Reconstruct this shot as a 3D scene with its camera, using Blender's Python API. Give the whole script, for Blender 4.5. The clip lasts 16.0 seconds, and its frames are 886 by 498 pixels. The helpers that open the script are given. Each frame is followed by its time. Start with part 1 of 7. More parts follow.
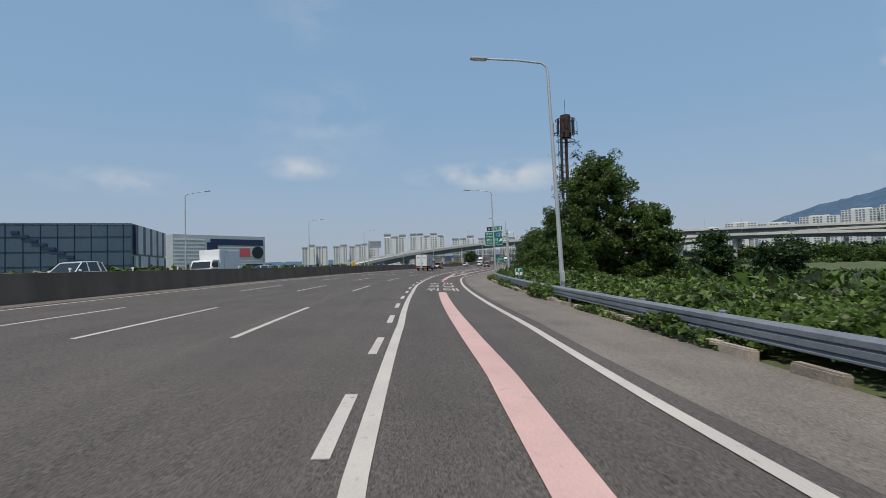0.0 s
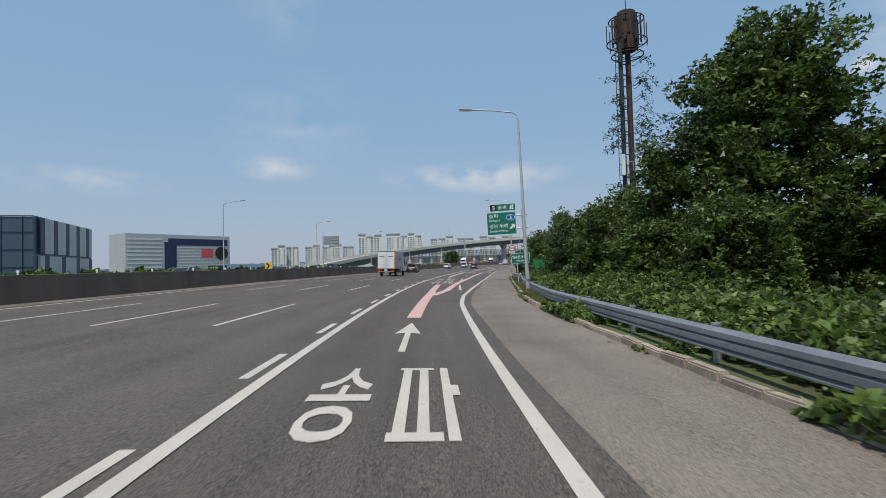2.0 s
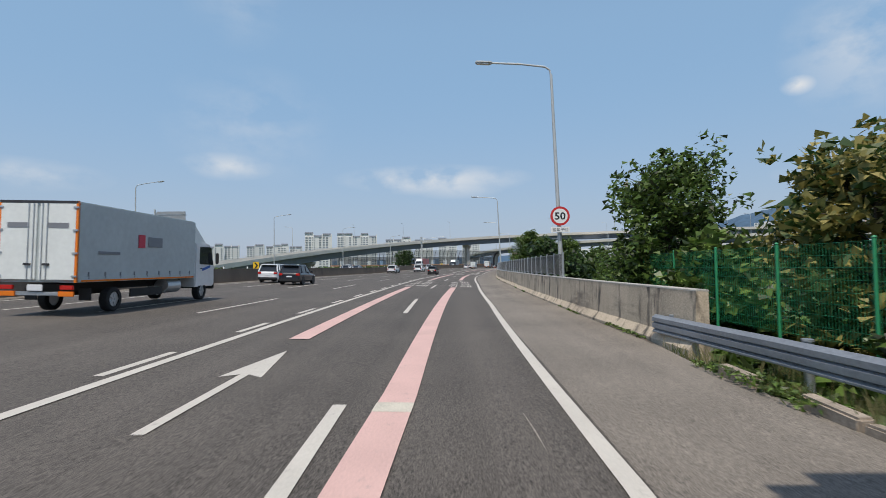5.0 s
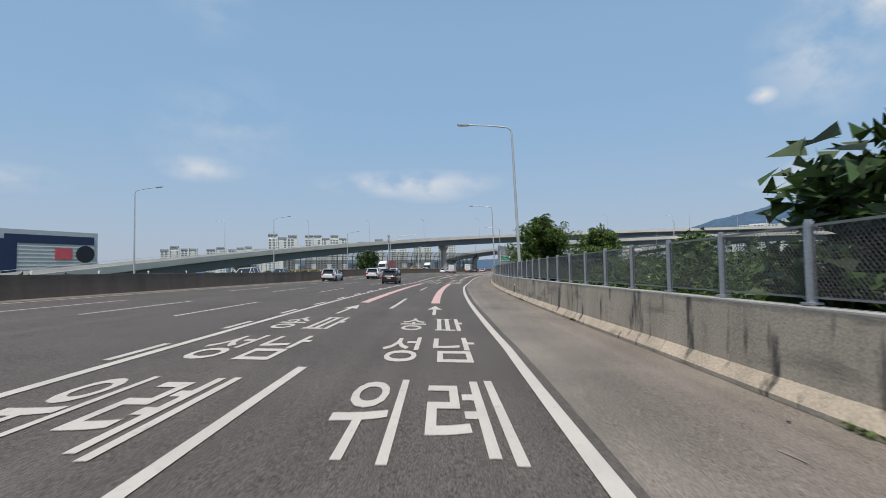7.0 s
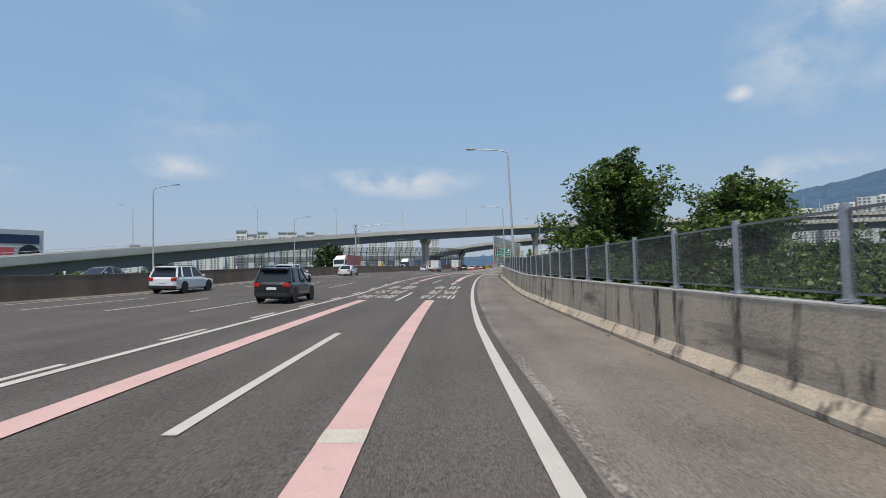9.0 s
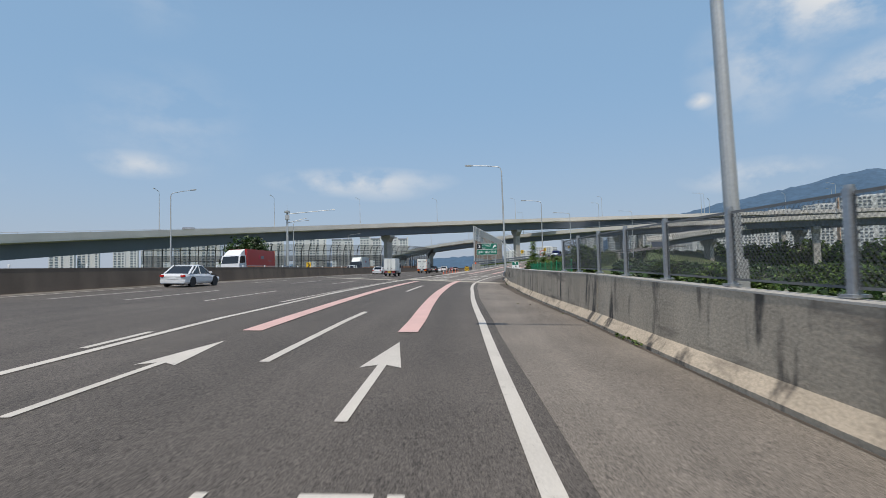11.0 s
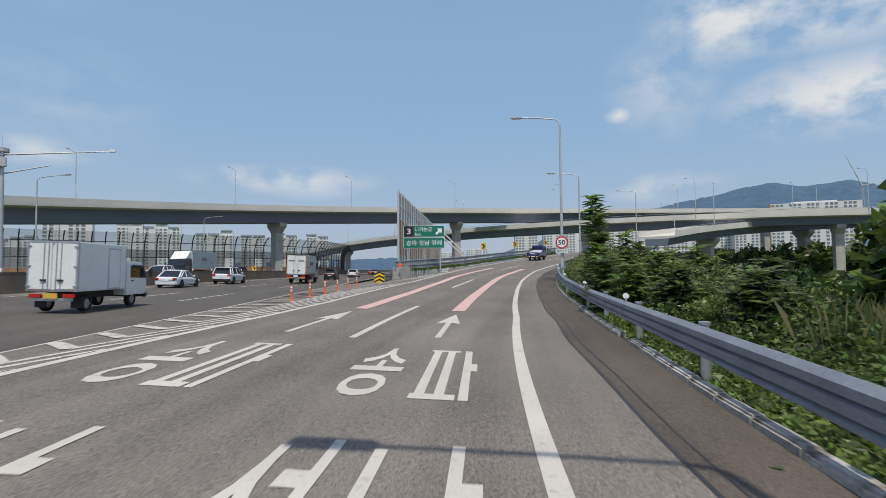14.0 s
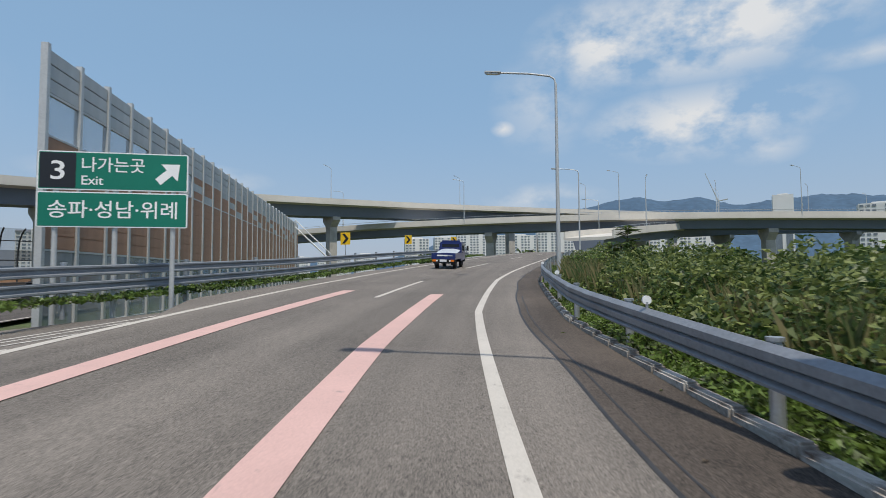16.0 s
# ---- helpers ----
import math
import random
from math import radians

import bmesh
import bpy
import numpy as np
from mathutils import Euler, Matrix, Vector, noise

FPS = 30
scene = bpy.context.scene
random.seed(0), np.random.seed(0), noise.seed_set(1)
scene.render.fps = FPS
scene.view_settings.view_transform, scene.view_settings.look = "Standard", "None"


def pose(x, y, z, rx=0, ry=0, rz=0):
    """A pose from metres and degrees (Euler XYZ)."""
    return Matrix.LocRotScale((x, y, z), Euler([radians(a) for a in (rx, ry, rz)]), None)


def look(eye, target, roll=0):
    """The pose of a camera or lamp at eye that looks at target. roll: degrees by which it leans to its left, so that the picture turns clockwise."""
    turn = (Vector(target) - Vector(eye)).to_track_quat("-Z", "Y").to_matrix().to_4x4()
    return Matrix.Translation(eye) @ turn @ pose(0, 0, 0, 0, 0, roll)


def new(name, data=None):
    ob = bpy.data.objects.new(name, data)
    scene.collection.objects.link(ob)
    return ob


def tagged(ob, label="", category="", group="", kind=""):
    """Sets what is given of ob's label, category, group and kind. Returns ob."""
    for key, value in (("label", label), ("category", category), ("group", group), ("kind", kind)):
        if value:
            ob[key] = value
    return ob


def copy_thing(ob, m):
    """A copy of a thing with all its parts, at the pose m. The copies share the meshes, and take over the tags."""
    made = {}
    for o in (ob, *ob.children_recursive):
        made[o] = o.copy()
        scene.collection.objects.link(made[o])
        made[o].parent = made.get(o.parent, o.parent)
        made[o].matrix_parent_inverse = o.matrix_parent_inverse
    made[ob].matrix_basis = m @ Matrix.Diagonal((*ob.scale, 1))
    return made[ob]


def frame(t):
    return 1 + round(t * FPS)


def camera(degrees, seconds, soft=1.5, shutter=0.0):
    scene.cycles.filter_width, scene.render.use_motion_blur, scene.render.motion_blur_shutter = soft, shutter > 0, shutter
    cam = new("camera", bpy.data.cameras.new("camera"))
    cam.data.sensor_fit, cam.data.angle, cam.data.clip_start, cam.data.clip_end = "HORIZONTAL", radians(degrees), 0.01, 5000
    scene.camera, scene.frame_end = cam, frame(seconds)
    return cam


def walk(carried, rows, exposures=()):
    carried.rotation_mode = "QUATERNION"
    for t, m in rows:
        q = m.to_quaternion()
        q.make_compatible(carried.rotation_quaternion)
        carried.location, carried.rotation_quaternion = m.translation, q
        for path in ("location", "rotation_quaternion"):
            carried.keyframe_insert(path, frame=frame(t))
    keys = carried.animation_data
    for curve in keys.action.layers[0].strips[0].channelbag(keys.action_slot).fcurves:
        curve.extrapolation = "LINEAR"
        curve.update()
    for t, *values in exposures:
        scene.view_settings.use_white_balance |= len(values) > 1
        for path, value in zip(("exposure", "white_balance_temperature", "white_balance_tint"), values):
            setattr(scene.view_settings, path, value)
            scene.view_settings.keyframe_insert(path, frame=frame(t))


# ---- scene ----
cam = camera(82.43, 16.0, soft=0.8, shutter=0.08)
PATH = [
    (0.0, look((0.000, 0.000, 1.649), (5.098, 49.716, 3.181), -1.51)),
    (0.5, look((0.890, 9.193, 1.665), (6.147, 58.890, 3.274), -1.58)),
    (1.0, look((1.908, 18.404, 1.685), (7.924, 68.014, 3.324), -1.67)),
    (1.5, look((2.892, 27.593, 1.700), (9.418, 77.139, 3.338), -1.77)),
    (2.0, look((4.094, 36.781, 1.710), (11.340, 86.227, 3.329), -1.56)),
    (2.5, look((5.595, 45.918, 1.716), (13.583, 95.245, 3.449), -1.28)),
    (3.0, look((7.101, 55.036, 1.722), (15.341, 104.319, 3.544), -1.12)),
    (3.5, look((8.927, 64.217, 1.716), (17.583, 113.427, 3.572), -1.03)),
    (4.0, look((10.902, 73.418, 1.706), (20.389, 122.475, 3.541), -0.93)),
    (4.5, look((13.070, 82.731, 1.693), (23.665, 131.562, 3.516), -0.91)),
    (5.0, look((15.367, 92.130, 1.685), (26.681, 140.798, 3.531), -0.86)),
    (5.5, look((17.777, 101.615, 1.686), (29.828, 150.102, 3.624), -0.88)),
    (6.0, look((20.311, 111.097, 1.694), (32.977, 159.423, 3.746), -0.88)),
    (6.5, look((22.938, 120.551, 1.706), (36.128, 168.732, 3.864), -0.88)),
    (7.0, look((25.634, 129.945, 1.720), (39.268, 177.998, 3.944), -0.92)),
    (7.5, look((28.378, 139.243, 1.729), (42.411, 187.181, 3.959), -1.01)),
    (8.0, look((31.132, 148.435, 1.729), (45.431, 196.301, 3.820), -1.19)),
    (8.5, look((33.898, 157.601, 1.733), (48.653, 205.332, 3.744), -1.33)),
    (9.0, look((36.775, 166.793, 1.741), (51.970, 214.387, 3.714), -1.44)),
    (9.5, look((39.829, 175.927, 1.749), (55.662, 223.314, 3.685), -1.47)),
    (10.0, look((43.018, 184.968, 1.759), (59.555, 232.114, 3.716), -1.44)),
    (10.5, look((46.328, 193.891, 1.769), (63.610, 240.767, 3.769), -1.39)),
    (11.0, look((49.739, 202.667, 1.894), (67.770, 249.258, 3.933), -1.32)),
    (11.5, look((53.238, 211.266, 2.095), (71.983, 257.574, 4.137), -1.24)),
    (12.0, look((56.786, 219.675, 2.239), (76.171, 265.720, 4.251), -1.14)),
    (12.5, look((60.393, 227.909, 2.315), (80.519, 273.636, 4.329), -1.06)),
    (13.0, look((64.133, 235.901, 2.387), (84.955, 281.312, 4.451), -1.01)),
    (13.5, look((68.104, 243.633, 2.455), (90.369, 288.349, 4.631), -0.84)),
    (14.0, look((72.425, 251.080, 2.524), (96.886, 294.638, 4.610), -0.55)),
    (14.5, look((77.032, 258.348, 2.658), (103.899, 300.459, 4.849), -0.40)),
    (15.0, look((82.062, 265.397, 2.786), (111.246, 305.934, 5.047), -0.29)),
    (15.5, look((87.495, 272.192, 3.016), (118.760, 311.141, 5.366), -0.26)),
    (16.0, look((93.265, 278.784, 3.277), (126.507, 316.046, 5.818), -0.34)),
]
walk(cam, PATH, [(0.0, -0.2, 6680, 10), (1.5, -0.17, 6680, 10), (2.6, -0.02, 6680, 10), (5.0, 0.02, 6680, 10), (8.0, -0.02, 6680, 10), (16.0, -0.03, 6680, 10)])

# ---- world and sun ----
SUN_EL, SHADOW_AZ = 65.0, 25.5          # shadows fall 25.5 degrees east of +y
world = bpy.data.worlds.new("sky")
scene.world = world
world.use_nodes = True


def sky_nodes():
    nt = world.node_tree
    nt.nodes.clear()
    out = nt.nodes.new("ShaderNodeOutputWorld")
    bg = nt.nodes.new("ShaderNodeBackground")
    sky = nt.nodes.new("ShaderNodeTexSky")
    sky.sky_type = "NISHITA"
    sky.sun_disc = False
    sky.sun_elevation = radians(SUN_EL)
    sky.sun_rotation = radians(180 + SHADOW_AZ)
    sky.air_density, sky.dust_density, sky.ozone_density = 1.0, 0.7, 1.15
    bg.inputs["Strength"].default_value = SKY_STRENGTH
    tc = nt.nodes.new("ShaderNodeTexCoord")

    def math_node(op, a, b=None, clamp=False):
        n = nt.nodes.new("ShaderNodeMath")
        n.operation, n.use_clamp = op, clamp
        for i, v in enumerate((a, b)):
            if v is None:
                continue
            if hasattr(v, "links"):
                nt.links.new(v, n.inputs[i])
            else:
                n.inputs[i].default_value = v
        return n.outputs[0]

    # cloud banks: soft patches of the sky dome, broken up by noise
    noise_a = nt.nodes.new("ShaderNodeTexNoise")
    noise_a.inputs["Scale"].default_value = 10.0
    noise_a.inputs["Detail"].default_value = 7.0
    noise_a.inputs["Roughness"].default_value = 0.56
    mp = nt.nodes.new("ShaderNodeMapping")
    mp.inputs["Scale"].default_value = (1.0, 1.0, 1.7)
    nt.links.new(tc.outputs["Generated"], mp.inputs["Vector"])
    nt.links.new(mp.outputs["Vector"], noise_a.inputs["Vector"])
    total = None
    for az, el, wa, we, k in CLOUDS:
        ca = (math.sin(radians(az)) * math.cos(radians(el)), math.cos(radians(az)) * math.cos(radians(el)), math.sin(radians(el)))
        sub = nt.nodes.new("ShaderNodeVectorMath")
        sub.operation = "SUBTRACT"
        nt.links.new(tc.outputs["Generated"], sub.inputs[0])
        sub.inputs[1].default_value = ca
        rot = nt.nodes.new("ShaderNodeVectorRotate")
        rot.rotation_type = "Z_AXIS"
        rot.inputs["Angle"].default_value = radians(az)
        nt.links.new(sub.outputs[0], rot.inputs["Vector"])
        sc = nt.nodes.new("ShaderNodeVectorMath")
        sc.operation = "MULTIPLY"
        nt.links.new(rot.outputs[0], sc.inputs[0])
        sc.inputs[1].default_value = (1 / radians(wa), 1.0, 1 / radians(we))
        ln = nt.nodes.new("ShaderNodeVectorMath")
        ln.operation = "LENGTH"
        nt.links.new(sc.outputs[0], ln.inputs[0])
        m = math_node("SUBTRACT", 1.0, ln.outputs["Value"], True)
        m = math_node("MULTIPLY", m, k)
        total = m if total is None else math_node("MAXIMUM", total, m)
    n1 = math_node("SUBTRACT", noise_a.outputs["Fac"], 0.39)
    n1 = math_node("MULTIPLY", n1, 4.8, True)
    cov = math_node("MULTIPLY", total, n1, True)
    # haze towards the horizon
    sep = nt.nodes.new("ShaderNodeSeparateXYZ")
    nt.links.new(tc.outputs["Generated"], sep.inputs[0])
    hz = math_node("MULTIPLY", sep.outputs["Z"], 2.6, True)
    hz = math_node("SUBTRACT", 1.0, hz, True)
    hz = math_node("POWER", hz, 2.2)
    hz = math_node("MULTIPLY", hz, 0.93)
    # clear pale blue air over the lower half of the dome
    low = math_node("SUBTRACT", 0.95, sep.outputs["Z"])
    low = math_node("MULTIPLY", low, 1.9, True)
    low = math_node("MULTIPLY", low, 0.8)
    mix0 = nt.nodes.new("ShaderNodeMix")
    mix0.data_type = "RGBA"
    nt.links.new(low, mix0.inputs["Factor"])
    nt.links.new(sky.outputs["Color"], mix0.inputs["A"])
    mix0.inputs["B"].default_value = CLEAR_AIR
    mix1 = nt.nodes.new("ShaderNodeMix")
    mix1.data_type = "RGBA"
    nt.links.new(hz, mix1.inputs["Factor"])
    nt.links.new(mix0.outputs["Result"], mix1.inputs["A"])
    mix1.inputs["B"].default_value = HAZE
    mix2 = nt.nodes.new("ShaderNodeMix")
    mix2.data_type = "RGBA"
    nt.links.new(cov, mix2.inputs["Factor"])
    nt.links.new(mix1.outputs["Result"], mix2.inputs["A"])
    mix2.inputs["B"].default_value = CLOUD_COLOUR
    nt.links.new(mix2.outputs["Result"], bg.inputs["Color"])
    nt.links.new(bg.outputs[0], out.inputs["Surface"])


SKY_STRENGTH = 0.154
HAZE = (2.72, 3.08, 3.72, 1.0)
CLEAR_AIR = (1.68, 2.86, 4.35, 1.0)
CLOUD_COLOUR = (4.7, 4.9, 5.15, 1.0)
# azimuth, elevation, half width, half height (degrees), weight
CLOUDS = [
    (12.2, 9.9, 11.3, 1.8, 0.9),
    (-9.9, 10.9, 5.1, 1.6, 0.7),
    (-7.6, 15.2, 9.2, 6.1, 0.22),
    (60.5, 23.6, 9.2, 4.9, 1.3),
    (70.4, 24.0, 15.4, 5.6, 1.5),
    (69.1, 15.1, 12.3, 4.1, 1.3),
    (63.2, 14.7, 6.1, 2.6, 0.8),
    (74.4, 12.1, 4.1, 2.0, 0.7),
    (48.8, 16.1, 1.6, 1.0, 1.0),
    (53.2, 8.4, 7.2, 1.8, 0.8),
    (-7.9, 15.8, 7.2, 4.1, 0.2),
    (-8.9, 26.5, 5.1, 4.1, 0.16),
    (-26.8, 8.7, 7.2, 1.6, 0.5),
    (83.0, 18.6, 6.1, 1.2, 0.6),
    (53.2, 18.4, 6.1, 6.1, 0.5),
    (14.7, 9.2, 6.1, 1.6, 0.6),
]
sky_nodes()
sun_data = bpy.data.lights.new("sun", "SUN")
sun_data.energy, sun_data.angle, sun_data.color = 3.5, radians(0.53), (1.0, 0.945, 0.86)
sun = new("sun", sun_data)
_a, _e = radians(SHADOW_AZ), radians(SUN_EL)
sun.matrix_world = look((0, 0, 400), (math.sin(_a) * math.cos(_e) * 100, math.cos(_a) * math.cos(_e) * 100, 400 - math.sin(_e) * 100))

# ---- plan: two centre lines, in metres along (s) and to the right (d) ----


class Line:
    def __init__(self, s0, s1, knots):
        self.s = np.arange(s0, s1, 1.0)
        ks, kh = zip(*knots)
        h = np.interp(self.s, ks, np.radians(kh))
        self.h = np.convolve(np.pad(h, 10, mode="edge"), np.ones(21) / 21, "valid")
        self.x, self.y = np.cumsum(np.sin(self.h)), np.cumsum(np.cos(self.h))
        i = int(-s0)
        self.x -= self.x[i]
        self.y -= self.y[i]
        self.rises = None

    def at(self, s):
        return (np.interp(s, self.s, self.x), np.interp(s, self.s, self.y), np.interp(s, self.s, self.h))

    def z(self, s, d):
        return 0.0011 * s - 0.0299 * max(-60, min(30, d)) + float(np.interp(s, *self.rises))

    def pos(self, s, d, up=0.0):
        x, y, h = self.at(s)
        return Vector((x + math.cos(h) * d, y - math.sin(h) * d, self.z(s, d) + up))

    def find(self, x, y):
        i = int(((x - self.x) ** 2 + (y - self.y) ** 2).argmin())
        dx, dy, h = x - self.x[i], y - self.y[i], self.h[i]
        return self.s[i] + math.sin(h) * dx + math.cos(h) * dy, math.cos(h) * dx - math.sin(h) * dy

    def spot(self, s, d, up=0.0, turn=0.0):
        """A pose whose y runs along the line, x to its right."""
        p, h = self.pos(s, d, up), self.at(s)[2]
        return pose(p.x, p.y, p.z, 0, 0, -math.degrees(h) + turn)


RAMP = Line(-40, 480, [(-40, -5), (0, .3), (50, 7), (100, 13), (130, 15), (168, 17.5), (213, 21.7), (230, 23.5), (245, 26.4), (262, 32), (285, 40.8), (340, 54), (400, 60)])
RAMP.rises = ([205, 225, 245, 265, 285, 300, 312, 326, 340, 360, 400, 440, 480], [0, .4, .53, .65, .9, 1.32, 1.85, 2.6, 3.45, 4.7, 7.0, 8.6, 9.6])
MAIN = Line(-60, 900, [(-60, -7), (0, .3), (50, 7), (100, 13), (130, 15), (168, 17.5), (213, 21.7), (230, 23.5), (245, 24.8), (265, 25.5), (300, 26), (400, 27), (700, 28)])
MAIN.rises = ([205, 225, 245, 265], [0, .4, .53, .6])


def table(*rows):
    xs, ys = zip(*rows)
    return lambda s: float(np.interp(s, xs, ys))


edge_kerb = table((-40, 5.6), (5, 5.92), (9, 6.1), (15, 6.42), (30, 6.55), (60, 6.74), (63, 6.95), (66.5, 7.2), (72, 7.8), (83, 8.57), (92, 9.1), (97, 9.35), (103, 9.45), (107, 9.9), (145, 10.5), (180, 10.2), (225, 9.72), (245, 9.22), (250, 8.87), (258, 8.5), (261.4, 8.15), (264, 7.85), (266, 7.78), (270, 7.93), (276, 7.93), (280, 7.8), (286, 7.55), (292, 7.05), (305, 6.2), (314, 5.5), (328, 5.5), (340, 6.1), (352, 7.0), (400, 9.7), (480, 12))
line_right = table((-40, 2.75), (3, 2.98), (6, 3.06), (13, 3.36), (15, 3.4), (30, 3.46), (41, 3.5), (60, 3.64), (66, 3.95), (72, 4.5), (82, 5.36), (98, 6.38), (118, 6.95), (145, 7.2), (160, 7.0), (188, 6.68), (225, 6.75), (240, 6.55), (255, 5.97), (268, 5.68), (282, 5.36), (292, 4.75), (304, 3.85), (315, 3.28), (328, 3.4), (337, 3.9), (352, 4.9), (400, 7.5), (480, 10))
line_mid = table((66, 3.9), (80, 3.81), (100, 3.6), (121, 3.25), (160, 3.25), (185, 2.92), (207, 2.6), (227, 3.08), (248, 2.6), (262, 2.07), (277, 1.85), (285, 1.54), (296, 0.68), (305, 0.2), (317, -0.3), (325, -0.2), (337, 0.1), (352, 1.1), (400, 3.7), (480, 6.2))
line_left = table((-40, -0.4), (4, -0.36), (14, -0.1), (30, -0.06), (40, -0.17), (50, -0.13), (70, -0.1), (100, 0.0), (130, 0.0), (160, -0.4), (182, -0.6), (227, -0.6), (245, -0.9), (257, -1.3), (266, -1.75), (281, -2.0), (293, -2.75), (304, -3.4), (312, -4.0), (320, -4.2), (328, -4.1), (342, -3.5), (352, -2.8), (400, -0.1), (480, 2.4))

# ---- materials ----


def material(name, colour, rough=0.6, metal=0.0, vary=0.25, scale=4.0, grain=60.0, bump=0.15, bump_scale=None, tint=None, island=0.0, obj=0.0, translucent=0.0, spec=0.5, detail=6.0, stretch=(1, 1, 1)):
    """A surface with broad stains (scale), fine grain and relief; per-object or per-island differences."""
    m = bpy.data.materials.new(name)
    m.use_nodes = True
    nt = m.node_tree
    b = nt.nodes["Principled BSDF"]
    b.inputs["Roughness"].default_value = rough
    b.inputs["Metallic"].default_value = metal
    b.inputs["Specular IOR Level"].default_value = spec
    tc = nt.nodes.new("ShaderNodeTexCoord")
    mp = nt.nodes.new("ShaderNodeMapping")
    mp.inputs["Scale"].default_value = stretch
    nt.links.new(tc.outputs["Object"], mp.inputs["Vector"])
    n1 = nt.nodes.new("ShaderNodeTexNoise")
    n1.inputs["Scale"].default_value, n1.inputs["Detail"].default_value = 1.0 / scale, detail
    n2 = nt.nodes.new("ShaderNodeTexNoise")
    n2.inputs["Scale"].default_value, n2.inputs["Detail"].default_value = grain, 3.0
    nt.links.new(mp.outputs[0], n1.inputs["Vector"])
    nt.links.new(tc.outputs["Object"], n2.inputs["Vector"])
    add = nt.nodes.new("ShaderNodeMath")
    add.operation = "ADD"
    nt.links.new(n1.outputs["Fac"], add.inputs[0])
    nt.links.new(n2.outputs["Fac"], add.inputs[1])
    src = add.outputs[0]
    for use, node, sock in ((island, "ShaderNodeNewGeometry", "Random Per Island"), (obj, "ShaderNodeObjectInfo", "Random")):
        if use:
            g = nt.nodes.new(node)
            mm = nt.nodes.new("ShaderNodeMath")
            mm.operation = "MULTIPLY_ADD"
            nt.links.new(g.outputs[sock], mm.inputs[0])
            mm.inputs[1].default_value = use
            nt.links.new(src, mm.inputs[2])
            sb = nt.nodes.new("ShaderNodeMath")
            sb.operation = "SUBTRACT"
            nt.links.new(mm.outputs[0], sb.inputs[0])
            sb.inputs[1].default_value = use / 2
            src = sb.outputs[0]
    mr = nt.nodes.new("ShaderNodeMapRange")
    mr.inputs["From Min"].default_value, mr.inputs["From Max"].default_value = 0.7, 1.3
    nt.links.new(src, mr.inputs["Value"])
    mix = nt.nodes.new("ShaderNodeMix")
    mix.data_type = "RGBA"
    nt.links.new(mr.outputs[0], mix.inputs["Factor"])
    dark = tint or tuple(c * (1 - vary) for c in colour)
    light = tuple(min(0.95, c * (1 + vary)) for c in colour)
    mix.inputs["A"].default_value = (*dark, 1)
    mix.inputs["B"].default_value = (*light, 1)
    nt.links.new(mix.outputs["Result"], b.inputs["Base Color"])
    if bump:
        bp = nt.nodes.new("ShaderNodeBump")
        bp.inputs["Strength"].default_value = bump
        bp.inputs["Distance"].default_value = 0.02
        src_n = n2
        if bump_scale:
            src_n = nt.nodes.new("ShaderNodeTexNoise")
            src_n.inputs["Scale"].default_value = bump_scale
            nt.links.new(tc.outputs["Object"], src_n.inputs["Vector"])
        nt.links.new(src_n.outputs["Fac"], bp.inputs["Height"])
        nt.links.new(bp.outputs[0], b.inputs["Normal"])
    if translucent:
        tr = nt.nodes.new("ShaderNodeBsdfTranslucent")
        nt.links.new(mix.outputs["Result"], tr.inputs["Color"])
        ms = nt.nodes.new("ShaderNodeMixShader")
        ms.inputs[0].default_value = translucent
        nt.links.new(b.outputs[0], ms.inputs[1])
        nt.links.new(tr.outputs[0], ms.inputs[2])
        nt.links.new(ms.outputs[0], nt.nodes["Material Output"].inputs["Surface"])
    return m


def worn_paint(name, colour, under, wear=0.46, scale=3.5):
    """Road paint with chips through which the asphalt shows."""
    m = material(name, colour, 0.7, vary=0.12, scale=1.2, grain=40)
    nt = m.node_tree
    b = nt.nodes["Principled BSDF"]
    old = b.inputs["Base Color"].links[0].from_socket
    tc = nt.nodes.new("ShaderNodeTexCoord")
    n = nt.nodes.new("ShaderNodeTexNoise")
    n.inputs["Scale"].default_value, n.inputs["Detail"].default_value, n.inputs["Roughness"].default_value = scale, 10.0, 0.75
    nt.links.new(tc.outputs["Object"], n.inputs["Vector"])
    ramp = nt.nodes.new("ShaderNodeMapRange")
    ramp.inputs["From Min"].default_value, ramp.inputs["From Max"].default_value = wear - 0.14, wear - 0.02
    nt.links.new(n.outputs["Fac"], ramp.inputs["Value"])
    mix = nt.nodes.new("ShaderNodeMix")
    mix.data_type = "RGBA"
    nt.links.new(ramp.outputs[0], mix.inputs["Factor"])
    mix.inputs["A"].default_value = (*under, 1)
    nt.links.new(old, mix.inputs["B"])
    nt.links.new(mix.outputs["Result"], b.inputs["Base Color"])
    return m


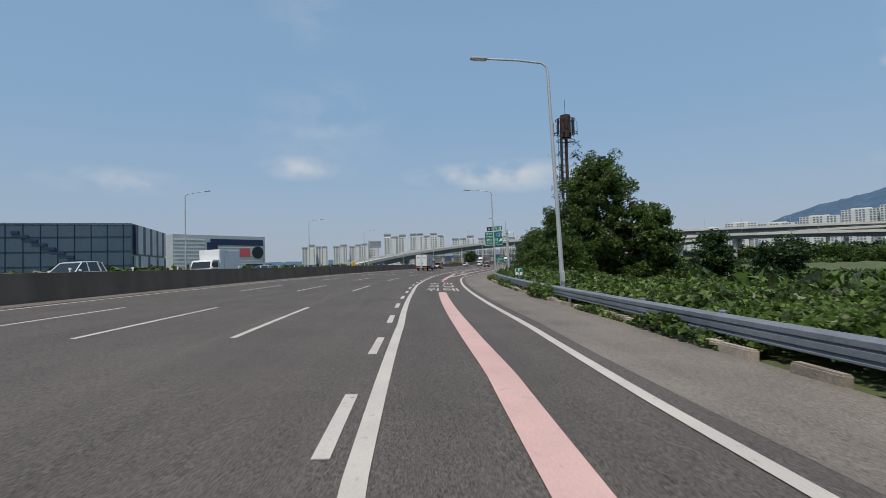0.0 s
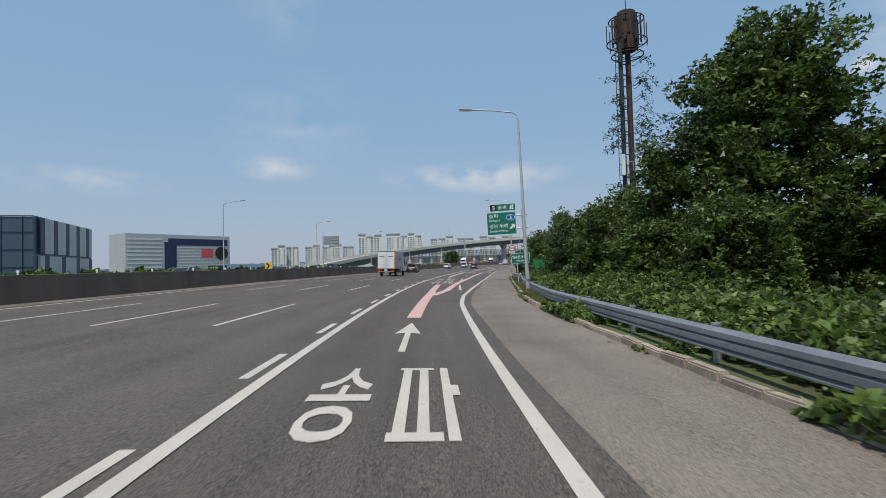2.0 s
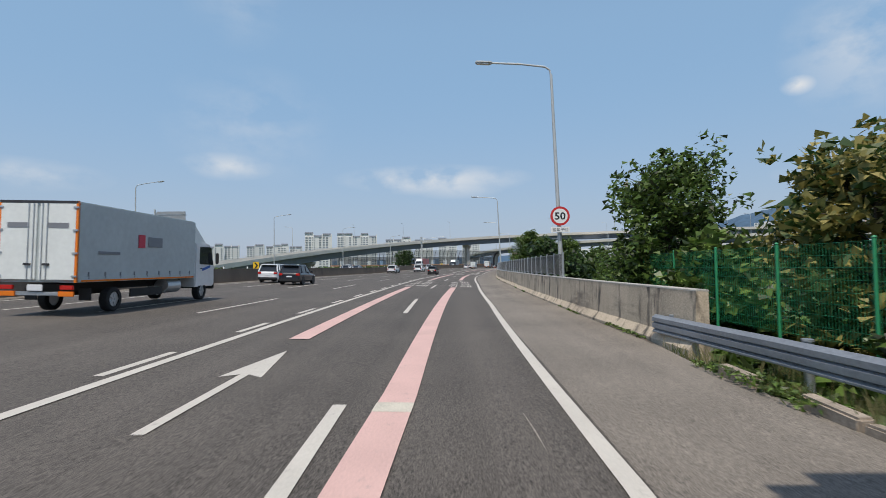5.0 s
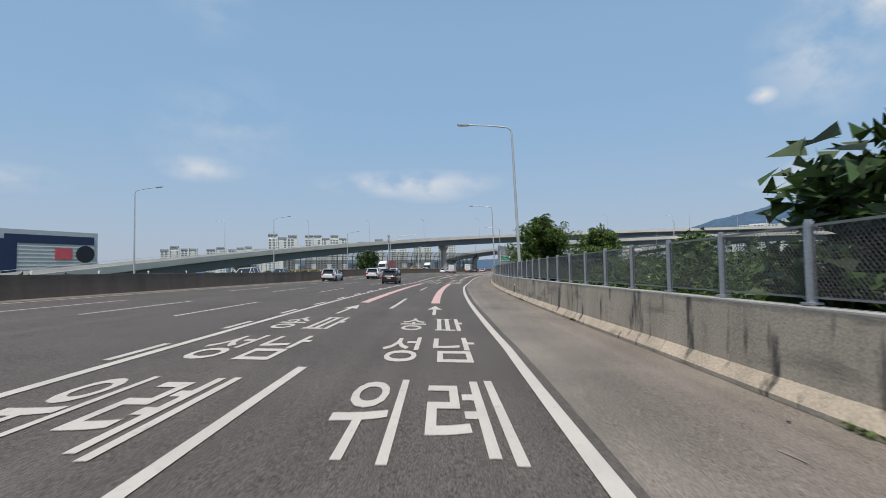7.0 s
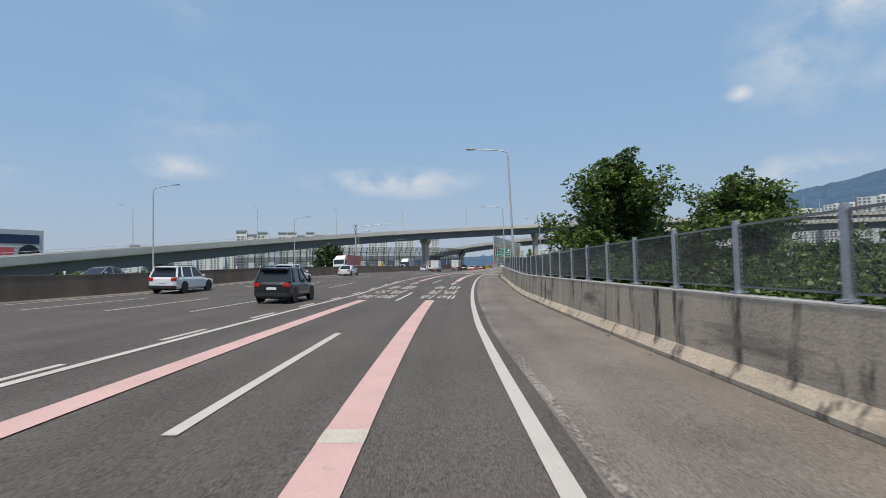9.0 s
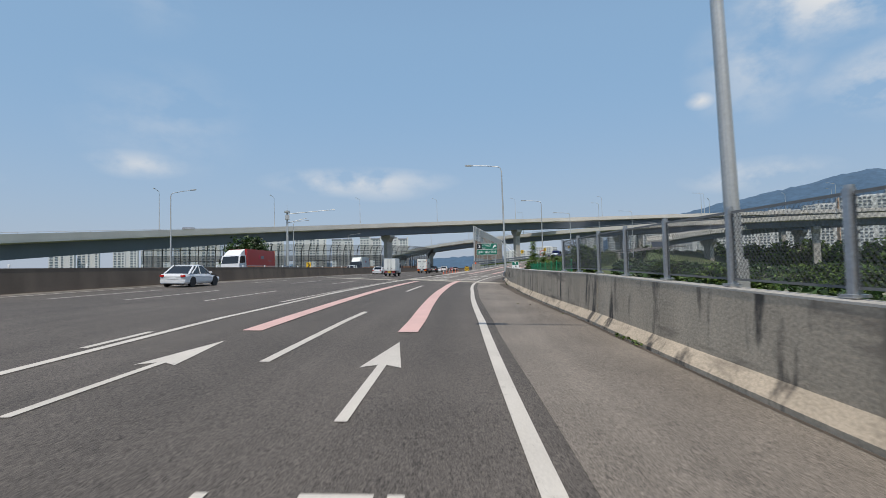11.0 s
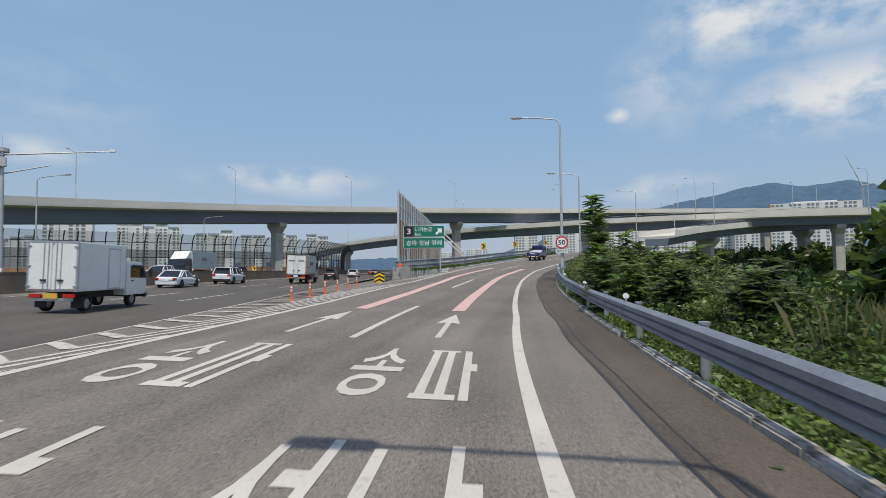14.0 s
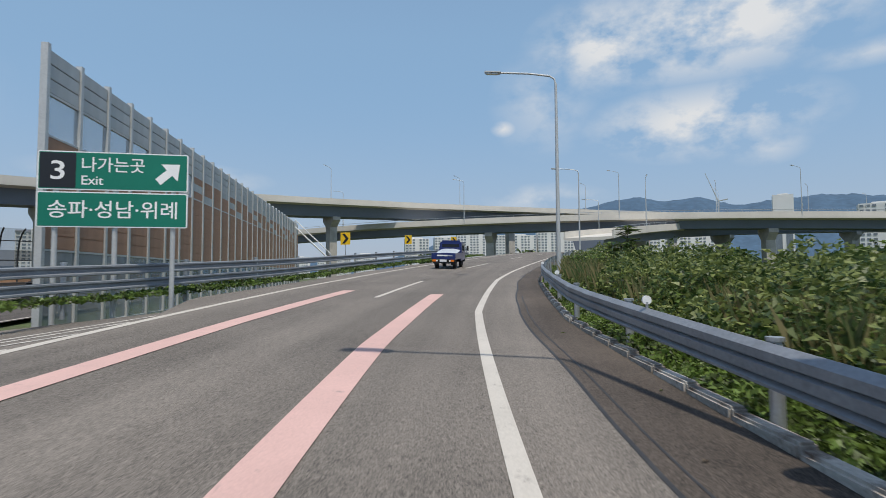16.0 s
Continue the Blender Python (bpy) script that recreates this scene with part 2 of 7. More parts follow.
def stain(m, colour, size, reach, low, high):
    """Dark runs and blotches with a shape of their own over a surface."""
    nt = m.node_tree
    b = nt.nodes["Principled BSDF"]
    old = b.inputs["Base Color"].links[0].from_socket
    tc = nt.nodes.new("ShaderNodeTexCoord")
    mp = nt.nodes.new("ShaderNodeMapping")
    mp.inputs["Scale"].default_value = (1 / size, 1 / size, 1 / reach)
    nt.links.new(tc.outputs["Object"], mp.inputs["Vector"])
    n = nt.nodes.new("ShaderNodeTexNoise")
    n.inputs["Scale"].default_value, n.inputs["Detail"].default_value, n.inputs["Roughness"].default_value = 1.0, 7.0, 0.62
    nt.links.new(mp.outputs[0], n.inputs["Vector"])
    ramp = nt.nodes.new("ShaderNodeMapRange")
    ramp.inputs["From Min"].default_value, ramp.inputs["From Max"].default_value = low, high
    nt.links.new(n.outputs["Fac"], ramp.inputs["Value"])
    mix = nt.nodes.new("ShaderNodeMix")
    mix.data_type = "RGBA"
    nt.links.new(ramp.outputs[0], mix.inputs["Factor"])
    nt.links.new(old, mix.inputs["A"])
    mix.inputs["B"].default_value = (*colour, 1)
    nt.links.new(mix.outputs["Result"], b.inputs["Base Color"])
    return m


def glass(name, tint=(0.02, 0.025, 0.03)):
    m = bpy.data.materials.new(name)
    m.use_nodes = True
    b = m.node_tree.nodes["Principled BSDF"]
    b.inputs["Base Color"].default_value = (*tint, 1)
    b.inputs["Roughness"].default_value = 0.06
    b.inputs["Specular IOR Level"].default_value = 0.6
    return m


def clear_panel(name, colour, alpha):
    m = bpy.data.materials.new(name)
    m.use_nodes = True
    b = m.node_tree.nodes["Principled BSDF"]
    b.inputs["Base Color"].default_value = (*colour, 1)
    b.inputs["Roughness"].default_value = 0.15
    b.inputs["Alpha"].default_value = alpha
    return m


def road_surface(name, colour, speckle=0.5, streak=0.22, blotch=0.25, stone=30.0):
    """Asphalt: stone speckle, streaks along the lanes (by the strip's own coordinates) and broad blotches."""
    m = bpy.data.materials.new(name)
    m.use_nodes = True
    nt = m.node_tree
    b = nt.nodes["Principled BSDF"]
    b.inputs["Roughness"].default_value = 0.8
    b.inputs["Specular IOR Level"].default_value = 0.3
    tc = nt.nodes.new("ShaderNodeTexCoord")
    total = None
    for src, scale, amount, detail, stretch in (("Object", stone, speckle, 2.0, (1, 1, 1)), ("Object", stone * .38, speckle * .4, 3.0, (1, 1, 1)), ("UV", 1.0, streak, 5.0, (1.5, .03, 1)), ("Object", .35, blotch, 6.0, (1, 1, 1)), ("UV", 1.0, streak * .8, 2.0, (.55, .006, 1))):
        mp = nt.nodes.new("ShaderNodeMapping")
        mp.inputs["Scale"].default_value = stretch
        nt.links.new(tc.outputs[src], mp.inputs["Vector"])
        n = nt.nodes.new("ShaderNodeTexNoise")
        n.inputs["Scale"].default_value, n.inputs["Detail"].default_value = scale, detail
        nt.links.new(mp.outputs[0], n.inputs["Vector"])
        mr = nt.nodes.new("ShaderNodeMapRange")
        mr.clamp = False
        mr.inputs["From Min"].default_value, mr.inputs["From Max"].default_value = 0.3, 0.7
        mr.inputs["To Min"].default_value, mr.inputs["To Max"].default_value = -amount, amount
        nt.links.new(n.outputs["Fac"], mr.inputs["Value"])
        if total is None:
            total, first = mr.outputs[0], n
        else:
            ad = nt.nodes.new("ShaderNodeMath")
            ad.operation = "ADD"
            nt.links.new(total, ad.inputs[0])
            nt.links.new(mr.outputs[0], ad.inputs[1])
            total = ad.outputs[0]
    mr = nt.nodes.new("ShaderNodeMapRange")
    mr.inputs["From Min"].default_value, mr.inputs["From Max"].default_value = -1.0, 1.0
    nt.links.new(total, mr.inputs["Value"])
    mix = nt.nodes.new("ShaderNodeMix")
    mix.data_type = "RGBA"
    nt.links.new(mr.outputs[0], mix.inputs["Factor"])
    mix.inputs["A"].default_value = (*(c * .25 for c in colour), 1)
    mix.inputs["B"].default_value = (*(c * 1.75 for c in colour), 1)
    nt.links.new(mix.outputs["Result"], b.inputs["Base Color"])
    bp = nt.nodes.new("ShaderNodeBump")
    bp.inputs["Strength"].default_value, bp.inputs["Distance"].default_value = 0.3, 0.01
    nt.links.new(first.outputs["Fac"], bp.inputs["Height"])
    nt.links.new(bp.outputs[0], b.inputs["Normal"])
    return m


ASPHALT = road_surface("asphalt", (0.099, 0.086, 0.074), 1.15, 0.16, 0.16, 62)
ASPHALT_RAMP = road_surface("asphalt_ramp", (0.168, 0.148, 0.127), 0.8, 0.2, 0.18, 62)
ASPHALT_SHOULDER = road_surface("asphalt_shoulder", (0.192, 0.166, 0.138), 0.8, 0.14, 0.26, 62)
ASPHALT_BROWN = road_surface("asphalt_brown", (0.086, 0.070, 0.057), 0.7, 0.2, 0.4, 50)
DIRT = road_surface("road_dirt", (0.085, 0.068, 0.054), 0.35, 0.2, 0.5, 20)
TAR = material("tar_seal", (0.035, 0.034, 0.034), 0.6, vary=0.3, scale=0.5, grain=20)
SCUFF = road_surface("scuffed_asphalt", (0.235, 0.21, 0.18), 0.9, 0.3, 0.5, 18)
PALE_PATCH = material("pale_patch", (0.50, 0.46, 0.38), 0.85, vary=0.2, scale=0.5, grain=30)
JOINT = material("joint_concrete", (0.46, 0.41, 0.33), 0.85, vary=0.2, scale=2.0)
PAINT = worn_paint("white_road_paint", (0.53, 0.49, 0.43), (0.2, 0.18, 0.16), 0.43, 6.0)
PAINT_OLD = worn_paint("worn_white_paint", (0.54, 0.505, 0.45), (0.17, 0.16, 0.15), 0.5)
PINK = worn_paint("pink_road_paint", (0.61, 0.395, 0.35), (0.34, 0.26, 0.24), 0.43, 4.0)
CONCRETE = material("concrete", (0.40, 0.375, 0.335), 0.85, vary=0.22, scale=1.6, grain=30, bump=0.3)
CONCRETE_STAINED = material("stained_concrete", (0.50, 0.41, 0.305), 0.88, vary=0.3, scale=0.9, grain=24, bump=0.35, stretch=(1, 1, 0.25))
stain(CONCRETE_STAINED, (0.10, 0.085, 0.07), .5, 2.2, .55, .66)
stain(CONCRETE_STAINED, (0.22, 0.18, 0.14), 3.5, .5, .55, .7)
CONCRETE_BROWN = material("brown_concrete", (0.135, 0.105, 0.08), 0.9, vary=0.35, scale=1.6, grain=24, bump=0.3, stretch=(1, 1, 0.3))
DECK_PALE = material("deck_parapet", (0.58, 0.55, 0.49), 0.85, vary=0.12, scale=5.0, grain=12)
DECK_GREY = material("steel_girder", (0.15, 0.175, 0.215), 0.6, vary=0.12, scale=6.0, grain=10, bump=0.05)
STEEL = material("galvanised_steel", (0.50, 0.52, 0.54), 0.42, 0.75, vary=0.14, scale=0.8, grain=30, bump=0.05)
STEEL_RAIL = material("rail_steel", (0.25, 0.265, 0.285), 0.5, 0.3, vary=0.2, scale=0.7, grain=20, bump=0.08)
POLE_STEEL = material("pole_steel", (0.52, 0.53, 0.52), 0.5, 0.4, vary=0.12, scale=1.4, grain=20, bump=0.05)
DARK_STEEL = material("dark_steel", (0.045, 0.045, 0.05), 0.6, 0.3, vary=0.3, scale=0.6)
RUST = material("rusty_steel", (0.06, 0.034, 0.028), 0.85, 0.1, vary=0.5, scale=0.5, grain=20)
GREEN_SIGN = material("green_sign_sheet", (0.0, 0.16, 0.105), 0.45, vary=0.07, scale=2.0, bump=0)
WHITE_SIGN = material("white_sign_sheet", (0.8, 0.81, 0.8), 0.45, vary=0.05, scale=2.0, bump=0)
BLACK_SIGN = material("black_sign_sheet", (0.012, 0.014, 0.018), 0.45, vary=0.1, bump=0)
BLUE_SIGN = material("blue_sign_sheet", (0.01, 0.10, 0.42), 0.45, vary=0.06, bump=0)
RED_SIGN = material("red_sign_sheet", (0.55, 0.03, 0.03), 0.45, vary=0.06, bump=0)
YELLOW_SIGN = material("yellow_sheet", (0.8, 0.5, 0.02), 0.45, vary=0.08, bump=0)
ORANGE = material("orange_plastic", (0.85, 0.13, 0.03), 0.5, vary=0.1, bump=0)
SIGN_BACK = material("sign_back", (0.35, 0.36, 0.37), 0.5, 0.5, vary=0.1)
GREEN_WIRE = material("green_wire", (0.03, 0.28, 0.12), 0.5, vary=0.15)
GROUND = material("grassy_ground", (0.06, 0.09, 0.028), 0.95, vary=0.5, scale=9.0, grain=1.2, bump=0.8, bump_scale=2.0, tint=(0.07, 0.065, 0.035))
SOIL = material("dry_soil", (0.20, 0.15, 0.10), 0.95, vary=0.35, scale=1.0, grain=12, bump=0.6)
LEAF = material("leaf", (0.088, 0.138, 0.030), 0.42, vary=0.75, scale=2.0, grain=3, bump=0, island=0.9, translucent=0.4)
LEAF_DARK = material("leaf_dark", (0.042, 0.076, 0.020), 0.45, vary=0.7, scale=2.0, grain=3, bump=0, island=0.8, translucent=0.25)
LEAF_LIGHT = material("leaf_light", (0.105, 0.160, 0.034), 0.45, vary=0.7, scale=1.5, grain=3, bump=0, island=0.8, translucent=0.35)
LEAF_FLOWER = material("leaf_flowering", (0.24, 0.20, 0.06), 0.55, vary=0.5, scale=1.0, grain=3, bump=0, tint=(0.04, 0.085, 0.02), island=1.1, translucent=0.3)
LEAF_FRESH = material("fresh_leaf", (0.18, 0.29, 0.055), 0.45, vary=0.5, scale=1.2, grain=3, bump=0, island=0.7, translucent=0.5)
HEDGE = material("weedy_hedge", (0.15, 0.175, 0.05), 0.5, vary=0.6, scale=1.2, grain=3, bump=0, tint=(0.045, 0.085, 0.022), island=1.0, translucent=0.35)
GRASS_DRY = material("dry_grass", (0.17, 0.145, 0.065), 0.8, vary=0.5, scale=1.0, grain=3, bump=0, tint=(0.055, 0.10, 0.025), island=0.8, translucent=0.3)
BARK = material("bark", (0.09, 0.07, 0.05), 0.95, vary=0.4, scale=0.4, grain=20, bump=0.6)
# blue of the distance haze is mixed into the woods' own colour
HILL = material("hazed_wooded_hill", (0.055, 0.105, 0.165), 0.95, vary=0.22, scale=45.0, grain=0.06, bump=0)
GLASS_DARK = glass("dark_glass")

# ---- mesh helpers ----


def ob_mesh(name, verts, faces, mats, smooth=False, index=None):
    me = bpy.data.meshes.new(name)
    me.from_pydata([tuple(v) for v in verts], [], [tuple(f) for f in faces])
    for m in (mats if isinstance(mats, (list, tuple)) else [mats]):
        me.materials.append(m)
    if index is not None:
        me.polygons.foreach_set("material_index", np.asarray(index, dtype=np.int32))
    if smooth:
        me.polygons.foreach_set("use_smooth", np.ones(len(me.polygons), dtype=bool))
    me.update()
    return new(name, me)


def part(name, bm, mat, parent=None, label="", smooth=False):
    me = bpy.data.meshes.new(name)
    bm.normal_update()
    bm.to_mesh(me)
    bm.free()
    for m in (mat if isinstance(mat, (list, tuple)) else [mat]):
        me.materials.append(m)
    if smooth:
        me.polygons.foreach_set("use_smooth", np.ones(len(me.polygons), dtype=bool))
    ob = new(name, me)
    if parent:
        ob.parent = parent
    if label:
        ob["label"] = label
    return ob


def empty(name, m, label, category, group="", kind=""):
    ob = new(name)
    ob.empty_display_size = 0.2
    ob.matrix_basis = m
    return tagged(ob, label, category, group, kind)


def add_box(bm, centre, size, rot=(0, 0, 0), bevel=0.0):
    m = pose(*centre, *rot) @ Matrix.Diagonal((*size, 1))
    r = bmesh.ops.create_cube(bm, size=1.0, matrix=m)
    if bevel:
        edges = list({e for v in r["verts"] for e in v.link_edges})
        bmesh.ops.bevel(bm, geom=edges, offset=bevel, segments=2, affect="EDGES", clamp_overlap=True)
    return r


def add_cyl(bm, a, b, r0, r1=None, n=12, caps=True):
    a, b = Vector(a), Vector(b)
    q = (b - a).to_track_quat("Z", "Y").to_matrix().to_4x4()
    m = Matrix.Translation((a + b) / 2) @ q
    return bmesh.ops.create_cone(bm, cap_ends=caps, segments=n, radius1=r0, radius2=r0 if r1 is None else r1, depth=(b - a).length, matrix=m)


def box_bm(centre, size, rot=(0, 0, 0), bevel=0.0):
    bm = bmesh.new()
    add_box(bm, centre, size, rot, bevel)
    return bm


def cyl_bm(a, b, r0, r1=None, n=12):
    bm = bmesh.new()
    add_cyl(bm, a, b, r0, r1, n)
    return bm


def poly_prism(bm, pts, x0, x1):
    """An outline in (y, z), pushed along x from x0 to x1."""
    a = [bm.verts.new((x0, y, z)) for y, z in pts]
    b = [bm.verts.new((x1, y, z)) for y, z in pts]
    bm.faces.new(a)
    bm.faces.new(b[::-1])
    for i in range(len(pts)):
        j = (i + 1) % len(pts)
        bm.faces.new((a[j], a[i], b[i], b[j]))


def sweep_bm(line, stations, profile, shift=lambda s: 0.0, closed=True, caps=True):
    """A cross-section of (d, up) points carried along a line."""
    bm = bmesh.new()
    rings = []
    for s in stations:
        o = shift(s)
        rings.append([bm.verts.new(line.pos(s, o + d, 0) + Vector((0, 0, u))) for d, u in profile])
    n = len(profile)
    for a, b in zip(rings, rings[1:]):
        for i in range(n if closed else n - 1):
            j = (i + 1) % n
            bm.faces.new((a[i], b[i], b[j], a[j]))
    if closed and caps:
        bm.faces.new(rings[0])
        bm.faces.new(rings[-1][::-1])
    bmesh.ops.recalc_face_normals(bm, faces=bm.faces)
    return bm


def ribbon_bm(line, s0, s1, left, right, up, step=2.0, bm=None, skew=None):
    """A flat strip along a line; skew(s, d) slides its ends along. Its own coordinates are (d, s)."""
    bm = bm or bmesh.new()
    uv = bm.loops.layers.uv.verify()
    n = max(2, int(math.ceil((s1 - s0) / step)) + 1)
    prev = None
    for s in np.linspace(s0, s1, n):
        a, b = left(s) if callable(left) else left, right(s) if callable(right) else right
        sa, sb = (s + skew(s, a), s + skew(s, b)) if skew else (s, s)
        cur = (bm.verts.new(line.pos(sa, a, up)), bm.verts.new(line.pos(sb, b, up)), (a, sa), (b, sb))
        if prev:
            f = bm.faces.new((prev[0], prev[1], cur[1], cur[0]))
            for loop, c in zip(f.loops, (prev[2], prev[3], cur[3], cur[2])):
                loop[uv].uv = c
        prev = cur
    return bm




def text_mesh(body, width=None, height=None, bold=0.0):
    """Lettering in the built-in font as a flat mesh, lower left at the origin, scaled to width and height."""
    cu = bpy.data.curves.new("lettering", "FONT")
    cu.body, cu.offset, cu.resolution_u = body, bold, 3
    ob = bpy.data.objects.new("lettering", cu)
    scene.collection.objects.link(ob)
    bpy.context.view_layer.update()
    me = bpy.data.meshes.new_from_object(ob.evaluated_get(bpy.context.evaluated_depsgraph_get()))
    bpy.data.objects.remove(ob)
    bpy.data.curves.remove(cu)
    co = np.empty(len(me.vertices) * 3)
    me.vertices.foreach_get("co", co)
    co = co.reshape(-1, 3)
    lo, hi = co.min(0), co.max(0)
    k = (hi - lo)
    k[k == 0] = 1
    sx = width / k[0] if width else height / k[1]
    sy = height / k[1] if height else sx
    co = (co - lo) * (sx, sy, 0)
    me.vertices.foreach_set("co", co.ravel())
    me.materials.clear()
    me.polygons.foreach_set("use_smooth", np.zeros(len(me.polygons), dtype=bool))
    me.update()
    return me


def lettering(name, body, width, height, mat, m, parent, label="", bold=0.0):
    me = text_mesh(body, width, height, bold)
    me.materials.append(mat)
    me.name = name
    ob = new(name, me)
    ob.parent = parent
    ob.matrix_basis = m
    if label:
        ob["label"] = label
    return ob

# ---- ground, roads ----


def ground_height(x, y):
    s, d = RAMP.find(x, y)
    sm, dm = MAIN.find(x, y)
    if dm < -16 or s < -39:
        zr = MAIN.z(sm, max(dm, -36)) - 0.3
        if dm < -36:
            zr -= min(1.2, (-36 - dm) * 0.15)
        return zr
    e = edge_kerb(s)
    zr = RAMP.z(s, min(d, e))
    over = d - e
    if s > 345 and over > 0:
        return max(-3.5, zr - .3 - .5 * over)
    if over <= 0:
        if dm > 3 and s > 300:
            return min(RAMP.z(s, d), MAIN.z(sm, 1)) - 0.35
        return min(zr, MAIN.z(sm, dm) if dm < 3 else zr) - 0.3
    if s < 100:
        return zr + float(np.interp(over, [0, .8, 3, 9, 20, 45, 90], [-.3, .0, .05, -.5, -2.6, -4.2, -5.0]))
    if s < 256:
        k = min(1, (s - 100) / 12)
        return zr + float(np.interp(over, [0, .7, 3, 8, 20, 90], [-.4, -.4, -.4 - 1.6 * k, -2.8, -4.0, -5.0]))
    return zr + float(np.interp(over, [0, .6, 4, 9, 22, 60, 120], [-.3, .0, .1, -.8, -2.8, -4.5, -5.5]))


def build_ground():
    xs = np.unique(np.r_[np.linspace(-4200, -220, 14), np.arange(-220, 330, 5.5), np.linspace(330, 4200, 14)])
    ys = np.unique(np.r_[np.linspace(-4200, -60, 12), np.arange(-60, 470, 5.5), np.linspace(470, 4300, 14)])
    verts = []
    for y in ys:
        for x in xs:
            near = -230 < x < 340 and -70 < y < 480
            z = ground_height(x, y) if near else -2.5
            verts.append((x, y, z + (noise.noise(Vector((x * .06, y * .06, 0))) * .25 if near and abs(MAIN.find(x, y)[1]) > 45 else 0)))
    nx = len(xs)
    faces = [(j * nx + i, j * nx + i + 1, (j + 1) * nx + i + 1, (j + 1) * nx + i) for j in range(len(ys) - 1) for i in range(nx - 1)]
    tagged(ob_mesh("ground", verts, faces, GROUND), "grassy embankments and fields around the motorway", "ground", kind="structure")


build_ground()
shoulder_in = lambda s: line_right(s) + float(np.interp(s, [0, 80, 95, 120, 150, 260], [.45, .42, .16, .12, .3, .35])) + .02 * math.sin(s * .5)
JOINT_S, JOINT_K = 261.2, -0.77            # the expansion joint runs along s = 261.2 - 0.77 d
joint_skew = lambda s, d: (JOINT_S + JOINT_K * d - 257.5) * max(0.0, 1 - (s - 257.5) / 26)
seam = lambda s: line_right(s) + float(np.interp(s, [250, 270, 290, 330], [1.0, 1.22, 1.1, 1.1]))


def gore_edge(s):
    """Where the outer main lane's line lies, across from a place on the ramp."""
    x, y, h = RAMP.at(s)
    c = (math.cos(h), -math.sin(h))
    lo, hi = -40.0, 3.0
    for _ in range(24):
        mid = (lo + hi) / 2
        if MAIN.find(x + c[0] * mid, y + c[1] * mid)[1] > -1.28:
            hi = mid
        else:
            lo = mid
    return (lo + hi) / 2


GORE_S = np.arange(232.0, 316.0, 1.0)
GORE_D = np.array([gore_edge(s) for s in GORE_S])


def gore_pos(s, f, up=0.0):
    """A place in the gore: f runs from the main lane's line (0) to the ramp's left line (1)."""
    d0, d1 = float(np.interp(s, GORE_S, GORE_D)), line_left(s)
    a, b = RAMP.pos(s, d0), RAMP.pos(s, d1)
    a.z = MAIN.z(MAIN.find(a.x, a.y)[0], -1.28) - .03
    p = a.lerp(b, f)
    p.z += up
    return p


tagged(part("road", ribbon_bm(MAIN, -50, 880, -16.3, -1.0, -0.035, 3.0), ASPHALT),
       "dark grey asphalt main carriageway with five lanes", "road", kind="structure")
tagged(part("exit_road", ribbon_bm(RAMP, -40, 274, lambda s: -1.6 if s < 232 else line_left(s) - .2, shoulder_in, 0.0, 2.0), ASPHALT), "dark grey asphalt exit lanes beside the main carriageway", "road", kind="structure")
tagged(part("ramp_road", ribbon_bm(RAMP, 257.5, 478, lambda s: line_left(s) - float(np.interp(s, [257, 312, 316, 320], [.1, .1, 1.6, 1.3])), seam, 0.0045, 1.0, skew=joint_skew), ASPHALT_RAMP),
       "paler grey asphalt of the curving exit ramp", "road", kind="structure")
tagged(part("shoulder", ribbon_bm(RAMP, -40, 263.0, shoulder_in, lambda s: edge_kerb(s) + 0.05, 0.003, 2.0), ASPHALT_SHOULDER),
       "worn pale brownish asphalt hard shoulder", "shoulder", kind="structure")
tagged(part("ramp_shoulder", ribbon_bm(RAMP, 257.5, 478, seam, lambda s: edge_kerb(s) + 0.05, 0.006, 1.0, skew=joint_skew), ASPHALT_BROWN),
       "dark brownish asphalt shoulder of the ramp", "shoulder", kind="structure")
bm = bmesh.new()
uv = bm.loops.layers.uv.verify()
rows = [[bm.verts.new(gore_pos(s, f, .004)) for f in (0, .25, .5, .75, 1.0)] for s in np.arange(234, 315, 1.0)]
for i, (a, b) in enumerate(zip(rows, rows[1:])):
    for k in range(4):
        f = bm.faces.new((a[k], a[k + 1], b[k + 1], b[k]))
        for loop, c in zip(f.loops, ((k, i * 2), (k + 1, i * 2), (k + 1, i * 2 + 2), (k, i * 2 + 2))):
            loop[uv].uv = c
tagged(part("gore_apron", bm, ASPHALT_RAMP), "grey asphalt wedge between the main lanes and the ramp", "road", kind="structure")
tagged(part("verge_dirt", ribbon_bm(RAMP, 106, 262, lambda s: edge_kerb(s) - float(np.interp(s, [106, 150, 215, 228, 245, 256, 262], [.05, .07, .1, .2, .55, .65, .4])) * (1 + .1 * math.sin(s * 1.7) * math.sin(s * .6)), lambda s: edge_kerb(s) + .03, 0.007, 0.7), DIRT),
       "dark dirt gathered along the foot of the parapet", "verge", kind="structure")
tagged(part("far_road", ribbon_bm(MAIN, -55, 880, -35.0, -16.9, -0.04, 4.0), ASPHALT), "asphalt carriageway for the opposite direction", "road", kind="structure")

# ---- markings ----
MARKS = "road markings"


def marking(name, bm, mat, label):
    return tagged(part(name, bm, mat), label, "road marking", MARKS, "structure")


def along(fn, w):
    return (lambda s: fn(s) - w / 2), (lambda s: fn(s) + w / 2)


